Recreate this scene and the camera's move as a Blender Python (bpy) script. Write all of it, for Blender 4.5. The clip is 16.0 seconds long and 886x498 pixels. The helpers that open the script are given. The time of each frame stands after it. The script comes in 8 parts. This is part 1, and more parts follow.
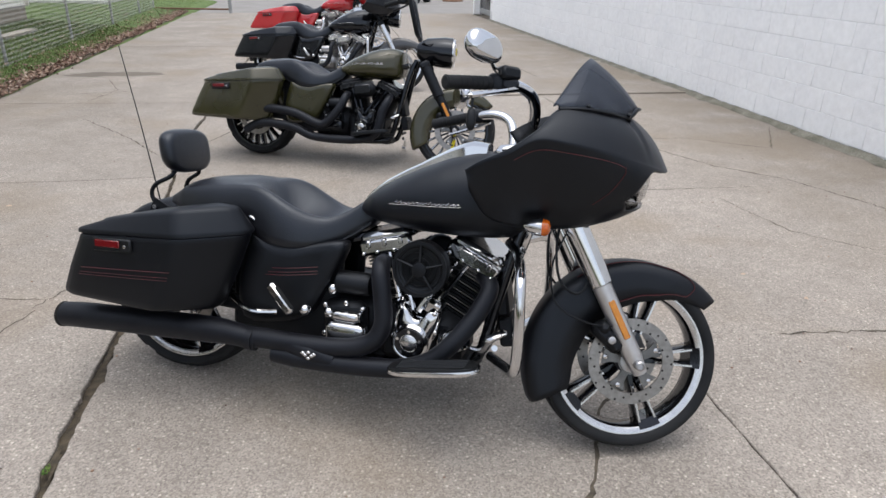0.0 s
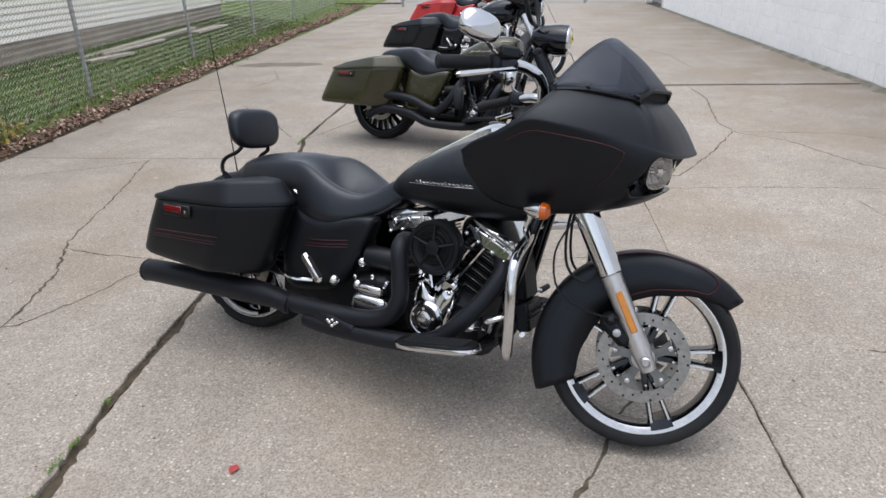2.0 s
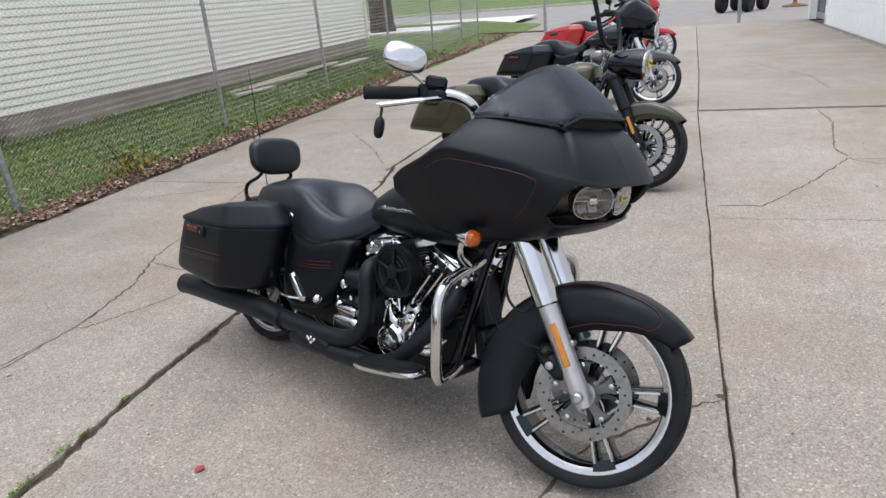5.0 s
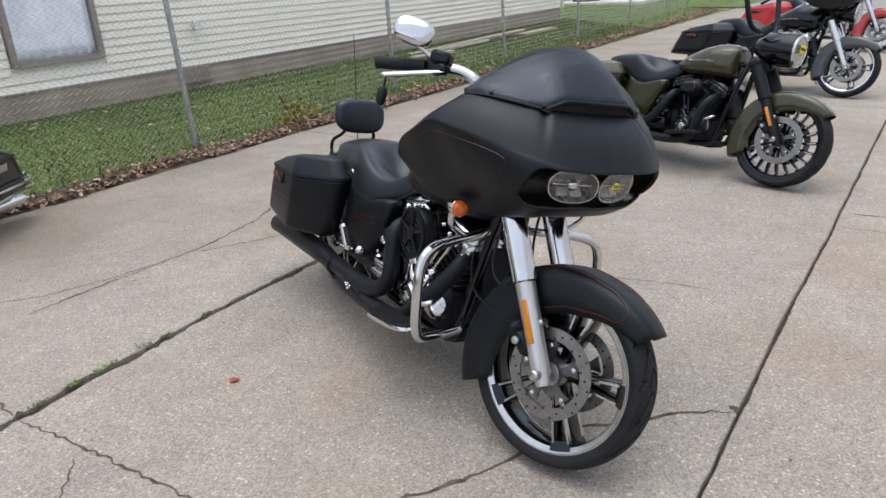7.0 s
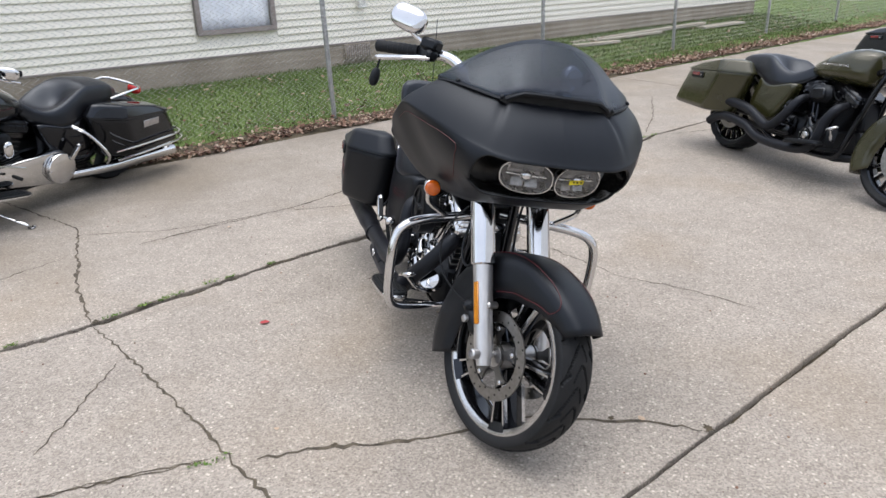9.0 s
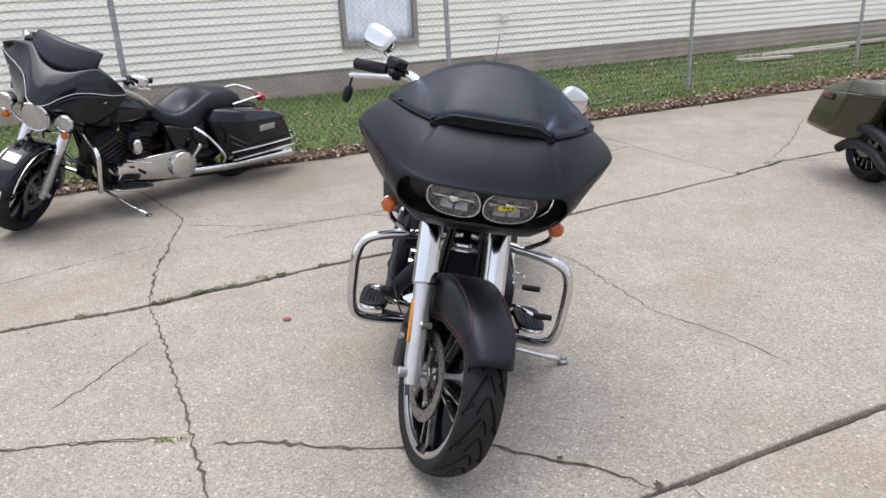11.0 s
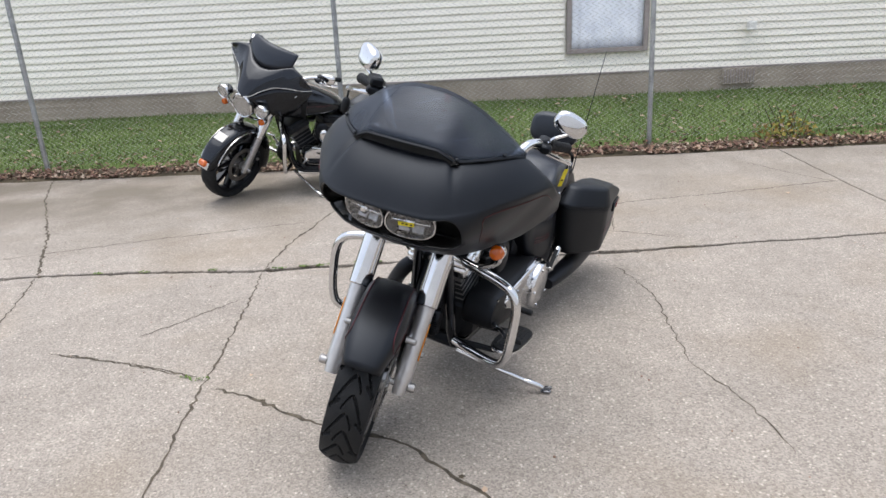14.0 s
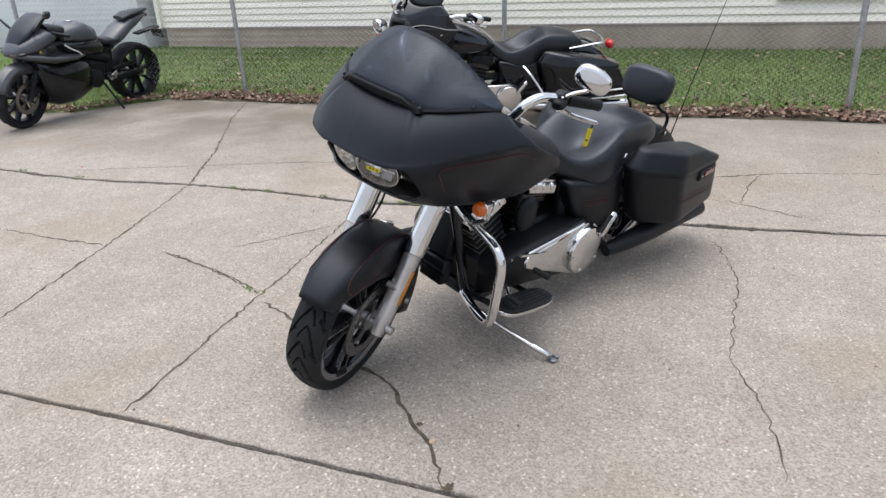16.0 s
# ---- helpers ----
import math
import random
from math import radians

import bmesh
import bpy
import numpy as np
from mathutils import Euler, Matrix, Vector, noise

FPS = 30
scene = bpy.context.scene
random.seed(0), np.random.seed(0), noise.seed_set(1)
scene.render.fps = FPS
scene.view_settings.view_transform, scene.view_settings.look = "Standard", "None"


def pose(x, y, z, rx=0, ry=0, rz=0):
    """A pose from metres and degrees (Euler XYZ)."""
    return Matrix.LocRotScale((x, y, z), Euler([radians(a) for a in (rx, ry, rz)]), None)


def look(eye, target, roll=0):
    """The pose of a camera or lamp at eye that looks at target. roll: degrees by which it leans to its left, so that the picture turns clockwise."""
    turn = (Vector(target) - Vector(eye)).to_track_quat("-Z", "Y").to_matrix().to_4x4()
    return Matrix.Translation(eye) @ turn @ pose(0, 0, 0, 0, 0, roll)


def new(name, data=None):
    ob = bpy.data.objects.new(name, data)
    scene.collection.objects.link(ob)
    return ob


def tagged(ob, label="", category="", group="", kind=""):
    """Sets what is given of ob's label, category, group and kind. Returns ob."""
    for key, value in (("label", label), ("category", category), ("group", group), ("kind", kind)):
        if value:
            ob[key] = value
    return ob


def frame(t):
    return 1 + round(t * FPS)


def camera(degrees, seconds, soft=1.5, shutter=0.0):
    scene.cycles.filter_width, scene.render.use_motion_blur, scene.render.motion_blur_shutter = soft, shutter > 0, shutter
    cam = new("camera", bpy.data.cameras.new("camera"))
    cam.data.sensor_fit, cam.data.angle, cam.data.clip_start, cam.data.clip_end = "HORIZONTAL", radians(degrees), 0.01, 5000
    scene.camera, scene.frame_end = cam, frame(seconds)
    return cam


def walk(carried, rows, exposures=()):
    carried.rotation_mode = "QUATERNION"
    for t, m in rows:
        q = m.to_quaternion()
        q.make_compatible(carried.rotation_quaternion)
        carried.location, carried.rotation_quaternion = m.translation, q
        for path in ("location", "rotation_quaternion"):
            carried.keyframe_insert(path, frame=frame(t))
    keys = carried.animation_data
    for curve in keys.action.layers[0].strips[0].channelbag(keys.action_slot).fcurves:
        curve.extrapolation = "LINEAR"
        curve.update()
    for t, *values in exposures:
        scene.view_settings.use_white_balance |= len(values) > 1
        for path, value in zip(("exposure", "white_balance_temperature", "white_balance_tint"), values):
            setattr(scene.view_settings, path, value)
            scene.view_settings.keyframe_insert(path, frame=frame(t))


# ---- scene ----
cam = camera(65.0, 16.0, 1.5)
PATH = [
    (0, (0.098, 0.029, 1.487), (0.416, 1.847, 0.719), 0.9),
    (0.5, (0.248, -0.028, 1.476), (0.384, 1.804, 0.685), -0.4),
    (1, (0.367, -0.075, 1.476), (0.315, 1.765, 0.692), -1.3),
    (1.5, (0.468, -0.086, 1.48), (0.311, 1.726, 0.647), -2.8),
    (2, (0.591, -0.04, 1.458), (0.425, 1.792, 0.673), -1.5),
    (2.5, (0.705, -0.007, 1.464), (0.451, 1.826, 0.706), -1.3),
    (3, (0.844, -0.053, 1.44), (0.478, 1.76, 0.679), -2.2),
    (3.2, (0.905, -0.069, 1.445), (0.482, 1.727, 0.673), -2.4),
    (5.3, (1.313, 0.055, 1.439), (0.656, 1.817, 0.758), -4.7),
    (5.5, (1.381, 0.057, 1.441), (0.666, 1.799, 0.766), -4.3),
    (6, (1.572, 0.055, 1.443), (0.669, 1.708, 0.772), -3.1),
    (6.5, (1.697, 0.104, 1.437), (0.707, 1.672, 0.689), -3.5),
    (7, (1.817, 0.198, 1.433), (0.734, 1.708, 0.694), -3.2),
    (7.5, (1.975, 0.28, 1.446), (0.802, 1.72, 0.704), -3.5),
    (8, (2.176, 0.327, 1.449), (0.86, 1.638, 0.707), -2.7),
    (8.5, (2.303, 0.404, 1.438), (0.916, 1.622, 0.669), -3.2),
    (9, (2.375, 0.535, 1.427), (0.93, 1.694, 0.671), -1.8),
    (9.2, (2.404, 0.594, 1.435), (0.923, 1.701, 0.673), -1.7),
    (11.3, (2.799, 1.244, 1.428), (1.058, 1.928, 0.721), -3.0),
    (11.5, (2.829, 1.307, 1.437), (1.075, 1.955, 0.729), -3.2),
    (12, (2.956, 1.481, 1.433), (1.145, 1.956, 0.731), -3.9),
    (12.5, (3.004, 1.63, 1.429), (1.177, 1.977, 0.692), -4.9),
    (13, (2.985, 1.806, 1.427), (1.14, 2.059, 0.698), -3.2),
    (13.5, (2.986, 1.998, 1.435), (1.121, 2.134, 0.728), -3.3),
    (14, (3.065, 2.215, 1.447), (1.182, 2.155, 0.775), -2.9),
    (14.5, (3.075, 2.402, 1.429), (1.222, 2.184, 0.708), -3.0),
    (15, (2.986, 2.598, 1.42), (1.164, 2.262, 0.668), -2.3),
    (15.5, (2.917, 2.749, 1.416), (1.145, 2.291, 0.609), -2.9),
    (16, (2.893, 2.959, 1.425), (1.186, 2.286, 0.631), -2.8),
]
walk(cam, [(t, look(eye, target, roll)) for t, eye, target, roll in PATH],
     exposures=[(0.0, 0.69), (3.0, 0.72), (5.5, 0.74), (7.0, 0.74), (7.6, 0.78), (8.0, 0.92), (8.5, 0.97), (9.0, 0.99), (12.5, 1.02), (16.0, 0.96)])

# ---- light: bright overcast sky ----
world = bpy.data.worlds.new("overcast_sky")
scene.world = world
world.use_nodes = True
wn = world.node_tree
bg = wn.nodes["Background"]
sky = wn.nodes.new("ShaderNodeTexSky")
sky.sky_type, sky.sun_disc = "NISHITA", False
sky.sun_elevation, sky.sun_rotation = radians(85), radians(-170)
sky.air_density, sky.dust_density, sky.ozone_density = 1.0, 2.5, 1.0
tone = wn.nodes.new("ShaderNodeHueSaturation")
tone.inputs["Saturation"].default_value = 0.45
wn.links.new(sky.outputs[0], tone.inputs["Color"])
wn.links.new(tone.outputs[0], bg.inputs[0])
bg.inputs[1].default_value = 0.165

sun_data = bpy.data.lights.new("sun", "SUN")
sun_data.energy, sun_data.angle, sun_data.color = 0.95, radians(75), (1.0, 0.945, 0.86)
sun = new("sun", sun_data)
sun.matrix_world = look((-0.3, -0.6, 12), (0, 0, 0))
scene.view_settings.exposure = 0.0


# ---- materials ----
def pbr(name, dark, light, scale=8.0, rough=0.5, metal=0.0, bump=0.0, bump_scale=None, rough_var=0.08,
        random_tint=0.0, fine=0.0, fine_scale=90.0, coat=0.0, world_space=False, emit=0.0, spec=0.5, sheen=0.0):
    """Principled material: two colours mixed by a broad noise, a finer noise over it, bump and uneven gloss."""
    m = bpy.data.materials.new(name)
    m.use_nodes = True
    t = m.node_tree
    b = t.nodes["Principled BSDF"]
    if world_space:
        co = t.nodes.new("ShaderNodeNewGeometry").outputs["Position"]
    else:
        co = t.nodes.new("ShaderNodeTexCoord").outputs["Object"]
    n = t.nodes.new("ShaderNodeTexNoise")
    n.inputs["Scale"].default_value, n.inputs["Detail"].default_value = scale, 6.0
    t.links.new(co, n.inputs["Vector"])
    ramp = t.nodes.new("ShaderNodeMapRange")
    ramp.inputs[1].default_value, ramp.inputs[2].default_value = 0.3, 0.7
    t.links.new(n.outputs["Fac"], ramp.inputs[0])
    mix = t.nodes.new("ShaderNodeMix")
    mix.data_type = "RGBA"
    mix.inputs[6].default_value, mix.inputs[7].default_value = (*dark, 1), (*light, 1)
    t.links.new(ramp.outputs[0], mix.inputs[0])
    colour = mix.outputs[2]
    if fine:
        n2 = t.nodes.new("ShaderNodeTexNoise")
        n2.inputs["Scale"].default_value, n2.inputs["Detail"].default_value = fine_scale, 3.0
        t.links.new(co, n2.inputs["Vector"])
        r2 = t.nodes.new("ShaderNodeMapRange")
        r2.inputs[1].default_value, r2.inputs[2].default_value = 0.3, 0.7
        r2.inputs[3].default_value, r2.inputs[4].default_value = 1 - fine, 1 + fine
        t.links.new(n2.outputs["Fac"], r2.inputs[0])
        hs = t.nodes.new("ShaderNodeHueSaturation")
        t.links.new(r2.outputs[0], hs.inputs["Value"])
        t.links.new(colour, hs.inputs["Color"])
        colour = hs.outputs[0]
    if random_tint:
        oi = t.nodes.new("ShaderNodeObjectInfo")
        r3 = t.nodes.new("ShaderNodeMapRange")
        r3.inputs[3].default_value, r3.inputs[4].default_value = 1 - random_tint, 1 + random_tint
        t.links.new(oi.outputs["Random"], r3.inputs[0])
        h3 = t.nodes.new("ShaderNodeHueSaturation")
        t.links.new(r3.outputs[0], h3.inputs["Value"])
        t.links.new(colour, h3.inputs["Color"])
        colour = h3.outputs[0]
    t.links.new(colour, b.inputs["Base Color"])
    b.inputs["Metallic"].default_value = metal
    rr = t.nodes.new("ShaderNodeMapRange")
    rr.inputs[3].default_value, rr.inputs[4].default_value = max(0.02, rough - rough_var), min(1.0, rough + rough_var)
    t.links.new(n.outputs["Fac"], rr.inputs[0])
    t.links.new(rr.outputs[0], b.inputs["Roughness"])
    b.inputs["Coat Weight"].default_value = coat
    b.inputs["Specular IOR Level"].default_value = spec
    if sheen:
        b.inputs["Sheen Weight"].default_value, b.inputs["Sheen Roughness"].default_value = sheen, 0.35
        # blue tints put the sky's colour into the sheen and reflections
        b.inputs["Sheen Tint"].default_value = (0.70, 0.76, 1.0, 1)
        b.inputs["Specular Tint"].default_value = (0.77, 0.86, 1.0, 1)
    b.inputs["Coat Roughness"].default_value = 0.08
    if bump:
        n4 = t.nodes.new("ShaderNodeTexNoise")
        n4.inputs["Scale"].default_value, n4.inputs["Detail"].default_value = bump_scale or scale * 6, 4.0
        t.links.new(co, n4.inputs["Vector"])
        bp = t.nodes.new("ShaderNodeBump")
        bp.inputs["Strength"].default_value, bp.inputs["Distance"].default_value = bump, 0.01
        t.links.new(n4.outputs["Fac"], bp.inputs["Height"])
        t.links.new(bp.outputs[0], b.inputs["Normal"])
    if emit:
        b.inputs["Emission Color"].default_value = (*light, 1)
        b.inputs["Emission Strength"].default_value = emit
    return m


def concrete(name, dark, light, pebble=0.21):
    """Weathered driveway concrete: broad stains, worn speckled aggregate, fine relief."""
    m = pbr(name, dark, light, 0.55, 0.88, bump=0.5, bump_scale=120, rough_var=0.06, random_tint=0.04, world_space=True)
    t = m.node_tree
    b = t.nodes["Principled BSDF"]
    src = b.inputs["Base Color"].links[0].from_socket
    pos = t.nodes.new("ShaderNodeNewGeometry").outputs["Position"]
    # aggregate grains
    v = t.nodes.new("ShaderNodeTexVoronoi")
    v.inputs["Scale"].default_value = 165
    t.links.new(pos, v.inputs["Vector"])
    bw = t.nodes.new("ShaderNodeRGBToBW")
    t.links.new(v.outputs["Color"], bw.inputs[0])
    r = t.nodes.new("ShaderNodeMapRange")
    r.inputs[1].default_value, r.inputs[2].default_value = 0.15, 0.85
    r.inputs[3].default_value, r.inputs[4].default_value = 1 - pebble * 1.5, 1 + pebble
    t.links.new(bw.outputs[0], r.inputs[0])
    # patches where the surface has worn through
    n = t.nodes.new("ShaderNodeTexNoise")
    n.inputs["Scale"].default_value, n.inputs["Detail"].default_value = 2.3, 8
    t.links.new(pos, n.inputs["Vector"])
    r2 = t.nodes.new("ShaderNodeMapRange")
    r2.inputs[1].default_value, r2.inputs[2].default_value = 0.35, 0.68
    r2.inputs[3].default_value, r2.inputs[4].default_value = 0.94, 1.04
    t.links.new(n.outputs["Fac"], r2.inputs[0])
    # sparse dark specks
    v2 = t.nodes.new("ShaderNodeTexVoronoi")
    v2.inputs["Scale"].default_value = 42
    t.links.new(pos, v2.inputs["Vector"])
    r3 = t.nodes.new("ShaderNodeMapRange")
    r3.inputs[1].default_value, r3.inputs[2].default_value = 0.08, 0.20
    r3.inputs[3].default_value, r3.inputs[4].default_value = 0.60, 1.0
    t.links.new(v2.outputs["Distance"], r3.inputs[0])
    m1 = t.nodes.new("ShaderNodeMath"); m1.operation = "MULTIPLY"
    m2 = t.nodes.new("ShaderNodeMath"); m2.operation = "MULTIPLY"
    t.links.new(r.outputs[0], m1.inputs[0]); t.links.new(r2.outputs[0], m1.inputs[1])
    t.links.new(m1.outputs[0], m2.inputs[0]); t.links.new(r3.outputs[0], m2.inputs[1])
    # hand-sized mottling
    n6 = t.nodes.new("ShaderNodeTexNoise")
    n6.inputs["Scale"].default_value, n6.inputs["Detail"].default_value, n6.inputs["Roughness"].default_value = 7.0, 7, 0.65
    t.links.new(pos, n6.inputs["Vector"])
    r6 = t.nodes.new("ShaderNodeMapRange")
    r6.inputs[1].default_value, r6.inputs[2].default_value = 0.32, 0.68
    r6.inputs[3].default_value, r6.inputs[4].default_value = 0.90, 1.06
    t.links.new(n6.outputs["Fac"], r6.inputs[0])
    # pale stone chips showing through
    v7 = t.nodes.new("ShaderNodeTexVoronoi")
    v7.inputs["Scale"].default_value = 58
    t.links.new(pos, v7.inputs["Vector"])
    r7 = t.nodes.new("ShaderNodeMapRange")
    r7.inputs[1].default_value, r7.inputs[2].default_value = 0.22, 0.34
    r7.inputs[3].default_value, r7.inputs[4].default_value = 1.0, 0.0
    t.links.new(v7.outputs["Distance"], r7.inputs[0])
    b7 = t.nodes.new("ShaderNodeRGBToBW")
    t.links.new(v7.outputs["Color"], b7.inputs[0])
    s7 = t.nodes.new("ShaderNodeMapRange")
    s7.inputs[1].default_value, s7.inputs[2].default_value = 0.56, 0.66
    s7.inputs[4].default_value = 0.55
    t.links.new(b7.outputs[0], s7.inputs[0])
    c7 = t.nodes.new("ShaderNodeMath"); c7.operation = "MULTIPLY_ADD"
    c7.inputs[2].default_value = 1.0
    t.links.new(r7.outputs[0], c7.inputs[0]); t.links.new(s7.outputs[0], c7.inputs[1])
    m3 = t.nodes.new("ShaderNodeMath"); m3.operation = "MULTIPLY"
    m4 = t.nodes.new("ShaderNodeMath"); m4.operation = "MULTIPLY"
    t.links.new(m2.outputs[0], m3.inputs[0]); t.links.new(r6.outputs[0], m3.inputs[1])
    t.links.new(m3.outputs[0], m4.inputs[0]); t.links.new(c7.outputs[0], m4.inputs[1])
    hs = t.nodes.new("ShaderNodeHueSaturation")
    t.links.new(m4.outputs[0], hs.inputs["Value"])
    t.links.new(src, hs.inputs["Color"])
    # rusty brown soaking
    n5 = t.nodes.new("ShaderNodeTexNoise")
    n5.inputs["Scale"].default_value, n5.inputs["Detail"].default_value = 0.8, 8
    t.links.new(pos, n5.inputs["Vector"])
    r5 = t.nodes.new("ShaderNodeMapRange")
    r5.inputs[1].default_value, r5.inputs[2].default_value = 0.50, 0.78
    r5.inputs[4].default_value = 0.7
    t.links.new(n5.outputs["Fac"], r5.inputs[0])
    mx = t.nodes.new("ShaderNodeMix"); mx.data_type = "RGBA"
    mx.inputs[7].default_value = (0.225, 0.175, 0.118, 1)
    t.links.new(r5.outputs[0], mx.inputs[0])
    t.links.new(hs.outputs[0], mx.inputs[6])
    # damp brown soil stain washed from the fence side
    sep = t.nodes.new("ShaderNodeSeparateXYZ")
    t.links.new(pos, sep.inputs[0])
    r8 = t.nodes.new("ShaderNodeMapRange")
    r8.inputs[1].default_value, r8.inputs[2].default_value = -0.9, -2.5
    t.links.new(sep.outputs[0], r8.inputs[0])
    n8 = t.nodes.new("ShaderNodeTexNoise")
    n8.inputs["Scale"].default_value, n8.inputs["Detail"].default_value = 1.7, 7
    t.links.new(pos, n8.inputs["Vector"])
    r9 = t.nodes.new("ShaderNodeMapRange")
    r9.inputs[1].default_value, r9.inputs[2].default_value = 0.30, 0.58
    r9.inputs[4].default_value = 0.88
    t.links.new(n8.outputs["Fac"], r9.inputs[0])
    m8 = t.nodes.new("ShaderNodeMath"); m8.operation = "MULTIPLY"
    t.links.new(r8.outputs[0], m8.inputs[0]); t.links.new(r9.outputs[0], m8.inputs[1])
    r10 = t.nodes.new("ShaderNodeMapRange")
    r10.inputs[1].default_value, r10.inputs[2].default_value = 3.2, -0.8
    r10.inputs[3].default_value, r10.inputs[4].default_value = 0.40, 1.0
    t.links.new(sep.outputs[1], r10.inputs[0])
    m10 = t.nodes.new("ShaderNodeMath"); m10.operation = "MULTIPLY"
    t.links.new(m8.outputs[0], m10.inputs[0]); t.links.new(r10.outputs[0], m10.inputs[1])
    mx2 = t.nodes.new("ShaderNodeMix"); mx2.data_type = "RGBA"
    mx2.inputs[7].default_value = (0.145, 0.125, 0.10, 1)
    t.links.new(m10.outputs[0], mx2.inputs[0])
    t.links.new(mx.outputs[2], mx2.inputs[6])
    # patchy darker brown, stronger towards the shop wall
    r11 = t.nodes.new("ShaderNodeMapRange")
    r11.inputs[1].default_value, r11.inputs[2].default_value = 2.4, 4.5
    r11.inputs[4].default_value = 0.75
    t.links.new(sep.outputs[0], r11.inputs[0])
    m11 = t.nodes.new("ShaderNodeMath"); m11.operation = "MULTIPLY"
    t.links.new(r11.outputs[0], m11.inputs[0]); t.links.new(r9.outputs[0], m11.inputs[1])
    mx3 = t.nodes.new("ShaderNodeMix"); mx3.data_type = "RGBA"
    mx3.inputs[7].default_value = (0.205, 0.170, 0.128, 1)
    t.links.new(m11.outputs[0], mx3.inputs[0])
    t.links.new(mx2.outputs[2], mx3.inputs[6])
    t.links.new(mx3.outputs[2], b.inputs["Base Color"])
    return m


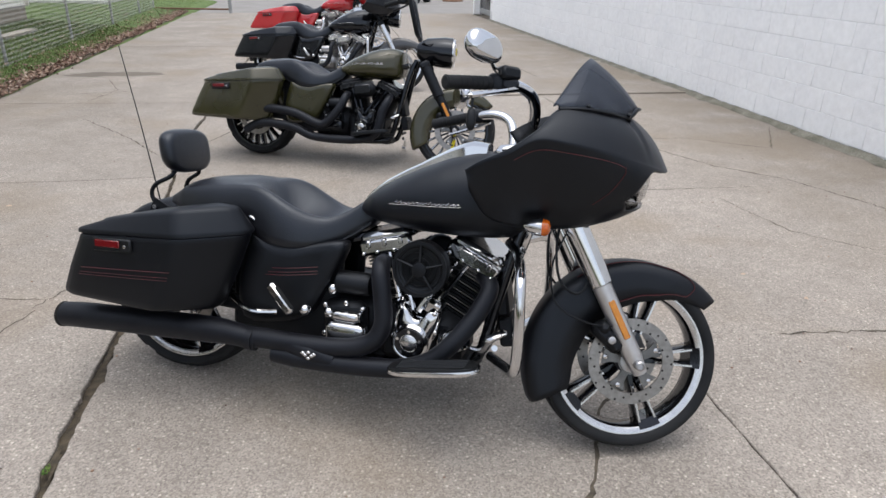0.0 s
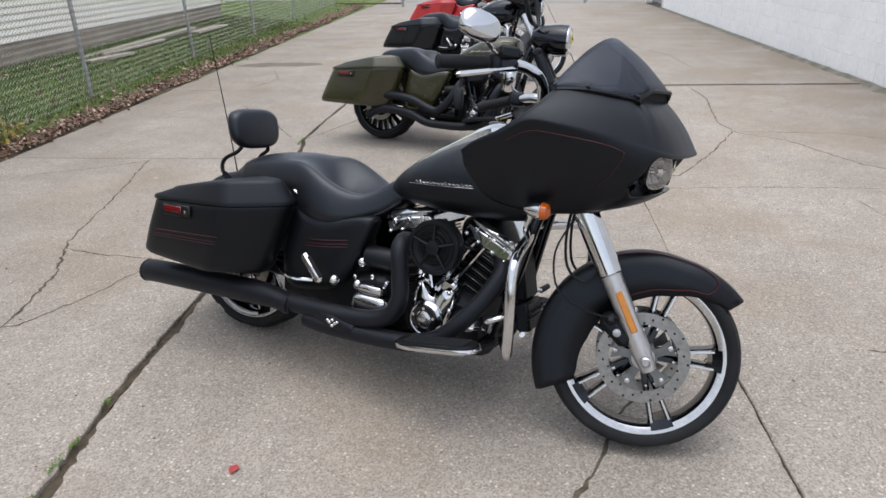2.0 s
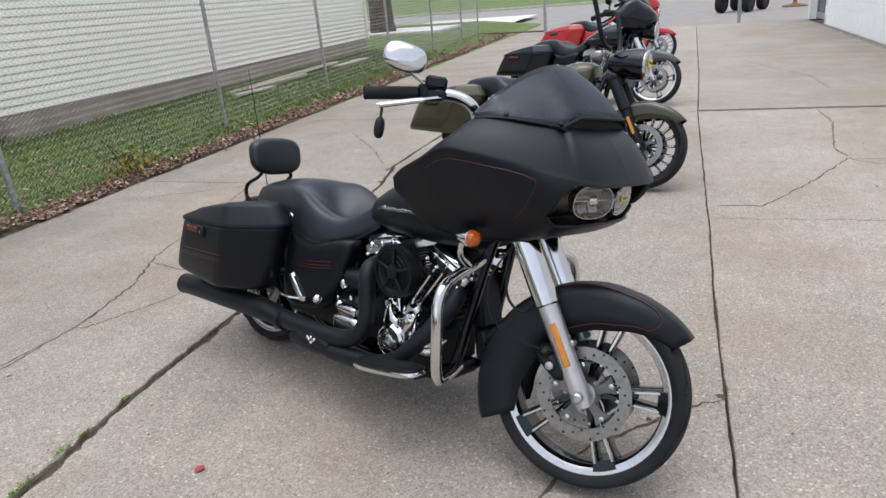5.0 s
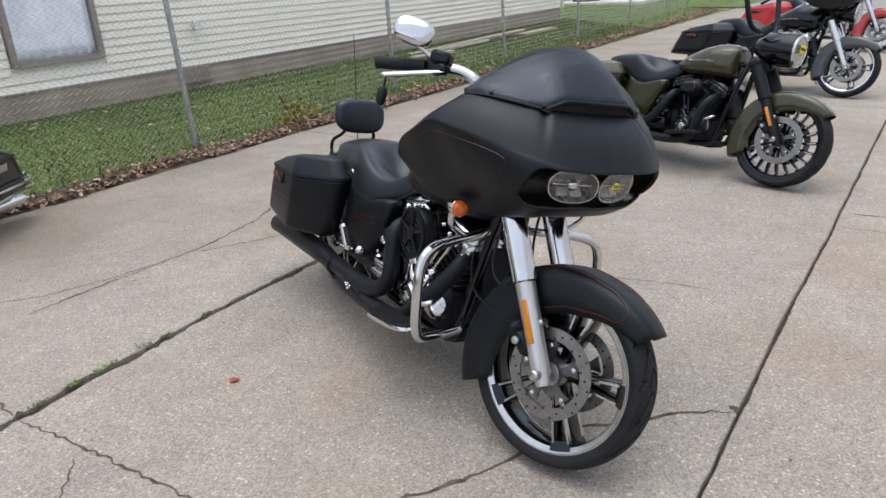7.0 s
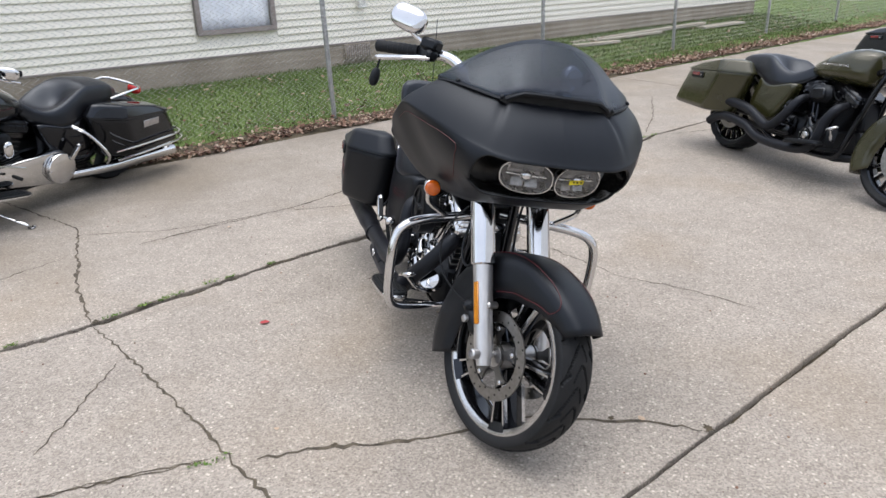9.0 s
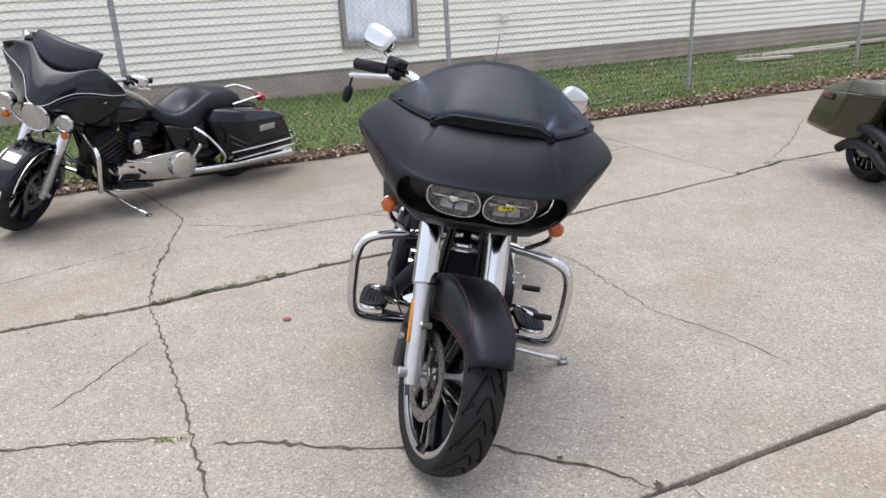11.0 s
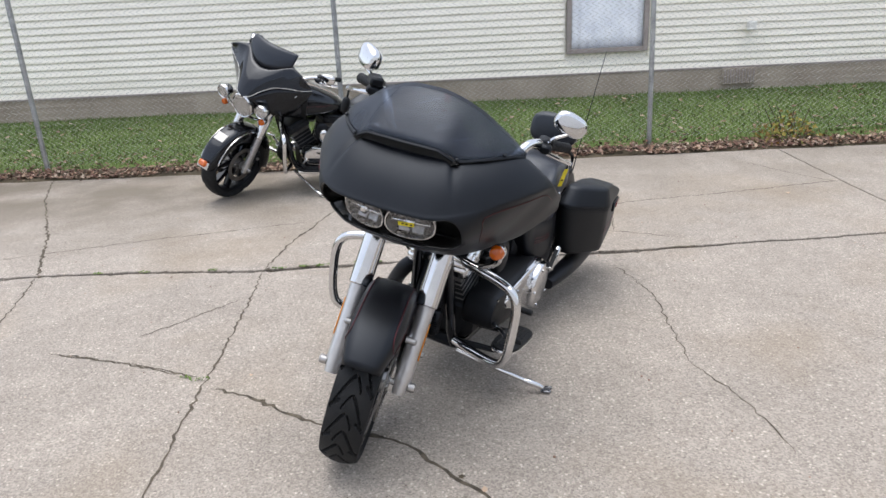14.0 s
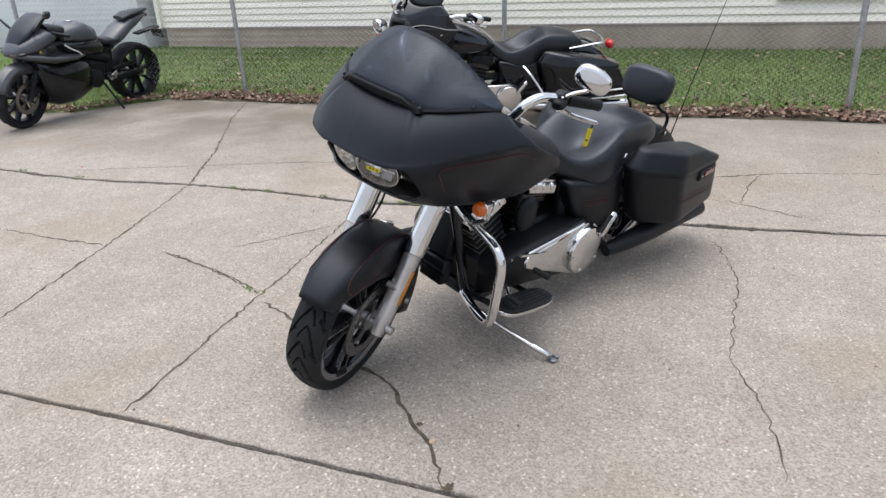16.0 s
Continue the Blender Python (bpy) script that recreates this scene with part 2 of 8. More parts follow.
M = {
    "concrete": concrete("driveway_concrete", (0.288, 0.258, 0.228), (0.350, 0.316, 0.282)),
    "dirt": pbr("joint_dirt", (0.030, 0.024, 0.016), (0.095, 0.076, 0.050), 30, 0.95, bump=0.6, world_space=True),
    "soil": pbr("bare_soil", (0.050, 0.036, 0.027), (0.115, 0.085, 0.064), 14, 0.95, bump=0.6, fine=0.3, world_space=True),
    "crack": pbr("crack_dirt", (0.030, 0.025, 0.019), (0.125, 0.105, 0.078), 25, 0.95, bump=0.5, world_space=True),
    "soil": pbr("soil", (0.05, 0.04, 0.025), (0.10, 0.08, 0.05), 6, 0.95, bump=0.8, world_space=True),
    "lawn": pbr("lawn_turf", (0.062, 0.108, 0.022), (0.11, 0.165, 0.040), 1.3, 0.9, bump=0.4, bump_scale=60, fine=0.35, world_space=True),
    "asphalt": pbr("street_asphalt", (0.20, 0.19, 0.18), (0.26, 0.25, 0.24), 1.5, 0.9, bump=0.2, fine=0.1, world_space=True),
    "pad": pbr("pale_concrete_pad", (0.52, 0.51, 0.5), (0.64, 0.63, 0.61), 2.0, 0.85, bump=0.2, fine=0.06),
    "matte_black": pbr("denim_black_paint", (0.0012, 0.0012, 0.0018), (0.0018, 0.0018, 0.0026), 5, 0.45, rough_var=0.05, bump=0.02, bump_scale=300, spec=0.40, sheen=0.02),
    "gloss_black": pbr("gloss_black_paint", (0.003, 0.003, 0.004), (0.005, 0.005, 0.006), 6, 0.10, rough_var=0.04, coat=0.2, spec=0.4),
    "satin_black": pbr("satin_black_coating", (0.0025, 0.0025, 0.003), (0.005, 0.005, 0.0055), 14, 0.48, rough_var=0.08, bump=0.05, bump_scale=200, spec=0.32),
    "pipe_black": pbr("ceramic_black_exhaust", (0.0035, 0.0035, 0.005), (0.007, 0.007, 0.009), 12, 0.5, rough_var=0.1, bump=0.06, bump_scale=220, spec=0.34, sheen=0.05),
    "leather": pbr("black_seat_vinyl", (0.0025, 0.0025, 0.0035), (0.005, 0.005, 0.0065), 9, 0.36, bump=0.12, bump_scale=260, spec=0.60, sheen=0.08),
    "rubber": pbr("tyre_rubber", (0.007, 0.007, 0.007), (0.016, 0.0155, 0.015), 10, 0.7, bump=0.12, bump_scale=120, spec=0.32),
    "plastic": pbr("black_plastic", (0.004, 0.004, 0.004), (0.008, 0.008, 0.008), 20, 0.5, bump=0.05, bump_scale=250, spec=0.32),
    "recess": pbr("gloss_black_plastic", (0.006, 0.006, 0.006), (0.010, 0.010, 0.010), 12, 0.2),
    "chrome": pbr("chrome", (0.60, 0.61, 0.63), (0.68, 0.685, 0.695), 12, 0.09, 1.0, rough_var=0.05),
    "polished": pbr("polished_aluminium", (0.52, 0.52, 0.53), (0.62, 0.62, 0.63), 25, 0.24, 1.0, rough_var=0.08),
    "cast": pbr("cast_aluminium", (0.36, 0.36, 0.37), (0.50, 0.50, 0.51), 30, 0.38, 1.0, rough_var=0.1, bump=0.1, bump_scale=200),
    "disc": pbr("brushed_steel", (0.22, 0.21, 0.20), (0.32, 0.31, 0.30), 60, 0.36, 1.0, rough_var=0.1),
    "lamp_bowl": pbr("lamp_reflector", (0.20, 0.20, 0.21), (0.34, 0.34, 0.35), 40, 0.28, 0.85),
    "lamp_cell": pbr("frosted_reflector", (0.22, 0.22, 0.23), (0.36, 0.36, 0.37), 60, 0.35, 0.6),
    "lamp_shade": pbr("grey_lamp_shade", (0.16, 0.16, 0.165), (0.24, 0.24, 0.245), 40, 0.4, 0.4),
    "fork_silver": pbr("dull_silver_fork", (0.48, 0.48, 0.49), (0.58, 0.58, 0.59), 20, 0.36, 0.85, rough_var=0.08),
    "dark_chrome": pbr("dull_chrome_cover", (0.24, 0.24, 0.25), (0.34, 0.34, 0.35), 12, 0.16, 1.0, rough_var=0.06),
    "fin_edge": pbr("machined_fin", (0.12, 0.12, 0.12), (0.20, 0.20, 0.20), 30, 0.35, 1.0),
    # near-black for openings: the shade inside them is in the colour
    "hole": pbr("dark_void", (0.004, 0.004, 0.004), (0.008, 0.008, 0.008), 20, 0.9),
    "amber": pbr("amber_lens", (0.44, 0.075, 0.003), (0.56, 0.115, 0.005), 60, 0.15, coat=0.5),
    "amber_strip": pbr("amber_reflector", (0.46, 0.165, 0.010), (0.56, 0.21, 0.014), 90, 0.22, coat=0.3),
    "red_lens": pbr("red_lens", (0.11, 0.006, 0.008), (0.17, 0.009, 0.011), 60, 0.15, coat=0.5),
    "red_lamp": pbr("red_tail_lens", (0.42, 0.01, 0.012), (0.55, 0.02, 0.02), 60, 0.15, coat=0.5),
    "pinstripe": pbr("dark_red_pinstripe", (0.046, 0.0042, 0.008), (0.068, 0.0055, 0.010), 20, 0.4),
    "olive": pbr("olive_green_paint", (0.024, 0.0235, 0.008), (0.032, 0.031, 0.011), 5, 0.24, rough_var=0.05, coat=0.35),
    "red_paint": pbr("red_paint", (0.36, 0.010, 0.014), (0.46, 0.016, 0.022), 4, 0.15, coat=0.8),
    "grey_paint": pbr("dark_grey_paint", (0.035, 0.038, 0.045), (0.05, 0.053, 0.06), 5, 0.3, coat=0.4),
    "silver_paint": pbr("silver_grey_paint", (0.030, 0.032, 0.038), (0.042, 0.045, 0.052), 8, 0.32, 0.2, coat=0.4),
    "bluegrey_paint": pbr("blue_grey_paint", (0.045, 0.050, 0.065), (0.065, 0.070, 0.088), 6, 0.35, coat=0.3),
    "yellow": pbr("yellow_tag", (0.62, 0.52, 0.01), (0.75, 0.64, 0.02), 30, 0.5),
    "white_trim": pbr("white_trim", (0.62, 0.62, 0.6), (0.72, 0.72, 0.7), 30, 0.4),
    "gold": pbr("gold_fork", (0.42, 0.30, 0.08), (0.55, 0.40, 0.12), 20, 0.3, 1.0),
    "galvanised": pbr("galvanised_steel", (0.30, 0.31, 0.32), (0.44, 0.45, 0.46), 9, 0.5, 0.7, fine=0.15, bump=0.1),
    "wire": pbr("galvanised_wire", (0.27, 0.275, 0.27), (0.38, 0.385, 0.38), 9, 0.6, 0.3),
    "siding": pbr("cream_vinyl_siding", (0.855, 0.820, 0.742), (0.90, 0.865, 0.790), 1.2, 0.5, bump=0.04, bump_scale=80, fine=0.03, fine_scale=30, random_tint=0.02, world_space=True),
    "foundation": pbr("foundation_render", (0.27, 0.228, 0.188), (0.38, 0.33, 0.278), 2.4, 0.92, bump=0.5, bump_scale=60, fine=0.12, world_space=True),
    "window_frame": pbr("mauve_brown_window_frame", (0.25, 0.215, 0.21), (0.31, 0.27, 0.262), 12, 0.5, fine=0.08),
    "blind": pbr("pale_window_curtain", (0.70, 0.73, 0.79), (0.86, 0.88, 0.92), 5, 0.8, bump=0.3, bump_scale=14),
    "block": pbr("white_painted_block", (0.87, 0.88, 0.90), (0.92, 0.93, 0.94), 1.4, 0.6, bump=0.35, bump_scale=70, fine=0.04, fine_scale=18, random_tint=0.012, world_space=True),
    "mortar": pbr("painted_mortar", (0.58, 0.59, 0.60), (0.84, 0.85, 0.86), 5, 0.8, bump=0.4, world_space=True),
    "wall_foot": pbr("dirty_wall_foot", (0.10, 0.095, 0.07), (0.24, 0.23, 0.19), 5, 0.95, bump=0.8, fine=0.3, world_space=True),
    "wood": pbr("weathered_plank", (0.34, 0.31, 0.26), (0.5, 0.46, 0.4), 12, 0.85, bump=0.4),
    "bark": pbr("bark", (0.035, 0.026, 0.02), (0.085, 0.065, 0.05), 9, 0.95, bump=1.0, bump_scale=26),
    "white_panel": pbr("white_smooth_panel", (0.60, 0.62, 0.68), (0.70, 0.72, 0.77), 1.0, 0.45, bump=0.05),
    "roof": pbr("grey_roof_shingle", (0.10, 0.10, 0.10), (0.16, 0.155, 0.15), 7, 0.9, bump=0.5),
    "kerb": pbr("kerb_concrete", (0.36, 0.34, 0.31), (0.46, 0.44, 0.41), 3, 0.9, bump=0.3, fine=0.1),
    "stain": pbr("damp_stain", (0.115, 0.098, 0.078), (0.155, 0.133, 0.108), 3, 0.8, bump=0.2, fine=0.12, world_space=True),
    "rust": pbr("rusty_iron", (0.10, 0.05, 0.03), (0.2, 0.12, 0.08), 14, 0.9, bump=0.3),
}


def island_material(name, stops, rough=0.8, bump=0.0):
    """Colour picked at random for each loose piece of one mesh."""
    m = bpy.data.materials.new(name)
    m.use_nodes = True
    t = m.node_tree
    b = t.nodes["Principled BSDF"]
    g = t.nodes.new("ShaderNodeNewGeometry")
    ramp = t.nodes.new("ShaderNodeValToRGB")
    ramp.color_ramp.elements[0].color = (*stops[0], 1)
    ramp.color_ramp.elements[1].color = (*stops[-1], 1)
    for i, c in enumerate(stops[1:-1], 1):
        e = ramp.color_ramp.elements.new(i / (len(stops) - 1))
        e.color = (*c, 1)
    t.links.new(g.outputs["Random Per Island"], ramp.inputs[0])
    t.links.new(ramp.outputs[0], b.inputs["Base Color"])
    b.inputs["Roughness"].default_value = rough
    return m


M["leaves"] = island_material("dry_leaves", [(0.07, 0.035, 0.03), (0.18, 0.10, 0.07), (0.30, 0.20, 0.14), (0.10, 0.055, 0.045), (0.45, 0.34, 0.25), (0.14, 0.06, 0.05), (0.20, 0.13, 0.10), (0.52, 0.44, 0.36)])
M["grass"] = island_material("grass_blades", [(0.052, 0.102, 0.017), (0.080, 0.134, 0.027), (0.108, 0.142, 0.038), (0.062, 0.116, 0.021), (0.150, 0.146, 0.060), (0.070, 0.124, 0.025)])
M["weed"] = island_material("weed_leaves", [(0.06, 0.13, 0.02), (0.11, 0.19, 0.04), (0.16, 0.22, 0.05)])
M["red_leaf"] = island_material("red_leaf", [(0.30, 0.03, 0.04), (0.36, 0.06, 0.06)])
M["shrub"] = island_material("yellowing_leaves", [(0.16, 0.17, 0.03), (0.28, 0.25, 0.05), (0.20, 0.10, 0.03), (0.10, 0.13, 0.03)])


def glass_material(name, colour, rough=0.03, alpha=0.25):
    m = bpy.data.materials.new(name)
    m.use_nodes = True
    t = m.node_tree
    b = t.nodes["Principled BSDF"]
    b.inputs["Base Color"].default_value = (*colour, 1)
    b.inputs["Roughness"].default_value = rough
    b.inputs["Transmission Weight"].default_value = 1.0
    b.inputs["IOR"].default_value = 1.05 if alpha else 1.45
    b.inputs["Coat Weight"].default_value = 1.0
    b.inputs["Coat Roughness"].default_value = 0.03
    return m


# the same sky blue put into these dark materials' reflections
for key in ("gloss_black", "satin_black", "plastic", "rubber"):
    M[key].node_tree.nodes["Principled BSDF"].inputs["Specular Tint"].default_value = (0.77, 0.86, 1.0, 1)
M["glass"] = glass_material("clear_lens", (0.95, 0.96, 0.97))
M["window_glass"] = glass_material("window_glass", (0.97, 0.98, 1.0))
M["window_glass"].node_tree.nodes["Principled BSDF"].inputs["Coat Weight"].default_value = 0.15
def smoked(m, tint, share):
    """Lets part of the light straight through the tinted sheet."""
    t = m.node_tree
    b = t.nodes["Principled BSDF"]
    clear = t.nodes.new("ShaderNodeBsdfTransparent")
    clear.inputs[0].default_value = (*tint, 1)
    mix = t.nodes.new("ShaderNodeMixShader")
    mix.inputs[0].default_value = share
    t.links.new(b.outputs[0], mix.inputs[1])
    t.links.new(clear.outputs[0], mix.inputs[2])
    t.links.new(mix.outputs[0], t.nodes["Material Output"].inputs["Surface"])
    return m


M["dark_screen"] = pbr("dark_smoked_screen", (0.007, 0.008, 0.011), (0.010, 0.011, 0.015), 3, 0.34, rough_var=0.05, sheen=0.04)
M["tinted_screen"] = smoked(pbr("tinted_screen", (0.010, 0.0115, 0.016), (0.016, 0.018, 0.024), 3, 0.36, rough_var=0.06, sheen=0.06, spec=0.75), (0.50, 0.56, 0.66), 0.42)


# ---- mesh tools ----
class Geo:
    """Collects vertices and faces for one mesh."""

    def __init__(self):
        self.v, self.f = [], []

    def add(self, vs, fs):
        k = len(self.v)
        self.v.extend(tuple(p) for p in vs)
        self.f.extend(tuple(i + k for i in f) for f in fs)
        return self

    def grid(self, rows, close_u=False, close_v=False):
        """rows: lists of points of equal length; close_u joins each row's ends, close_v joins last row to first."""
        n, m = len(rows), len(rows[0])
        fs = []
        for i in range(n if close_v else n - 1):
            for j in range(m if close_u else m - 1):
                a, b = i, (i + 1) % n
                c, d = j, (j + 1) % m
                fs.append((a * m + c, a * m + d, b * m + d, b * m + c))
        return self.add([p for r in rows for p in r], fs)

    def loft(self, rows, caps=True):
        k, m, n = len(self.v), len(rows[0]), len(rows)
        self.grid(rows, close_u=True)
        if caps:
            self.f.append(tuple(k + i for i in range(m))[::-1])
            self.f.append(tuple(k + (n - 1) * m + i for i in range(m)))
        return self

    def tube(self, path, r, n=10, fine=4, caps=True):
        pts = smooth(path, fine) if fine else [Vector(p) for p in path]
        rs = r if isinstance(r, (list, tuple)) else [r] * len(path)
        rows, up = [], None
        for i, p in enumerate(pts):
            d = (pts[min(i + 1, len(pts) - 1)] - pts[max(i - 1, 0)]).normalized()
            if up is None:
                up = Vector((0, 0, 1)) if abs(d.z) < 0.9 else Vector((1, 0, 0))
            a = d.cross(up).normalized()
            up = a.cross(d).normalized()
            u = i / max(1, len(pts) - 1) * (len(rs) - 1)
            k = min(int(u), len(rs) - 2) if len(rs) > 1 else 0
            rad = rs[k] + (rs[min(k + 1, len(rs) - 1)] - rs[k]) * (u - k)
            rows.append([p + (a * math.cos(w) + up * math.sin(w)) * rad for w in (2 * math.pi * j / n for j in range(n))])
        return self.loft(rows, caps)

    def lathe(self, profile, at=(0, 0, 0), axis="y", n=32, closed=False):
        """profile: (radius, along) pairs, turned about the axis through at."""
        at = Vector(at)
        ax = {"x": 0, "y": 1, "z": 2}[axis] if isinstance(axis, str) else None
        if ax is None:
            q = Vector((0, 0, 1)).rotation_difference(Vector(axis)).to_matrix()
        rows = []
        for r, h in profile:
            row = []
            for j in range(n):
                w = 2 * math.pi * j / n
                c, s = r * math.cos(w), r * math.sin(w)
                p = (Vector((h, c, s)), Vector((c, h, s)), Vector((c, s, h)))[ax] if ax is not None else q @ Vector((c, s, h))
                row.append(at + p)
            rows.append(row)
        if closed:
            return self.grid(rows, close_u=True, close_v=True)
        return self.loft(rows, caps=True)

    def box(self, size, at=(0, 0, 0), turn=None, ch=0.003):
        """A box with chamfered edges. turn: a matrix, or Euler degrees."""
        sx, sy, sz = (s / 2 for s in size)
        ch = min(ch, 0.45 * min(size))
        if turn is None:
            q = Matrix.Identity(3)
        elif isinstance(turn, Matrix):
            q = turn.to_3x3()
        else:
            q = Euler([radians(a) for a in turn]).to_matrix()
        idx, vs = {}, []
        for a in (-1, 1):
            for b in (-1, 1):
                for c in (-1, 1):
                    for k in range(3):
                        e = [sx, sy, sz]
                        for w in range(3):
                            if w != k:
                                e[w] -= ch
                        idx[(a, b, c, k)] = len(vs)
                        vs.append(q @ Vector((a * e[0], b * e[1], c * e[2])) + Vector(at))
        fs = []
        for k in range(3):
            o = [i for i in range(3) if i != k]
            for s in (-1, 1):
                ring = []
                for p, r in ((-1, -1), (1, -1), (1, 1), (-1, 1)):
                    key = [0, 0, 0]
                    key[k], key[o[0]], key[o[1]] = s, p, r
                    ring.append(idx[(*key, k)])
                fs.append(tuple(ring))
            for p in (-1, 1):
                for r in (-1, 1):
                    k1, k2 = o
                    ends = []
                    for s in (-1, 1):
                        key = [0, 0, 0]
                        key[k], key[k1], key[k2] = s, p, r
                        ends.append((idx[(*key, k1)], idx[(*key, k2)]))
                    fs.append((ends[0][0], ends[0][1], ends[1][1], ends[1][0]))
        for a in (-1, 1):
            for b in (-1, 1):
                for c in (-1, 1):
                    fs.append((idx[(a, b, c, 0)], idx[(a, b, c, 1)], idx[(a, b, c, 2)]))
        return self.add(vs, fs)

    def blob(self, r, at=(0, 0, 0), n=14, m=9, power=1.0, turn=None):
        """A rounded body with three radii; power below 1 makes it boxier."""
        q = Euler([radians(a) for a in turn]).to_matrix() if turn else Matrix.Identity(3)

        def sp(x):
            return math.copysign(abs(x) ** power, x)
        rows = []
        for i in range(m + 1):
            th = -math.pi / 2 + math.pi * (0.02 + 0.96 * i / m)
            rows.append([q @ Vector((r[0] * sp(math.cos(th)) * sp(math.cos(w)), r[1] * sp(math.cos(th)) * sp(math.sin(w)), r[2] * sp(math.sin(th)))) + Vector(at)
                         for w in (2 * math.pi * j / n for j in range(n))])
        return self.loft(rows)

    def prism(self, outline, along, ch=0.0):
        """A flat outline (3D points) pushed along a vector."""
        along = Vector(along)
        pts = [Vector(p) for p in outline]
        mid = sum(pts, Vector()) / len(pts)
        if ch:
            def shrink(ps, off):
                return [p + (mid - p).normalized() * ch + off for p in ps]
            e = along.normalized() * ch
            return self.loft([shrink(pts, Vector()), [p + e for p in pts], [p + along - e for p in pts], shrink(pts, along)])
        return self.loft([pts, [p + along for p in pts]])


def smooth(path, fine=4):
    """Catmull-Rom points through a path."""
    p = [Vector(a) for a in path]
    if len(p) < 3:
        return p
    out = []
    for i in range(len(p) - 1):
        a, b, c, d = p[max(i - 1, 0)], p[i], p[i + 1], p[min(i + 2, len(p) - 1)]
        for k in range(fine):
            t = k / fine
            out.append(0.5 * ((2 * b) + (c - a) * t + (2 * a - 5 * b + 4 * c - d) * t * t + (3 * b - a - 3 * c + d) * t ** 3))
    out.append(p[-1])
    return out


def spline(points, n):
    """n + 1 evenly parametrised points on a smooth curve through the points."""
    p = smooth(points, 24)
    m = len(p) - 1
    out = []
    for i in range(n + 1):
        u = i / n * m
        k = min(int(u), m - 1)
        out.append(p[k].lerp(p[k + 1], u - k))
    return out


def value(table, x):
    """Smooth look-up in (x, y) rows."""
    return float(np.interp(x, [r[0] for r in table], [r[1] for r in table]))


def make_mesh(name, geo, material, sharp=38, M0=None, weld=0.0):
    me = bpy.data.meshes.new(name)
    vs = geo.v if M0 is None else [tuple(M0 @ Vector(p)) for p in geo.v]
    me.from_pydata(vs, [], geo.f)
    b = bmesh.new()
    b.from_mesh(me)
    if weld:
        bmesh.ops.remove_doubles(b, verts=b.verts, dist=weld)
    bmesh.ops.recalc_face_normals(b, faces=b.faces)
    b.to_mesh(me)
    b.free()
    me.materials.append(material)
    me.polygons.foreach_set("use_smooth", [True] * len(me.polygons))
    me.set_sharp_from_angle(angle=radians(sharp))
    return me


def part(name, geo, material, parent, label="", M0=None, thick=0.0, sharp=38, at=None, weld=0.0):
    """One mesh object under a thing or a part. at: the object's own origin, in the parent's space."""
    ob = new(name, make_mesh(name, geo, material, sharp, M0, weld))
    ob.parent = parent
    if at is not None:
        ob.location = at
    if label:
        ob["label"] = label
    if thick:
        s = ob.modifiers.new("thickness", "SOLIDIFY")
        s.thickness, s.offset = thick, 0
    return ob


def thing(name, m, label, category, group="", kind=""):
    ob = new(name)
    ob.empty_display_size = 0.1
    ob.matrix_world = m
    return tagged(ob, label, category, group, kind)


def solid(name, geo, material, label="", category="", group="", kind="", sharp=38):
    """A thing that is one mesh."""
    ob = new(name, make_mesh(name, geo, material, sharp))
    return tagged(ob, label, category, group, kind)


def ring(c, ry, rz, x, n=24, power=0.7):
    """A rounded outline in a plane of constant x."""
    def sp(v):
        return math.copysign(abs(v) ** power, v)
    return [Vector((x, c[0] + ry * sp(math.cos(w)), c[1] + rz * sp(math.sin(w)))) for w in (2 * math.pi * j / n for j in range(n))]


# ---- the setting ----
def part_poly(path, n=6, jitter=0.0, seed=1, step=0.06):
    """A path with added points, shaken sideways a little."""
    rnd = random.Random(seed)
    out = []
    for (x0, y0), (x1, y1) in zip(path, path[1:]):
        L = math.hypot(x1 - x0, y1 - y0)
        k = max(1, int(L / step)) if L < 3 else max(1, int(L / 0.15))
        for i in range(k):
            t = i / k
            j = rnd.uniform(-jitter, jitter) if i else 0
            out.append((x0 + (x1 - x0) * t - (y1 - y0) / L * j, y0 + (y1 - y0) * t + (x1 - x0) / L * j))
    out.append(path[-1])
    return out


g = Geo()
g.add([(-400, -400, -0.060), (400, -400, -0.060), (400, 400, -0.060), (-400, 400, -0.060)], [(0, 1, 2, 3)])
solid("ground", g, M["dirt"], "dark soil under the paving", "ground", kind="structure")

# paving slabs, split along the driveway's real joints
pavement = tagged(new("pavement"), "worn grey-beige concrete driveway with cracked slabs", "pavement", kind="structure")
EDGE_W = [(-2.10, -9.0), (-2.30, -4.6), (-2.60, -3.35), (-3.05, -3.02), (-3.40, -2.75), (-3.38, 2.5), (-3.42, 5.0), (-3.45, 9.0), (-3.52, 21.6)]
JOINT_A = [(-0.76, -9.0), (-0.77, -2.2), (-0.71, -1.23), (-0.79, -0.29), (-0.77, 0.45), (-0.74, 1.03), (-0.77, 1.55), (-0.81, 2.0), (-0.81, 2.85), (-0.84, 3.3), (-0.90, 4.04), (-1.0, 5.17), (-1.12, 5.75), (-1.05, 8.1), (-1.0, 21.6)]
JOINT_F = [(1.47, -9.0), (1.47, 0.61), (1.46, 1.14), (1.46, 2.35), (1.46, 3.3), (1.48, 4.0), (1.52, 8.1), (1.62, 11.0), (1.85, 21.6)]
EDGE_E = [(4.62, -9.0), (4.62, 21.6)]


def on_line(line, y):
    return value([(b, a) for a, b in line], y)


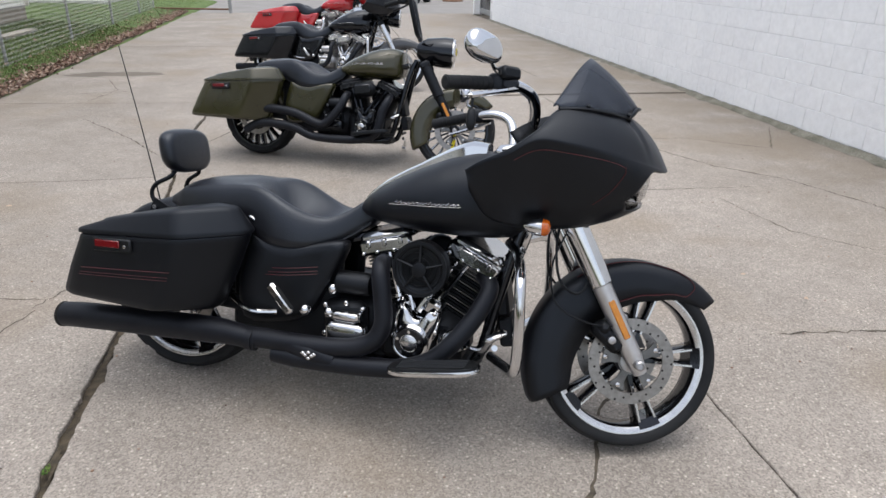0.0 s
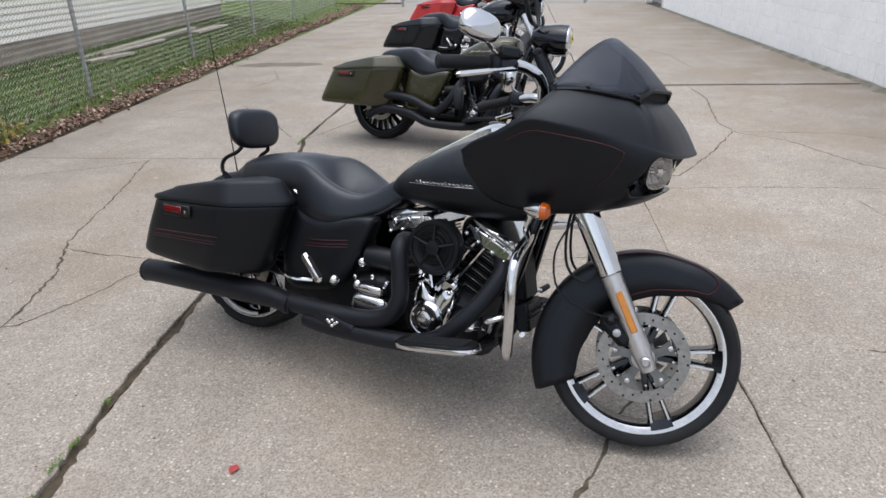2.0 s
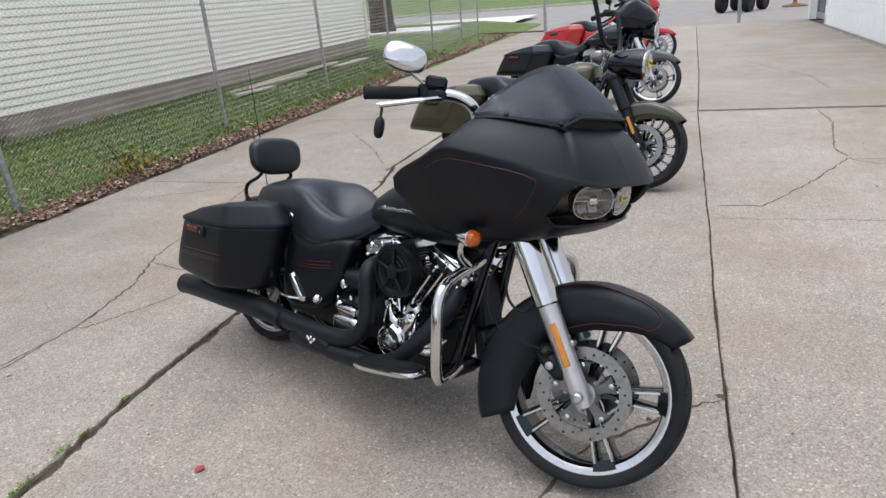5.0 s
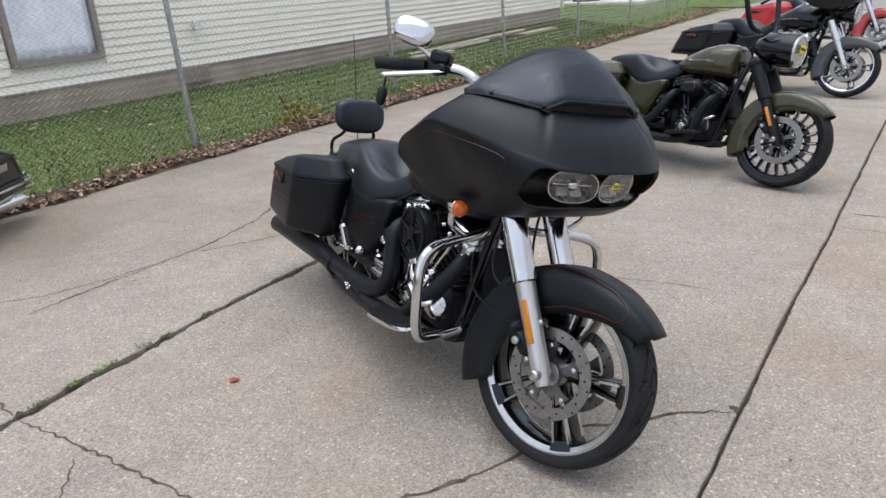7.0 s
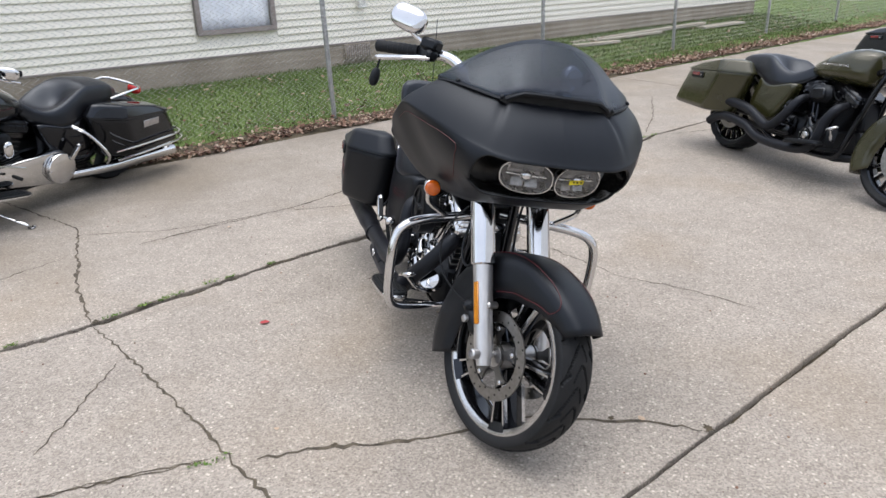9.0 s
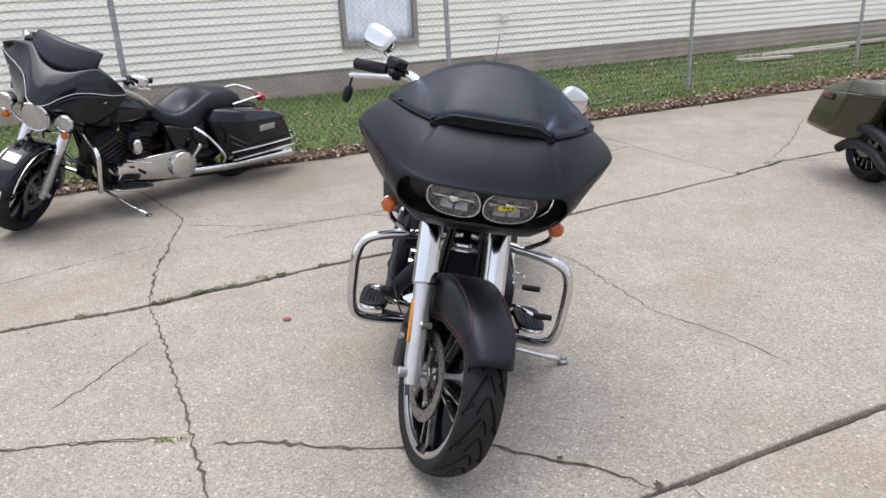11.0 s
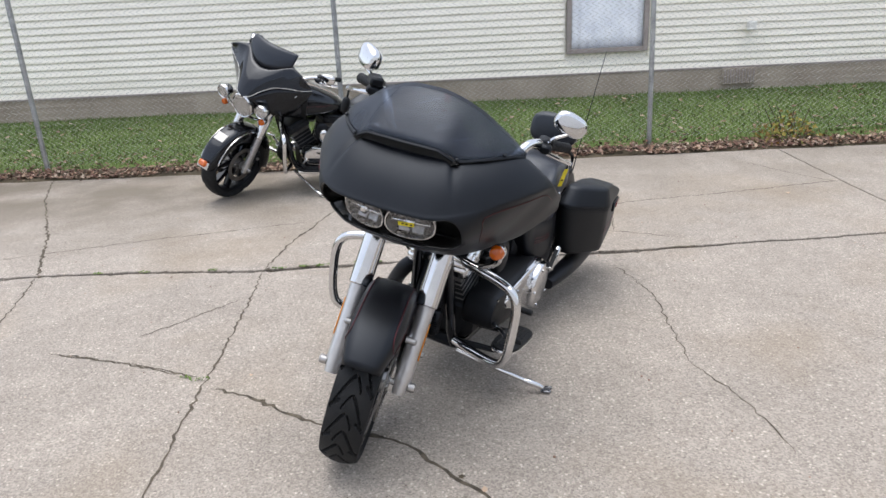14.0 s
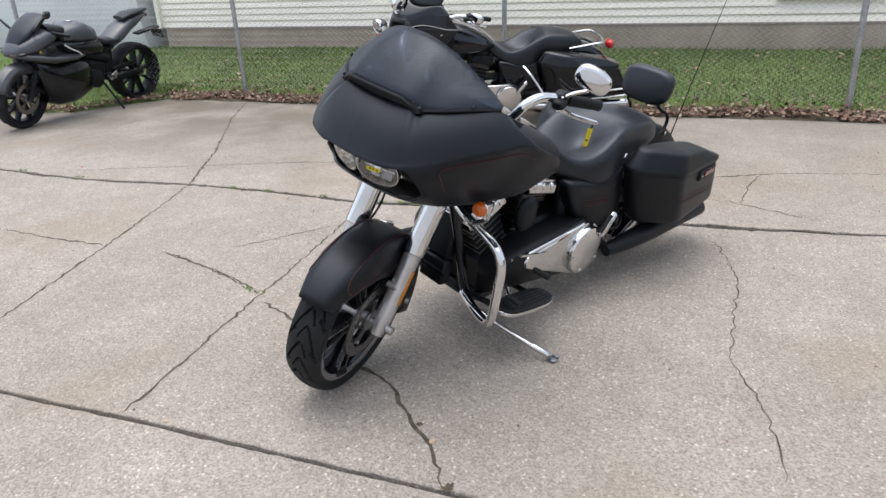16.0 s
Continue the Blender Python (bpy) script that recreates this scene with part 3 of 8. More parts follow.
def stretch_of(line, y0, y1, off, seed, jit=0.006):
    ys = np.linspace(y0, y1, max(2, int(abs(y1 - y0) / 0.022)))
    rnd = random.Random(seed)
    sgn = 1 if off > 0 else -1
    out = []
    for y in ys:
        chip = 0.55 + 0.75 * abs(noise.noise(Vector((y * 3.1, seed * 1.7, 0)))) * 2 + max(0.0, noise.noise(Vector((y * 9.0, seed * 3.1, 4)))) * 1.2 + max(0.0, noise.noise(Vector((y * 27.0, seed * 2.3, 7))) - 0.1) * 1.6
        mid = 0.010 * noise.noise(Vector((y * 1.7, 0.5, 9))) + 0.007 * noise.noise(Vector((y * 6.5, 1.5, 3))) + rnd.uniform(-jit, jit) * 0.3
        narrow = value([(3.4, 1.0), (4.6, 0.72)], y) if line is JOINT_A else 1.0
        out.append((on_line(line, y) + (mid if line is JOINT_A else 0.4 * mid) + sgn * abs(off) * chip * narrow, y))
    return out


CROSS = {
    "C1": [None, [(-3.4, 5.17), (-2.2, 5.14), (-1.5, 5.14), (-1.0, 5.17)], [(-3.45, 8.17), (-1.37, 8.02), (-1.05, 8.02)], [(-3.46, 13.4), (-1.0, 13.3)], None],
    "C2": [None, [(-1.05, 8.02), (0.4, 7.98), (1.52, 8.12)], [(-1.0, 13.3), (1.7, 13.2)], None],
    "C3": [None, [(1.46, 2.46), (1.76, 2.47), (2.07, 2.41), (2.51, 2.38), (3.4, 2.44), (4.62, 2.36)], [(1.52, 8.22), (2.97, 8.24), (4.62, 8.20)], [(1.7, 13.3), (4.62, 13.2)], None],
}


DROP = {("C3", 0): 0.007, ("C3", 1): 0.018}   # settled slabs beside the long joint


def drop(x, y):
    return 0.0 if x < 1.465 or y > 8.2 else 0.018 if y > 2.42 else 0.007


def slabs(col, west, east, gap, gw, ge):
    rows = CROSS[col]
    for i in range(len(rows) - 1):
        a, b = rows[i], rows[i + 1]
        def line(r, sign, seed):
            if r is None:
                return None
            return [(x, y + sign * gap * 0.5) for x, y in part_poly(r, jitter=0.006, seed=seed)]
        lo = line(a, 1, 10 + i)
        hi = line(b, -1, 10 + i + 1)
        yw0, ye0 = (a[0][1], a[-1][1]) if a else (-9.0, -9.0)
        yw1, ye1 = (b[0][1], b[-1][1]) if b else (21.6, 21.6)
        ring_pts = []
        if lo:
            ring_pts += lo[1:-1]
        ring_pts += stretch_of(east, ye0 + gap / 2, ye1 - gap / 2, -ge / 2, 3)
        if hi:
            ring_pts += hi[1:-1][::-1]
        ring_pts += stretch_of(west, yw0 + gap / 2, yw1 - gap / 2, gw / 2, 8)[::-1]
        n = len(ring_pts)
        g = Geo()
        g.loft([[Vector((x, y, -0.055)) for x, y in ring_pts], [Vector((x, y, -0.004)) for x, y in ring_pts]], caps=False)
        k = len(g.v)
        cx, cy = sum(p[0] for p in ring_pts) / n, sum(p[1] for p in ring_pts) / n
        inner = []
        for q in range(n):
            (xa, ya), (xb, yb) = ring_pts[q - 1], ring_pts[(q + 1) % n]
            L = math.hypot(xb - xa, yb - ya) or 1
            inner.append(Vector((ring_pts[q][0] - (yb - ya) / L * 0.004, ring_pts[q][1] + (xb - xa) / L * 0.004, 0.0)))
        g.grid([[Vector((x, y, -0.004)) for x, y in ring_pts], inner], close_u=True)
        g.add(inner, [tuple(range(n))])
        me = bpy.data.meshes.new("slab")
        me.from_pydata([tuple(v) for v in g.v], [], g.f)
        me.materials.append(M["concrete"])
        ob = new("slab", me)
        ob.parent = pavement
        ob.location.z = -DROP.get((col, i), 0.0)


slabs("C1", EDGE_W, JOINT_A, 0.012, 0.0, 0.034)
slabs("C2", JOINT_A, JOINT_F, 0.012, 0.034, 0.010)
slabs("C3", JOINT_F, EDGE_E, 0.008, 0.010, 0.0)

# earth packed into the open joints
for name, line, depth in (("joint_earth", JOINT_A, -0.020), ("joint_earth", JOINT_F, -0.034)):
    ys = np.linspace(-8.9, 21.5, 340)
    rows = [[Vector((on_line(line, y) + dx, y, depth + 0.006 * noise.noise(Vector((y * 4.0, dx * 60, 1))))) for y in ys] for dx in (-0.05, -0.017, 0.0, 0.017, 0.05)]
    part(name, Geo().grid(rows), M["dirt"], pavement)

CRACKS = [
    ([(-3.4, 0.98), (-2.7, 1.16), (-2.3, 1.27), (-2.15, 1.30), (-1.7, 1.20), (-1.2, 1.08), (-0.76, 1.03)], 0.011), ([(-0.72, 1.03), (-0.15, 1.08), (0.4, 1.11), (0.80, 1.13), (1.16, 1.15), (1.45, 1.17)], 0.008),
    ([(0.60, 1.18), (0.68, 1.35), (0.81, 1.54), (0.93, 1.78), (1.02, 1.99), (1.13, 2.09), (1.25, 2.21), (1.38, 2.32), (1.45, 2.35)], 0.012),
    ([(1.46, 0.16), (1.06, 0.10), (0.25, -0.08), (-0.30, -0.22), (-0.75, -0.35)], 0.009), ([(-0.80, -0.36), (-1.6, -0.75), (-2.65, -1.36), (-3.4, -1.7)], 0.013),
    ([(0.21, -0.95), (0.25, -0.50), (0.25, -0.08)], 0.007), ([(0.26, 0.33), (0.33, 0.62), (0.42, 0.85), (0.50, 1.07)], 0.008), ([(0.23, 0.28), (0.35, 0.68), (0.48, 1.04)], 0.005),
    ([(0.10, 0.64), (-0.12, 0.85), (-0.34, 1.03)], 0.005), ([(-0.59, 3.06), (-0.45, 3.10), (-0.17, 3.16), (0.21, 3.14), (0.53, 3.13), (0.77, 3.22), (0.96, 3.26), (1.14, 3.27)], 0.0032),
    ([(-2.96, 4.67), (-2.42, 4.92), (-2.15, 5.12)], 0.006), 
    ([(-1.86, 3.33), (-1.55, 3.24), (-1.22, 3.19)], 0.006), ([(-1.25, 3.10), (-1.03, 3.55)], 0.005), ([(-0.85, -1.55), (-1.17, -0.64), (-1.45, 0.20), (-1.48, 0.36), (-1.68, 1.12)], 0.006),
    ([(-1.60, 1.50), (-1.60, 1.90), (-1.58, 2.49), (-1.66, 2.99), (-1.85, 3.4), (-2.02, 4.33), (-2.20, 5.10)], 0.009), ([(-1.60, 2.45), (-1.51, 2.47), (-1.34, 2.78), (-1.23, 3.08)], 0.006),
    ([(-2.0, 1.31), (-1.75, 1.66), (-1.63, 1.97), (-1.60, 2.3)], 0.005), ([(-2.22, 7.28), (-1.59, 6.40), (-1.22, 5.75)], 0.008), ([(-1.12, 5.72), (-1.0, 5.95), (-0.88, 6.26), (-0.6, 6.9)], 0.009),
    ([(1.53, 4.74), (1.83, 4.74), (2.16, 5.26), (2.58, 6.05), (2.60, 5.97), (2.9, 5.72), (3.17, 5.03), (3.55, 4.60), (3.9, 3.6)], 0.010), ([(2.58, 6.05), (2.53, 6.39), (2.72, 7.45), (2.70, 8.15)], 0.010),
    ([(1.52, 4.46), (2.38, 4.49), (3.2, 4.46)], 0.004), ([(2.58, 6.02), (3.4, 5.95), (4.0, 5.5), (4.5, 6.3)], 0.007), ([(2.78, 4.27), (2.88, 3.59), (3.22, 3.21)], 0.005),
    ([(1.47, 2.46), (1.71, 2.46), (1.95, 2.43), (2.2, 2.40), (2.5, 2.37), (3.4, 2.42), (4.5, 2.37)], 0.008), ([(2.3, 13.0), (2.7, 11.5), (3.0, 10.6), (3.05, 9.4)], 0.008), ([(-2.6, 9.7), (-2.3, 8.9), (-2.45, 8.2)], 0.006), ([(-2.9, 8.6), (-2.0, 8.85), (-1.2, 9.6)], 0.005),
]
crack_root = tagged(new("driveway_cracks"), "irregular dirt-filled cracks across the concrete", "cracks", kind="structure")
for ci, (path, w) in enumerate(CRACKS):
    rnd = random.Random(100 + ci)
    pts = part_poly(path, jitter=0.010, seed=50 + ci, step=0.028)
    rows_l, rows_r = [], []
    for i, (x, y) in enumerate(pts):
        xa, ya = pts[max(0, i - 1)]
        xb, yb = pts[min(len(pts) - 1, i + 1)]
        L = math.hypot(xb - xa, yb - ya) or 1
        nx, ny = -(yb - ya) / L, (xb - xa) / L
        taper = min(1.0, 0.25 + i / 4, 0.25 + (len(pts) - 1 - i) / 4)
        hw = (0.0012 + w * 0.50) * (0.35 + 1.1 * abs(noise.noise(Vector((x * 9, y * 9, ci)))) * 1.6 + rnd.uniform(0, 0.35)) * taper
        rows_l.append(Vector((x + nx * hw, y + ny * hw, 0.0012 - drop(x, y))))
        rows_r.append(Vector((x - nx * hw * rnd.uniform(0.7, 1.2), y - ny * hw, 0.0012 - drop(x, y))))
    part("crack", Geo().grid([rows_l, rows_r]), M["crack"], crack_root)

# crumbled hollows full of dirt beside the joints
rnd = random.Random(21)
for x, y, rx, ry in ((-0.80, 1.98, 0.020, 0.07), (-0.78, 1.30, 0.014, 0.07), (-0.77, -0.33, 0.025, 0.03), (-0.80, 2.62, 0.014, 0.10), (-0.86, 3.5, 0.014, 0.12), (-1.02, 5.2, 0.03, 0.03), (1.445, 2.37, 0.022, 0.016), (-0.76, 1.05, 0.02, 0.02), (1.20, 2.18, 0.012, 0.012), (0.70, 1.40, 0.010, 0.014)):
    n = 22
    pts = []
    for k in range(n):
        a = 2 * math.pi * k / n
        r = 0.55 + 0.75 * abs(noise.noise(Vector((math.cos(a) * 1.6 + x * 7, math.sin(a) * 1.6 + y * 7, 0)))) * 2 + rnd.uniform(-0.12, 0.12)
        pts.append((x + rx * r * math.cos(a), y + ry * r * math.sin(a), 0.0016))
    part("hollow", Geo().add(pts, [tuple(range(n))]), M["dirt"], crack_root)

# damp stain on the far concrete
g = Geo()
rnd = random.Random(3)
g.add([(-2.6 + 0.62 * math.cos(a) * rnd.uniform(0.8, 1.2), 10.15 + 0.22 * math.sin(a) * rnd.uniform(0.6, 1.3), 0.0015) for a in np.linspace(0, 2 * math.pi, 26)[:-1]], [tuple(range(25))])
solid("damp_stain", g, M["stain"], "dark damp stain on the concrete", "stain", kind="structure")

# lawn rising to the house
def lawn_z(x, y):
    if y < -2.6 and x > -3.6:
        x = -3.36 if x > on_line(EDGE_W, y) else min(x, -3.44)
    elif x > -3.37:
        return -0.07
    return value([(-60, 0.30), (-9, 0.30), (-5.6, 0.26), (-4.4, 0.13), (-3.7, 0.055), (-3.50, 0.030), (-3.42, 0.006), (-3.38, -0.03)], x) + 0.012 * noise.noise(Vector((x * 1.5, y * 1.5, 0)))


g = Geo()
xs = [-40, -20, -12, -9, -7.5, -6.5, -5.9, -5.6, -5.3, -5.0, -4.7, -4.4, -4.1, -3.9, -3.75, -3.6, -3.5, -3.42, -3.36, -3.2, -3.0, -2.8, -2.6, -2.4, -2.2, -2.0]
ys = list(np.linspace(-14, 27.0, 150))
g.grid([[Vector((x + (0.04 * noise.noise(Vector((y * 2.1, 3, 0))) if x > -3.55 else 0), y, lawn_z(x, y))) for x in xs] for y in ys])
solid("lawn", g, M["lawn"], "short green lawn between fence and house", "lawn", kind="structure")

# bare soil between the turf and the concrete
g = Geo()
ys = np.linspace(-2.7, 21.5, 420)
g.grid([[Vector((on_line(EDGE_W, y) + dx + amp * noise.noise(Vector((y * 3.7, dx * 40, 2))), y, max(z, lawn_z(on_line(EDGE_W, y) + dx, y) + 0.008) + 0.006 * noise.noise(Vector((y * 9, dx * 50, 4)))))
         for dx, z, amp in ((0.035, -0.004, 0.030), (0.0, 0.012, 0.010), (-0.06, 0.034, 0.01), (-0.13, 0.046, 0.02), (-0.20, 0.02, 0.07))] for y in ys])
solid("soil_strip", g, M["soil"], "dark bare soil along the edge of the concrete", "soil", kind="structure")

# street across the far end, its kerb and the grass beyond
g = Geo().add([(-60, 21.7, -0.02), (60, 21.7, -0.02), (60, 46, -0.02), (-60, 46, -0.02)], [(0, 1, 2, 3)])
solid("road", g, M["asphalt"], "pale grey street crossing the driveway's end", "road", kind="structure")
kb = tagged(new("kerb"), "concrete kerb along the far side of the street", "kerb", kind="structure")
for k in range(40):
    part("kerb_stone", Geo().box((2.96, 0.16, 0.16), (-59 + 3 * k, 46.05, 0.04), None, 0.02), M["kerb"], kb)
g = Geo().grid([[Vector((x, y, 0.08 + 0.02 * max(0, y - 46))) for x in np.linspace(-90, 90, 30)] for y in (46.12, 50, 60, 90, 160)])
solid("far_verge", g, M["lawn"], "grass verge across the street", "verge", kind="structure")
g = Geo().grid([[Vector((x, y, 0.09 + 0.001 * y)) for x in np.linspace(-9.5, -4.6, 8)] for y in np.linspace(27, 33, 4)])
solid("pale_walk", g, M["pad"], "pale side walk by the street", "walk", kind="structure")
g = Geo().box((2.9, 2.6, 0.10), (-7.0, 22.3, 0.30), None, 0.01)
solid("garden_pad", g, M["pad"], "pale concrete pad in the lawn by the house", "pad", kind="structure")

# cream-sided house along the fence
HX, HY0, HY1 = -5.60, -4.62, 15.8
house = thing("house", Matrix.Identity(4), "long house clad in cream horizontal siding on a grey-brown foundation", "house", kind="")
part("foundation", Geo().box((8.0, HY1 - HY0 - 0.06, 0.80), (HX - 4.03, (HY0 + HY1) / 2, 0.14), None, 0.01), M["foundation"], house)
WY0, WY1, WZ0, WZ1 = 3.54, 4.50, 0.77, 1.95
wall = part("wall", Geo().box((7.9, WY0 - HY0, 2.6), (HX - 4.0, (HY0 + WY0) / 2, 1.84), None, 0.005).box((7.9, HY1 - WY1, 2.6), (HX - 4.0, (HY1 + WY1) / 2, 1.84), None, 0.005)
            .box((7.9, WY1 - WY0, WZ0 - 0.54), (HX - 4.0, (WY0 + WY1) / 2, (WZ0 + 0.54) / 2), None, 0.002).box((7.9, WY1 - WY0, 3.14 - WZ1), (HX - 4.0, (WY0 + WY1) / 2, (WZ1 + 3.14) / 2), None, 0.002)
            .box((7.6, WY1 - WY0, WZ1 - WZ0), (HX - 4.3, (WY0 + WY1) / 2, (WZ0 + WZ1) / 2), None, 0.002), M["siding"], house)
PITCH = 0.0835


def board_mesh(y0, y1):
    g = Geo()
    prof = [(0.0, 0.0), (0.020, 0.0), (0.0215, 0.005), (0.014, PITCH * 0.48), (0.0025, PITCH - 0.001), (0.0, PITCH)]
    g.loft([[Vector((x, y, z)) for x, z in prof] for y in (y0, y1)])
    return make_mesh("siding_board", g, M["siding"], 25)


boards = {}
for r in range(31):
    z = 0.535 + r * PITCH
    spans = [(HY0, HY1)]
    if z + PITCH > WZ0 - 0.03 and z < WZ1:
        spans = [(HY0, WY0 - 0.02), (WY1 + 0.02, HY1)]
    for a, b in spans:
        # boards come in lengths, with lapped ends
        cuts = [a] + [c for c in (-1.7 + 0.9 * (r % 3), 2.2 - 0.7 * (r % 2), 7.3 + 1.1 * (r % 3), 11.4 - 0.8 * (r % 2)) if a + 0.4 < c < b - 0.4] + [b]
        for c0_, c1_ in zip(cuts, cuts[1:]):
            key = (round(c0_, 2), round(c1_, 2))
            if key not in boards:
                boards[key] = board_mesh(c0_ + 0.001, c1_ - 0.001)
            ob = new("siding_board", boards[key])
            ob.parent = wall
            ob.location = (HX - 0.05, 0, z)
for y in (HY0 - 0.02, HY1 + 0.02):
    part("corner_post", Geo().box((0.10, 0.07, 2.62), (HX - 0.02, y, 1.84), None, 0.006), M["siding"], house)
part("starter_strip", Geo().box((0.02, HY1 - HY0, 0.02), (HX - 0.03, (HY0 + HY1) / 2, 0.528), None, 0.002), M["window_frame"], house)
win = part("window", Geo().box((0.05, 0.055, WZ1 - WZ0), (HX - 0.012, WY0 + 0.027, (WZ0 + WZ1) / 2), None, 0.004).box((0.05, 0.055, WZ1 - WZ0), (HX - 0.012, WY1 - 0.027, (WZ0 + WZ1) / 2), None, 0.004)
           .box((0.055, WY1 - WY0 - 0.11, 0.055), (HX - 0.012, (WY0 + WY1) / 2, WZ0 + 0.0275), None, 0.004).box((0.055, WY1 - WY0 - 0.11, 0.055), (HX - 0.012, (WY0 + WY1) / 2, WZ1 - 0.0275), None, 0.004), M["window_frame"], house, "mauve-brown window frame")
part("pane", Geo().box((0.006, WY1 - WY0 - 0.11, WZ1 - WZ0 - 0.11), (HX - 0.03, (WY0 + WY1) / 2, (WZ0 + WZ1) / 2), None, 0.001), M["window_glass"], win).visible_shadow = False
rows = []
for z in np.linspace(WZ0 + 0.05, WZ1 - 0.05, 9):
    rows.append([Vector((HX - 0.062 + 0.012 * math.sin(k * 1.25), WY0 + 0.05 + (WY1 - WY0 - 0.10) * k / 40, z)) for k in range(41)])
part("curtain", Geo().grid(rows), M["blind"], win, "pale drawn curtain", thick=0.003)
vent_b = part("foundation_vent", Geo().box((0.02, 0.40, 0.19), (HX + 0.0, 5.615, 0.425), None, 0.004), M["foundation"], house, "louvred foundation vent")
for k in range(11):
    part("vent_slat", Geo().box((0.012, 0.016, 0.16), (HX + 0.012, 5.445 + 0.034 * k, 0.425), None, 0.003), M["window_frame"], vent_b)
bx = part("wall_box", Geo().box((0.07, 0.10, 0.10), (HX + 0.03, 5.70, 1.0), None, 0.012), M["white_trim"], house, "small white wall outlet hood")
part("hood_lip", Geo().box((0.05, 0.11, 0.02), (HX + 0.055, 5.70, 0.965), (0, 18, 0), 0.004), M["white_trim"], bx)
rows = [[Vector((HX + 0.40, y, 3.10)), Vector((HX - 4.0, y, 4.6)), Vector((HX - 8.4, y, 3.10))] for y in (HY0 - 0.3, HY1 + 0.3)]
part("roof", Geo().grid(rows), M["roof"], house, "grey shingle roof", thick=0.12)
part("gable", Geo().prism([(HX - 0.05, HY1 - 0.06, 3.12), (HX - 4.0, HY1 - 0.06, 4.5), (HX - 7.9, HY1 - 0.06, 3.12)], (0, 0.05, 0)).prism([(HX - 0.05, HY0 + 0.02, 3.12), (HX - 4.0, HY0 + 0.02, 4.5), (HX - 7.9, HY0 + 0.02, 3.12)], (0, 0.05, 0)), M["siding"], house)

# white smooth shed next to the house
g = Geo()
prof = [(-0.0, 0.22), (0.06, 0.40), (0.10, 0.75), (0.10, 1.6), (0.06, 2.1), (-0.3, 2.4), (-2.4, 2.4), (-2.5, 0.22)]
g.loft([[Vector((HX + 0.05 + x, y, z)) for x, z in prof] for y in (-9.6, -9.4, -5.1, -4.86)])
wt = solid("white_trailer", g, M["white_panel"], "white smooth-sided trailer parked beside the house", "trailer")

# white painted block wall of the shop on the other side
WX = 4.655
shop = tagged(new("wall_east"), "white-painted concrete block wall with a dirty foot", "wall", kind="structure")
part("wall_core", Geo().box((0.20, 26.2, 3.4), (WX + 0.079, 6.1, 1.64), None, 0.004), M["mortar"], shop)
BL, BH = 0.406, 0.203


def block_geo(w):
    return Geo().box((0.05, w - 0.005, BH - 0.005), (0.0, 0, 0), None, 0.0025)


blk = make_mesh("block", block_geo(BL), M["block"])
rest = Geo()
rnd = random.Random(9)
for r in range(16):
    z = 0.03 + BH * (r + 0.5)
    y = -7.0 + (BL / 2 if r % 2 else 0)
    while y + BL <= 19.2:
        if 3.6 < y < 18.9 and r < 7:
            ob = new("block", blk)
            ob.parent = shop
            ob.location = (WX + rnd.uniform(-0.0012, 0.0012), y + BL / 2, z)
        else:
            rest.box((0.05, BL - 0.005, BH - 0.005), (WX + rnd.uniform(-0.0012, 0.0012), y + BL / 2, z), None, 0.0025)
        y += BL
tagged(part("far_blocks", rest, M["block"], shop), kind="stuff")
g = Geo()
ys = np.linspace(-7, 19.3, 240)
rnd = random.Random(4)
g.grid([[Vector((WX - 0.070 - 0.070 * rnd.random(), y, 0.002 - drop(WX, y))), Vector((WX - 0.036 - 0.016 * rnd.random(), y, 0.010 + 0.010 * rnd.random())), Vector((WX + 0.02, y, 0.030 + 0.022 * rnd.random()))] for y in ys])
part("wall_foot", g, M["wall_foot"], shop, "band of dirt and moss along the wall's foot")
# door recess at the wall's far end
dr = tagged(new("door_1"), "metal-framed glass shop door in a white jamb", "door", kind="structure")
part("jamb", Geo().box((0.25, 0.16, 2.4), (WX + 0.10, 21.3, 1.2), None, 0.01), M["block"], dr)
part("door_frame", Geo().box((0.06, 0.07, 2.1), (WX + 0.16, 19.35, 1.05), None, 0.004).box((0.06, 0.07, 2.1), (WX + 0.16, 21.15, 1.05), None, 0.004).box((0.06, 1.75, 0.14), (WX + 0.16, 20.25, 0.12), None, 0.004).box((0.06, 1.75, 0.07), (WX + 0.16, 20.25, 2.06), None, 0.004), M["galvanised"], dr)
part("pane", Geo().box((0.01, 1.72, 1.85), (WX + 0.16, 20.25, 1.1), None, 0.001), M["recess"], dr)

# chain-link fence
FY = [-5.0, -1.85, 1.10, 4.05, 7.30, 10.42, 13.5, 16.6, 19.6, 21.6]


def fence_x(y):
    return value([(-6, -3.56), (1.1, -3.62), (4.05, -3.66), (7.3, -3.90), (10.4, -4.05), (13.5, -4.15), (22, -4.45)], y)


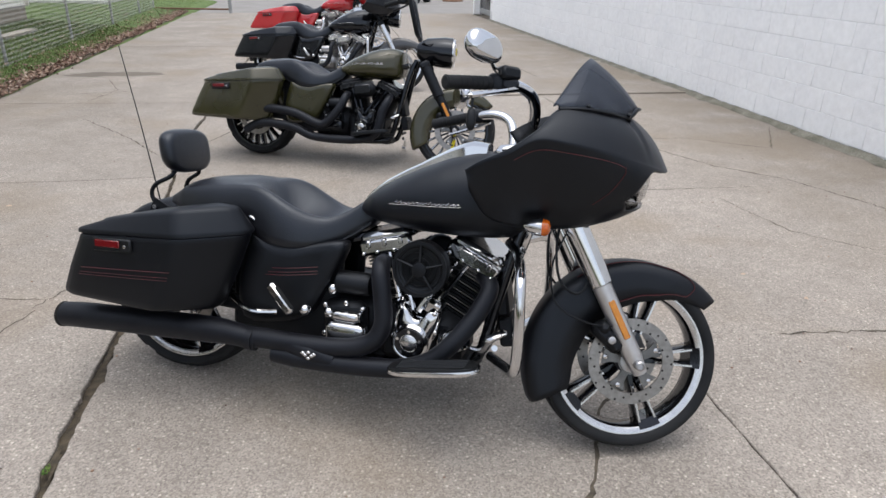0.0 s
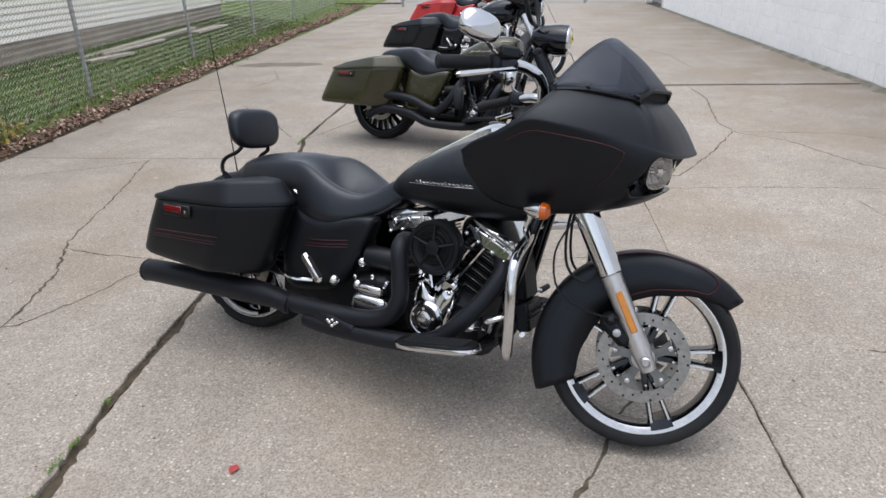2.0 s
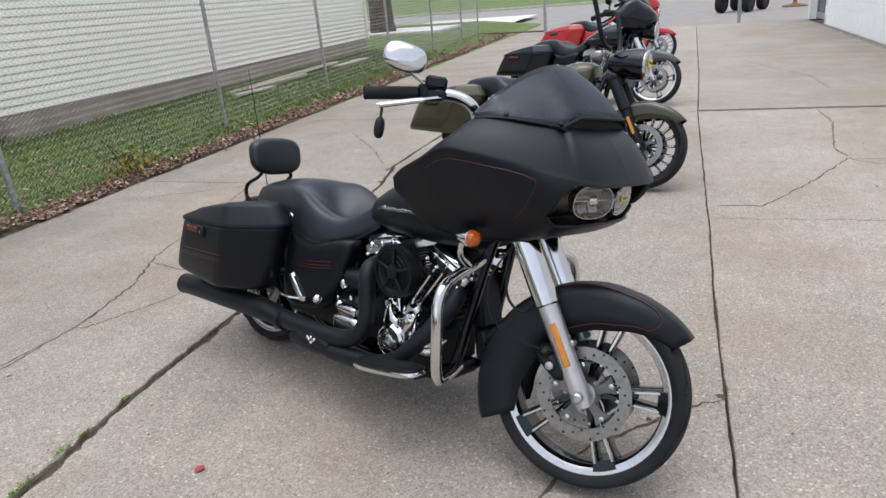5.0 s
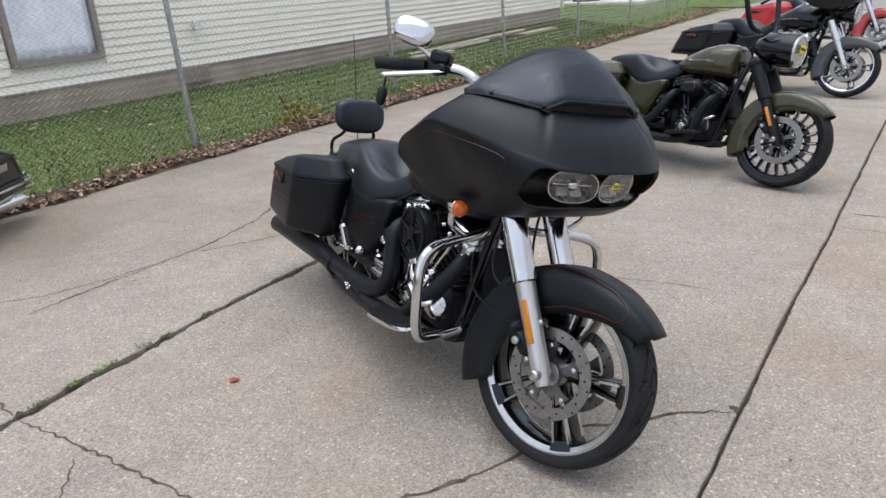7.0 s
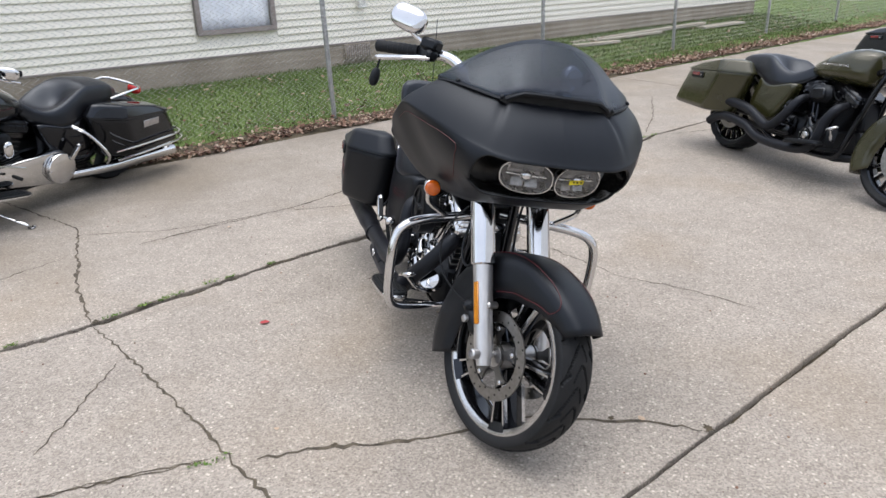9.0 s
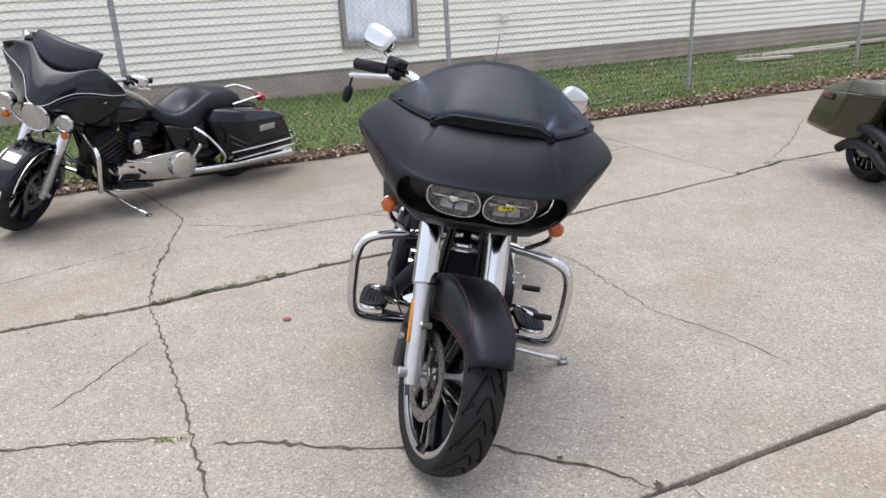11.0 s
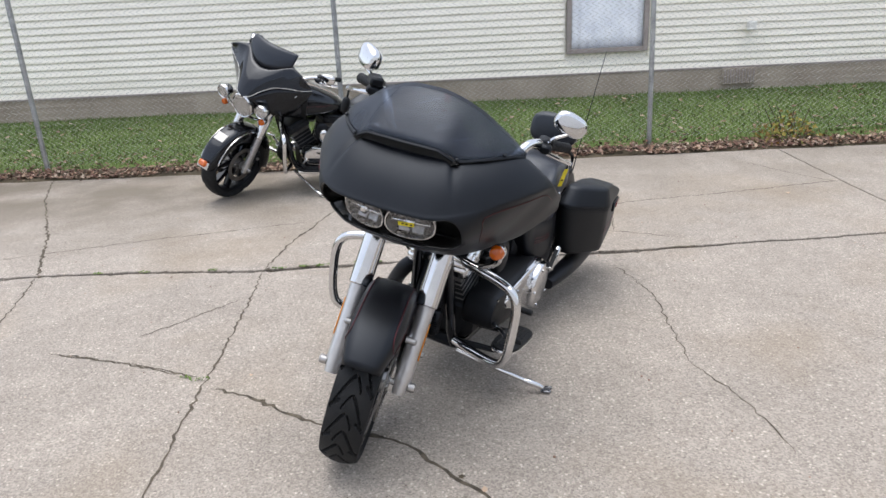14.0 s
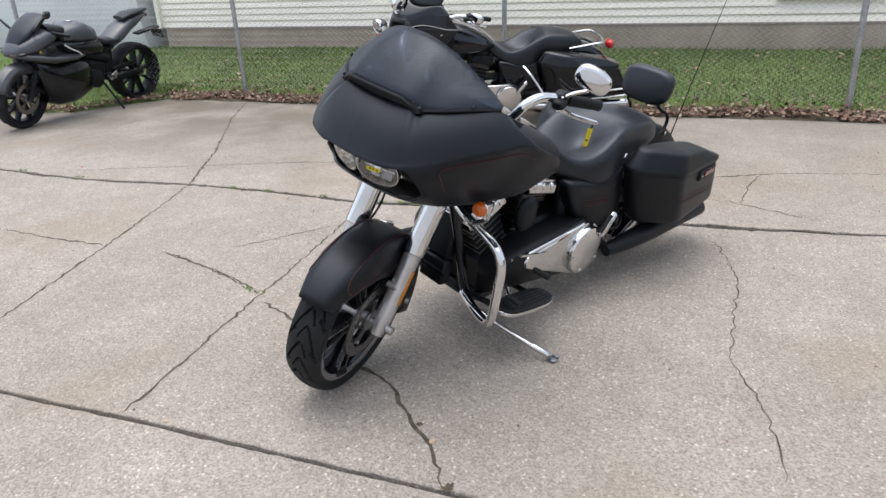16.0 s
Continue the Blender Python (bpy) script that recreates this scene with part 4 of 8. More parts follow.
fence = thing("chain_link_fence", Matrix.Identity(4), "galvanised chain-link fence on slim steel posts", "fence")
rnd = random.Random(21)
for y in FY:
    tx, ty = rnd.uniform(-0.05, 0.02), rnd.uniform(-0.03, 0.03)
    if abs(y - 4.05) < 0.1:
        tx, ty = -0.05, -0.02
    x = fence_x(y)
    z0 = lawn_z(x, y) - 0.15
    p = part("post", Geo().tube([(x, y, z0), (x + tx, y + ty, 1.95)], 0.024, 12, 0), M["galvanised"], fence)
    part("post_cap", Geo().blob((0.028, 0.028, 0.022), (x + tx, y + ty, 1.955), 10, 6), M["galvanised"], p)
    for z in (0.5, 1.0, 1.5):
        part("tie_band", Geo().lathe([(0.027, -0.008), (0.027, 0.008)], (x + tx * (z + 0.1) / 2, y + ty * (z + 0.1) / 2, z), "z", 10), M["galvanised"], p)
part("top_rail", Geo().tube([(fence_x(y), y, 1.90) for y in FY], 0.019, 8, 0), M["galvanised"], fence)
# woven diamonds: each wire zigzags upward, side by side
g = Geo()
DW, DH, Z0, Z1 = 0.060, 0.060, 0.10, 1.90
nz = int((Z1 - Z0) / (DH / 2))
ny = int((21.6 + 5.0) / DW)
for k in range(ny):
    y0 = -5.0 + DW * k
    rows = []
    for i in range(nz + 1):
        y = y0 + (DW * 1.02 if i % 2 else 0.0)
        z = Z0 + DH / 2 * i
        x = fence_x(y) + 0.027 + (0.003 if (i + k) % 2 else -0.003)
        r = 0.0023
        rows.append([Vector((x + r, y, z)), Vector((x - r * 0.6, y + r, z)), Vector((x - r * 0.6, y - r, z))])
    g.grid(rows, close_u=True)
wire_me = bpy.data.meshes.new("wire_mesh")
wire_me.from_pydata([tuple(v) for v in g.v], [], g.f)
wire_me.materials.append(M["wire"])
wm = new("wire_mesh", wire_me)
wm.parent = fence
tagged(wm, kind="stuff")

# gate posts and a low rail where the driveway meets the street
gate = thing("driveway_gate", Matrix.Identity(4), "galvanised gate posts with a low rusty rail at the driveway's end", "gate")
part("gate_post", Geo().tube([(-2.36, 21.5, -0.03), (-2.36, 21.5, 1.9)], 0.045, 12, 0), M["galvanised"], gate)
part("gate_post", Geo().tube([(2.95, 21.6, -0.03), (2.95, 21.6, 1.9)], 0.045, 12, 0), M["galvanised"], gate)
part("bottom_rail", Geo().tube([(fence_x(21.6), 21.6, 0.12), (-2.36, 21.5, 0.10)], 0.025, 8, 0), M["rust"], gate)
part("top_rail", Geo().tube([(fence_x(21.6), 21.6, 1.85), (-2.36, 21.5, 1.85)], 0.02, 8, 0), M["galvanised"], gate)


# ---- things beyond the driveway ----
def quad_bike(x, y, turn):
    q = thing("quad_bike", Matrix.Translation((x, y, -0.02)) @ Matrix.Rotation(radians(turn), 4, "Z"), "dark utility quad bike parked by the street", "quad bike")
    body = part("body", Geo().blob((0.62, 0.30, 0.22), (0, 0, 0.62), 16, 9, 0.7).box((0.5, 0.24, 0.14), (-0.15, 0, 0.84), None, 0.05), M["satin_black"], q)
    part("seat", Geo().blob((0.36, 0.16, 0.08), (-0.15, 0, 0.92), 14, 8, 0.7), M["leather"], body)
    part("handlebar", Geo().tube([(0.30, -0.38, 1.10), (0.34, -0.1, 1.02), (0.34, 0.1, 1.02), (0.30, 0.38, 1.10)], 0.014, 8, 4), M["satin_black"], q)
    for s in (-1, 1):
        part("rack", Geo().tube([(0.35 * s - 0.2, -0.32, 0.86), (0.35 * s + 0.28, -0.32, 0.86), (0.35 * s + 0.28, 0.32, 0.86), (0.35 * s - 0.2, 0.32, 0.86)], 0.014, 8, 0), M["satin_black"], q)
        for t in (-1, 1):
            c = (0.60 * s, 0.46 * t, 0.31)
            tw = part("wheel", Geo().lathe([(0.16, -0.11), (0.28, -0.12), (0.31, -0.07), (0.31, 0.07), (0.28, 0.12), (0.16, 0.11)], c, "y", 28), M["rubber"], q)
            part("rim", Geo().lathe([(0.15, -0.115), (0.15, 0.115)], c, "y", 20), M["satin_black"], tw)
            part("mudguard", Geo().blob((0.36, 0.16, 0.06), (0.60 * s, 0.44 * t, 0.68), 14, 7, 0.8), M["satin_black"], q)


quad_bike(3.5, 27.6, 62)
g = Geo().lathe([(0.42, 0.0), (0.40, 0.05), (0.12, 0.10), (0.06, 0.16), (0.05, 1.3)], (5.3, 28.5, -0.02), "z", 18)
solid("sign_stand", g, M["rust"], "round-based rusty stand on the street side", "stand")

tr = thing("tree", Matrix.Translation((-7.7, 21.9, 0.28)), "stout dark-barked tree beside the pale pad", "tree")
rows = []
for z, r in ((0, 0.46), (0.15, 0.40), (0.6, 0.36), (1.6, 0.34), (2.6, 0.30), (3.4, 0.22)):
    rows.append([Vector((r * (1 + 0.10 * math.sin(5 * a + z)) * math.cos(a), r * (1 + 0.10 * math.cos(4 * a - z)) * math.sin(a), z)) for a in (2 * math.pi * j / 22 for j in range(22))])
trunk = part("trunk", Geo().loft(rows), M["bark"], tr)
rnd = random.Random(31)
for k in range(9):
    a = 2 * math.pi * k / 9 + rnd.uniform(-0.3, 0.3)
    L = rnd.uniform(1.2, 2.2)
    part("limb", Geo().tube([(0, 0, 2.9 + 0.06 * k), (0.5 * L * math.cos(a), 0.5 * L * math.sin(a), 3.7 + 0.08 * k), (L * math.cos(a), L * math.sin(a), 4.6 + 0.1 * k)], [0.14, 0.09, 0.03], 8, 3), M["bark"], trunk)

# planks on the grass
for (x, y, L, w, rz) in ((-5.2, 11.2, 3.6, 0.14, 88), (-4.9, 9.6, 0.9, 0.12, 80), (-5.05, 10.6, 1.6, 0.10, 84), (-5.0, 13.4, 1.4, 0.22, 90)):
    ob = solid("plank", Geo().box((L, w, 0.04), (0, 0, 0), None, 0.006), M["wood"], "weathered grey plank lying on the grass", "plank", "planks by the house")
    ob.matrix_world = pose(x, y, lawn_z(x, y) + 0.03, 0, -1 if x < -5 else 0, rz)


# ---- leaf litter, grass, weeds ----
def leaf(g, x, y, z, size, rnd, curl=0.35, tilt=0.5):
    a, s = rnd.uniform(0, 2 * math.pi), size
    e = Euler((rnd.uniform(-tilt, tilt), rnd.uniform(-tilt, tilt), a)).to_matrix()
    c = rnd.uniform(-curl, curl)
    pts = [(-0.5, 0, 0.1 * c), (-0.15, 0.34, c * 0.5), (0.25, 0.28, c * 0.4), (0.55, 0, 0), (0.25, -0.28, c * 0.4), (-0.15, -0.34, c * 0.5)]
    g.add([e @ Vector((px * s, py * s, pz * s)) + Vector((x, y, z)) for px, py, pz in pts] + [e @ Vector((0, 0, 0)) + Vector((x, y, z))], [(0, 1, 6), (1, 2, 6), (2, 3, 6), (3, 4, 6), (4, 5, 6), (5, 0, 6)])


def scatter_mesh(name, g, mat, label, category):
    me = bpy.data.meshes.new(name)
    me.from_pydata([tuple(v) for v in g.v], [], g.f)
    me.materials.append(mat)
    return tagged(new(name, me), label, category, kind="stuff")


rnd = random.Random(77)
g = Geo()
for k in range(16000):
    y = rnd.uniform(-5, 21.5)
    d = abs(rnd.gauss(0, 0.13 if rnd.random() < 0.8 else 0.42))
    x = on_line(EDGE_W, y) + 0.03 - d + (0.10 * noise.noise(Vector((y * 1.3, 0, 0))))
    if rnd.random() < 0.03:
        x += rnd.uniform(0, 0.14)
    h = 0.05 * max(0, 1 - d / 0.35) * (0.6 + 0.6 * noise.noise(Vector((y * 2.5, 5, 0))))
    z = max(0.004, lawn_z(x, y)) + abs(rnd.gauss(0, 0.014)) + max(0, h) * 0.7
    leaf(g, x, y, z, rnd.uniform(0.016, 0.05), rnd, 0.5, 0.65)
scatter_mesh("leaf_litter", g, M["leaves"], "heap of dry brown leaves along the fence", "leaves")
g = Geo()
for k in range(800):
    y, x = rnd.uniform(-5, 20), rnd.uniform(-5.5, -3.6)
    leaf(g, x, y, lawn_z(x, y) + rnd.uniform(0.02, 0.04), rnd.uniform(0.03, 0.075), rnd, 0.4, 0.4)
scatter_mesh("lawn_leaves", g, M["leaves"], "scattered dry leaves on the lawn", "leaves")
g = Geo()
for k in range(90000):
    y = rnd.uniform(-7, 16) if rnd.random() < 0.88 else rnd.uniform(16, 26)
    x = rnd.uniform(-5.62, -3.5) if y < 16 else rnd.uniform(-8.6, -3.7)
    if y < -2.8 and rnd.random() < 0.5:
        x = rnd.uniform(-3.9, on_line(EDGE_W, y))
    elif rnd.random() > 1.25 * min(1.0, (-x - 3.42) / 0.5):
        continue
    z = lawn_z(x, y)
    h, a, w = rnd.uniform(0.018, 0.05), rnd.uniform(0, 6.283), rnd.uniform(0.002, 0.0038)
    dx, dy = math.cos(a), math.sin(a)
    lean = rnd.uniform(0.2, 0.9) * h
    g.add([(x - dy * w, y + dx * w, z), (x + dy * w, y - dx * w, z), (x + dx * lean * 0.5 + dy * w * 0.7, y + dy * lean * 0.5 - dx * w * 0.7, z + h * 0.65), (x + dx * lean * 0.5 - dy * w * 0.7, y + dy * lean * 0.5 + dx * w * 0.7, z + h * 0.65), (x + dx * lean, y + dy * lean, z + h)], [(0, 1, 2, 3), (3, 2, 4)])
scatter_mesh("grass_blades", g, M["grass"], "short uneven grass", "grass")


def tuft(name, spots, n, size, mat, label, height=0.02):
    g = Geo()
    for x, y, r in spots:
        for k in range(n):
            a, d = rnd.uniform(0, 6.283), r * math.sqrt(rnd.random())
            leaf(g, x + d * math.cos(a) * 0.32, y + d * math.sin(a), rnd.uniform(0.0, height) + 0.004, rnd.uniform(0.4, 1.0) * size, rnd, 0.5, 0.9)
    return scatter_mesh(name, g, mat, label, "weeds")


tuft("joint_weeds", [(-0.800, 1.60, 0.050), (-0.795, 1.70, 0.035), (-0.785, 1.42, 0.045), (-0.770, 1.36, 0.03), (-0.765, 1.27, 0.035), (-0.755, 1.12, 0.045), (-0.765, 0.72, 0.030), (-0.775, 0.30, 0.040), (-0.775, 0.02, 0.030), (-0.73, -1.3, 0.05), (-0.765, -1.9, 0.05), (-0.805, 1.93, 0.025), (-1.115, 5.60, 0.07), (-1.11, 5.72, 0.06)], 46, 0.012, M["weed"], "small green weeds growing in the slab joint", 0.010)
tuft("moss", [(0.52, 1.09, 0.05), (0.50, 1.02, 0.03)], 25, 0.014, M["weed"], "patch of green moss on the concrete", 0.004)
g = Geo()
for k in range(300):
    y0 = rnd.gauss(5.35, 0.20)
    x0 = rnd.gauss(-3.62, 0.10)
    leaf(g, x0, y0, rnd.uniform(0.03, 0.32) * max(0.2, 1 - abs(y0 - 5.35) * 2.2), rnd.uniform(0.022, 0.05), rnd, 0.4, 1.2)
sh = thing("weed_shrub", Matrix.Translation((0, 0, 0)), "yellow-green weedy shrub at the fence foot", "shrub")
me = bpy.data.meshes.new("foliage")
me.from_pydata([tuple(v) for v in g.v], [], g.f)
me.materials.append(M["shrub"])
fo = new("foliage", me)
fo.parent = sh
for k in range(7):
    part("stem", Geo().tube([(-3.60 + rnd.gauss(0, 0.03), 5.35 + rnd.gauss(0, 0.04), 0.03), (-3.60 + rnd.gauss(0, 0.1), 5.35 + rnd.gauss(0, 0.14), rnd.uniform(0.2, 0.4))], 0.004, 5, 0), M["bark"], sh)
for (x, y, s, mat) in ((-0.225, 1.61, 0.045, "red_leaf"), (2.2, 3.0, 0.03, "leaves"), (0.5, 1.30, 0.02, "leaves"), (2.35, 2.70, 0.03, "leaves"), (-1.9, 4.6, 0.04, "leaves"), (-1.5, 2.0, 0.03, "leaves"), (-0.95, -1.5, 0.03, "red_leaf"), (1.44, 1.35, 0.025, "leaves"), (1.27, 2.25, 0.028, "leaves")):
    g = Geo()
    leaf(g, 0, 0, 0, s, rnd, 0.3, 0.1)
    me = bpy.data.meshes.new("fallen_leaf")
    me.from_pydata([tuple(v) for v in g.v], [], g.f)
    me.materials.append(M[mat])
    ob = tagged(new("fallen_leaf", me), "crumpled red leaf on the concrete" if mat == "red_leaf" else "small dry brown leaf on the concrete", "leaf", "leaves on the driveway")
    ob.location = (x, y, 0.006)
# small stones and grit on the concrete
g = Geo()
for k in range(700):
    x, y = rnd.uniform(-3.3, 4.4), rnd.uniform(-1.5, 9)
    s = rnd.uniform(0.002, 0.006)
    g.blob((s, s * rnd.uniform(0.6, 1), s * 0.6), (x, y, s * 0.4), 5, 3)
scatter_mesh("grit", g, M["leaves"], "loose grit and crumbs on the concrete", "grit")


# ---- motorcycles: x ahead from the rear axle, y to the left, z up ----
RAKE, FORK = radians(26), radians(29.25)


def steering(turn):
    """The turn of everything that swings with the bars."""
    foot = Matrix.Translation((1.795, 0, 0))
    return foot @ Matrix.Rotation(radians(turn), 4, Vector((-math.sin(RAKE), 0, math.cos(RAKE)))) @ foot.inverted()


def mirror(p):
    return Vector((p[0], -p[1], p[2]))


def tyre_geo(c, R, w, tread=True):
    """A tyre about the y axis with cut tread blocks."""
    g = Geo()
    prof = [(0.815, 0.36), (0.850, 0.46), (0.905, 0.51), (0.952, 0.47), (0.978, 0.36), (0.993, 0.20), (1.0, 0.0)]
    prof = prof + [(r, -h) for r, h in prof[-2::-1]]
    n = 132 if tread else 48
    rows = []
    for j in range(n):
        a = 2 * math.pi * j / n
        row = []
        for i, (r, h) in enumerate(prof):
            d = 0.0
            if tread and 3 <= i <= 9:
                side = 1 if h >= 0 else -1
                ph = (j + abs(h) * 14 * 1.0 + (0 if side > 0 else 5.5)) % 11
                if ph < 2.6 and abs(h) > 0.07:
                    d = 0.009
            rr = R * r - d
            row.append(Vector((c[0] + rr * math.cos(a), c[1] + h * w, c[2] + rr * math.sin(a))))
        rows.append(row)
    g.grid(rows, close_v=True)
    # the inner lip closes the carcass
    return g


def grooved_tyre(c, R, w):
    """Front tyre with swept tread grooves."""
    def half(r):
        return value([(0.815, 0.36), (0.850, 0.46), (0.905, 0.51), (0.945, 0.485)], r)
    crown = [(0.815, 0.36), (0.850, 0.46), (0.905, 0.51), (0.940, 0.488)]
    us = np.linspace(1, -1, 37)
    n, pitch = 720, 2 * math.pi / 15
    rows = []
    for j in range(n):
        a = 2 * math.pi * j / n
        ca, sa = math.cos(a), math.sin(a)
        row = [Vector((c[0] + R * r * ca, c[1] + h * w, c[2] + R * r * sa)) for r, h in crown]
        for u in us:
            k = abs(u)
            off = 0.0 if u > 0 else pitch * 0.5
            d = 0.0
            # long swept groove, a short hook beside it
            for start, end, slope, power, wide, shift in ((0.08, 0.90, 1.15, 1.5, 0.024, 0.0), (0.52, 0.98, 0.55, 1.0, 0.018, 0.42), (0.0, 0.34, 1.3, 1.2, 0.018, 0.52)):
                if start <= k <= end:
                    ph = (a + off + pitch * (slope * k ** power + shift)) % pitch
                    ph = min(ph, pitch - ph)
                    if ph < wide * (1.15 if 0.2 < k < 0.8 else 0.8):
                        d = 0.009
            r = 0.945 + 0.055 * (1 - k ** 2.3)
            row.append(Vector((c[0] + (R * r - d) * ca, c[1] + 0.482 * w * u, c[2] + (R * r - d) * sa)))
        row += [Vector((c[0] + R * r * ca, c[1] - h * w, c[2] + R * r * sa)) for r, h in crown[::-1]]
        rows.append(row)
    return Geo().grid(rows, close_v=True)


def wheel(name, root, c, R, w, M0, style, rim_mat, spoke_mat, discs=2, disc_r=0.15, label="", far=True):
    """Rim with tyre, hub, spokes and brake discs."""
    rr = R * 0.82
    g = Geo()
    prof = [(rr + 0.012, w * 0.38), (rr - 0.012, w * 0.36), (rr - 0.020, w * 0.28), (rr - 0.022, w * 0.15), (rr - 0.022, -w * 0.15), (rr - 0.020, -w * 0.28), (rr - 0.012, -w * 0.36), (rr + 0.012, -w * 0.38)]
    g.lathe(prof, c, "y", 56, closed=True)
    rim = part(name, g, M["gloss_black"] if style == "twin" else rim_mat, root, label, M0)
    if style == "twin":
        for sgn in (-1, 1):
            lp = [(rr + 0.010, sgn * w * 0.385), (rr + 0.004, sgn * w * 0.425), (rr - 0.004, sgn * w * 0.425), (rr - 0.017, sgn * w * 0.375), (rr - 0.017, sgn * w * 0.35)]
            part("rim_lip", Geo().lathe(lp, c, "y", 64, closed=True), rim_mat, rim, "bright polished rim lip", M0)
    part("tyre", tyre_geo(c, R, w) if far else grooved_tyre(c, R, w), M["rubber"], rim, "", M0)
    g = Geo().lathe([(0.02, w * 0.62), (0.035, w * 0.60), (0.045, w * 0.36), (0.038, 0.0), (0.045, -w * 0.36), (0.035, -w * 0.60), (0.02, -w * 0.62)], c, "y", 20)
    part("hub", g, M["cast"] if style != "turbine" else M["satin_black"], rim, "", M0)

    def blade(a0, a1, r0, r1, w0, w1, t):
        """One spoke from the hub to the rim."""
        pts = []
        for r, a, hw in ((r0, a0, w0), (0.5 * (r0 + r1), 0.5 * (a0 + a1), 0.5 * (w0 + w1) * 0.9), (r1, a1, w1)):
            d = Vector((math.cos(a), 0, math.sin(a)))
            s = Vector((-math.sin(a), 0, math.cos(a)))
            p = Vector(c) + d * r
            pts.append([p + s * hw + Vector((0, t, 0)), p + s * hw * 0.7 + Vector((0, t * 1.35, 0)), p - s * hw * 0.7 + Vector((0, t * 1.35, 0)), p - s * hw + Vector((0, t, 0)),
                        p - s * hw + Vector((0, -t, 0)), p - s * hw * 0.7 + Vector((0, -t * 1.35, 0)), p + s * hw * 0.7 + Vector((0, -t * 1.35, 0)), p + s * hw + Vector((0, -t, 0))])
        return Geo().loft(pts)
    if style == "twin":
        for k in range(5):
            a = 2 * math.pi * k / 5 + 1.35
            for s in (-1, 1):
                part("spoke", blade(a + s * 0.14, a + s * 0.125, 0.04, rr - 0.016, 0.011, 0.0085, w * 0.17), spoke_mat, rim, "", M0)
                e = blade(a + s * 0.14, a + s * 0.125, 0.09, rr - 0.02, 0.0048, 0.0045, w * 0.262)
                part("spoke_edge", e, M["polished"], rim, "polished edge of a black spoke", M0)
            # black bridge between each pair at the rim
            g = Geo()
            for sgn in (1,):
                rows = []
                for q in np.linspace(a - 0.15, a + 0.15, 5):
                    d = Vector((math.cos(q), 0, math.sin(q)))
                    p = Vector(c)
                    rows.append([p + d * (rr - 0.035) + Vector((0, w * 0.33, 0)), p + d * (rr - 0.007) + Vector((0, w * 0.428, 0)), p + d * (rr - 0.007) + Vector((0, -w * 0.428, 0)), p + d * (rr - 0.035) + Vector((0, -w * 0.33, 0))])
                g.loft(rows)
            part("rim_bridge", g, M["gloss_black"], rim, "gloss black panel set in the polished rim", M0)
    elif style == "turbine":
        for k in range(20):
            a = 2 * math.pi * k / 20
            part("spoke", blade(a, a + 0.10, 0.05, rr - 0.022, 0.006, 0.010, w * 0.14), spoke_mat, rim, "", M0)
            e = blade(a + 0.05, a + 0.10, 0.16, rr - 0.028, 0.002, 0.005, w * 0.215)
            part("spoke_edge", e, M["polished"], rim, "bright machined spoke edge", M0)
    else:
        for k in range(9):
            a = 2 * math.pi * k / 9 + 0.2
            part("spoke", blade(a, a, 0.04, rr - 0.02, 0.014, 0.010, w * 0.17), spoke_mat, rim, "", M0)
    for s in ((-1, 1) if discs == 2 else (-1,)):
        y = c[1] + s * w * 0.56
        g = Geo().lathe([(disc_r, y - c[1] + 0.0025), (disc_r, y - c[1] - 0.0025), (disc_r * 0.74, y - c[1] - 0.0025), (disc_r * 0.74, y - c[1] + 0.0025)], c, "y", 48, closed=True)
        d = part("brake_disc", g, M["disc"], rim, "drilled steel brake disc", M0)
        g = Geo()
        for k in range(5):
            a = 2 * math.pi * k / 5 + 0.5
            p0, p1 = Vector((c[0] + 0.035 * math.cos(a), y, c[2] + 0.035 * math.sin(a))), Vector((c[0] + disc_r * 0.64 * math.cos(a), y, c[2] + disc_r * 0.64 * math.sin(a)))
            e = (p1 - p0).normalized()
            t = Vector((e.z, 0, -e.x))
            g.loft([[p + t * hw + Vector((0, 0.003, 0)), p - t * hw + Vector((0, 0.003, 0)), p - t * hw - Vector((0, 0.003, 0)), p + t * hw - Vector((0, 0.003, 0))] for p, hw in ((p0, 0.012), (p0.lerp(p1, 0.6), 0.014), (p1.lerp(p0, -0.08), 0.026))])
            part("disc_bolt", Geo().lathe([(0.008, 0.004 * s), (0.008, 0.007 * s), (0.004, 0.009 * s)], p1.lerp(p0, 0.06) + Vector((0, 0, 0)), "y", 8), M["polished"], rim, "", M0)
        g.lathe([(0.042, -0.004), (0.042, 0.004)], (c[0], y, c[2]), "y", 20)
        part("disc_carrier", g, M["fin_edge"], rim, "", M0)
        for k in range(30 if not far else 0):
            a = 2 * math.pi * k / 30
            r = disc_r * (0.95 if k % 3 == 0 else 0.86 if k % 3 == 1 else 0.77)
            g = Geo().lathe([(0.0038, 0.0030), (0.0038, -0.0030)], (c[0] + r * math.cos(a), y, c[2] + r * math.sin(a)), "y", 7)
            part("disc_hole", g, M["hole"], d, "", M0)
    return rim


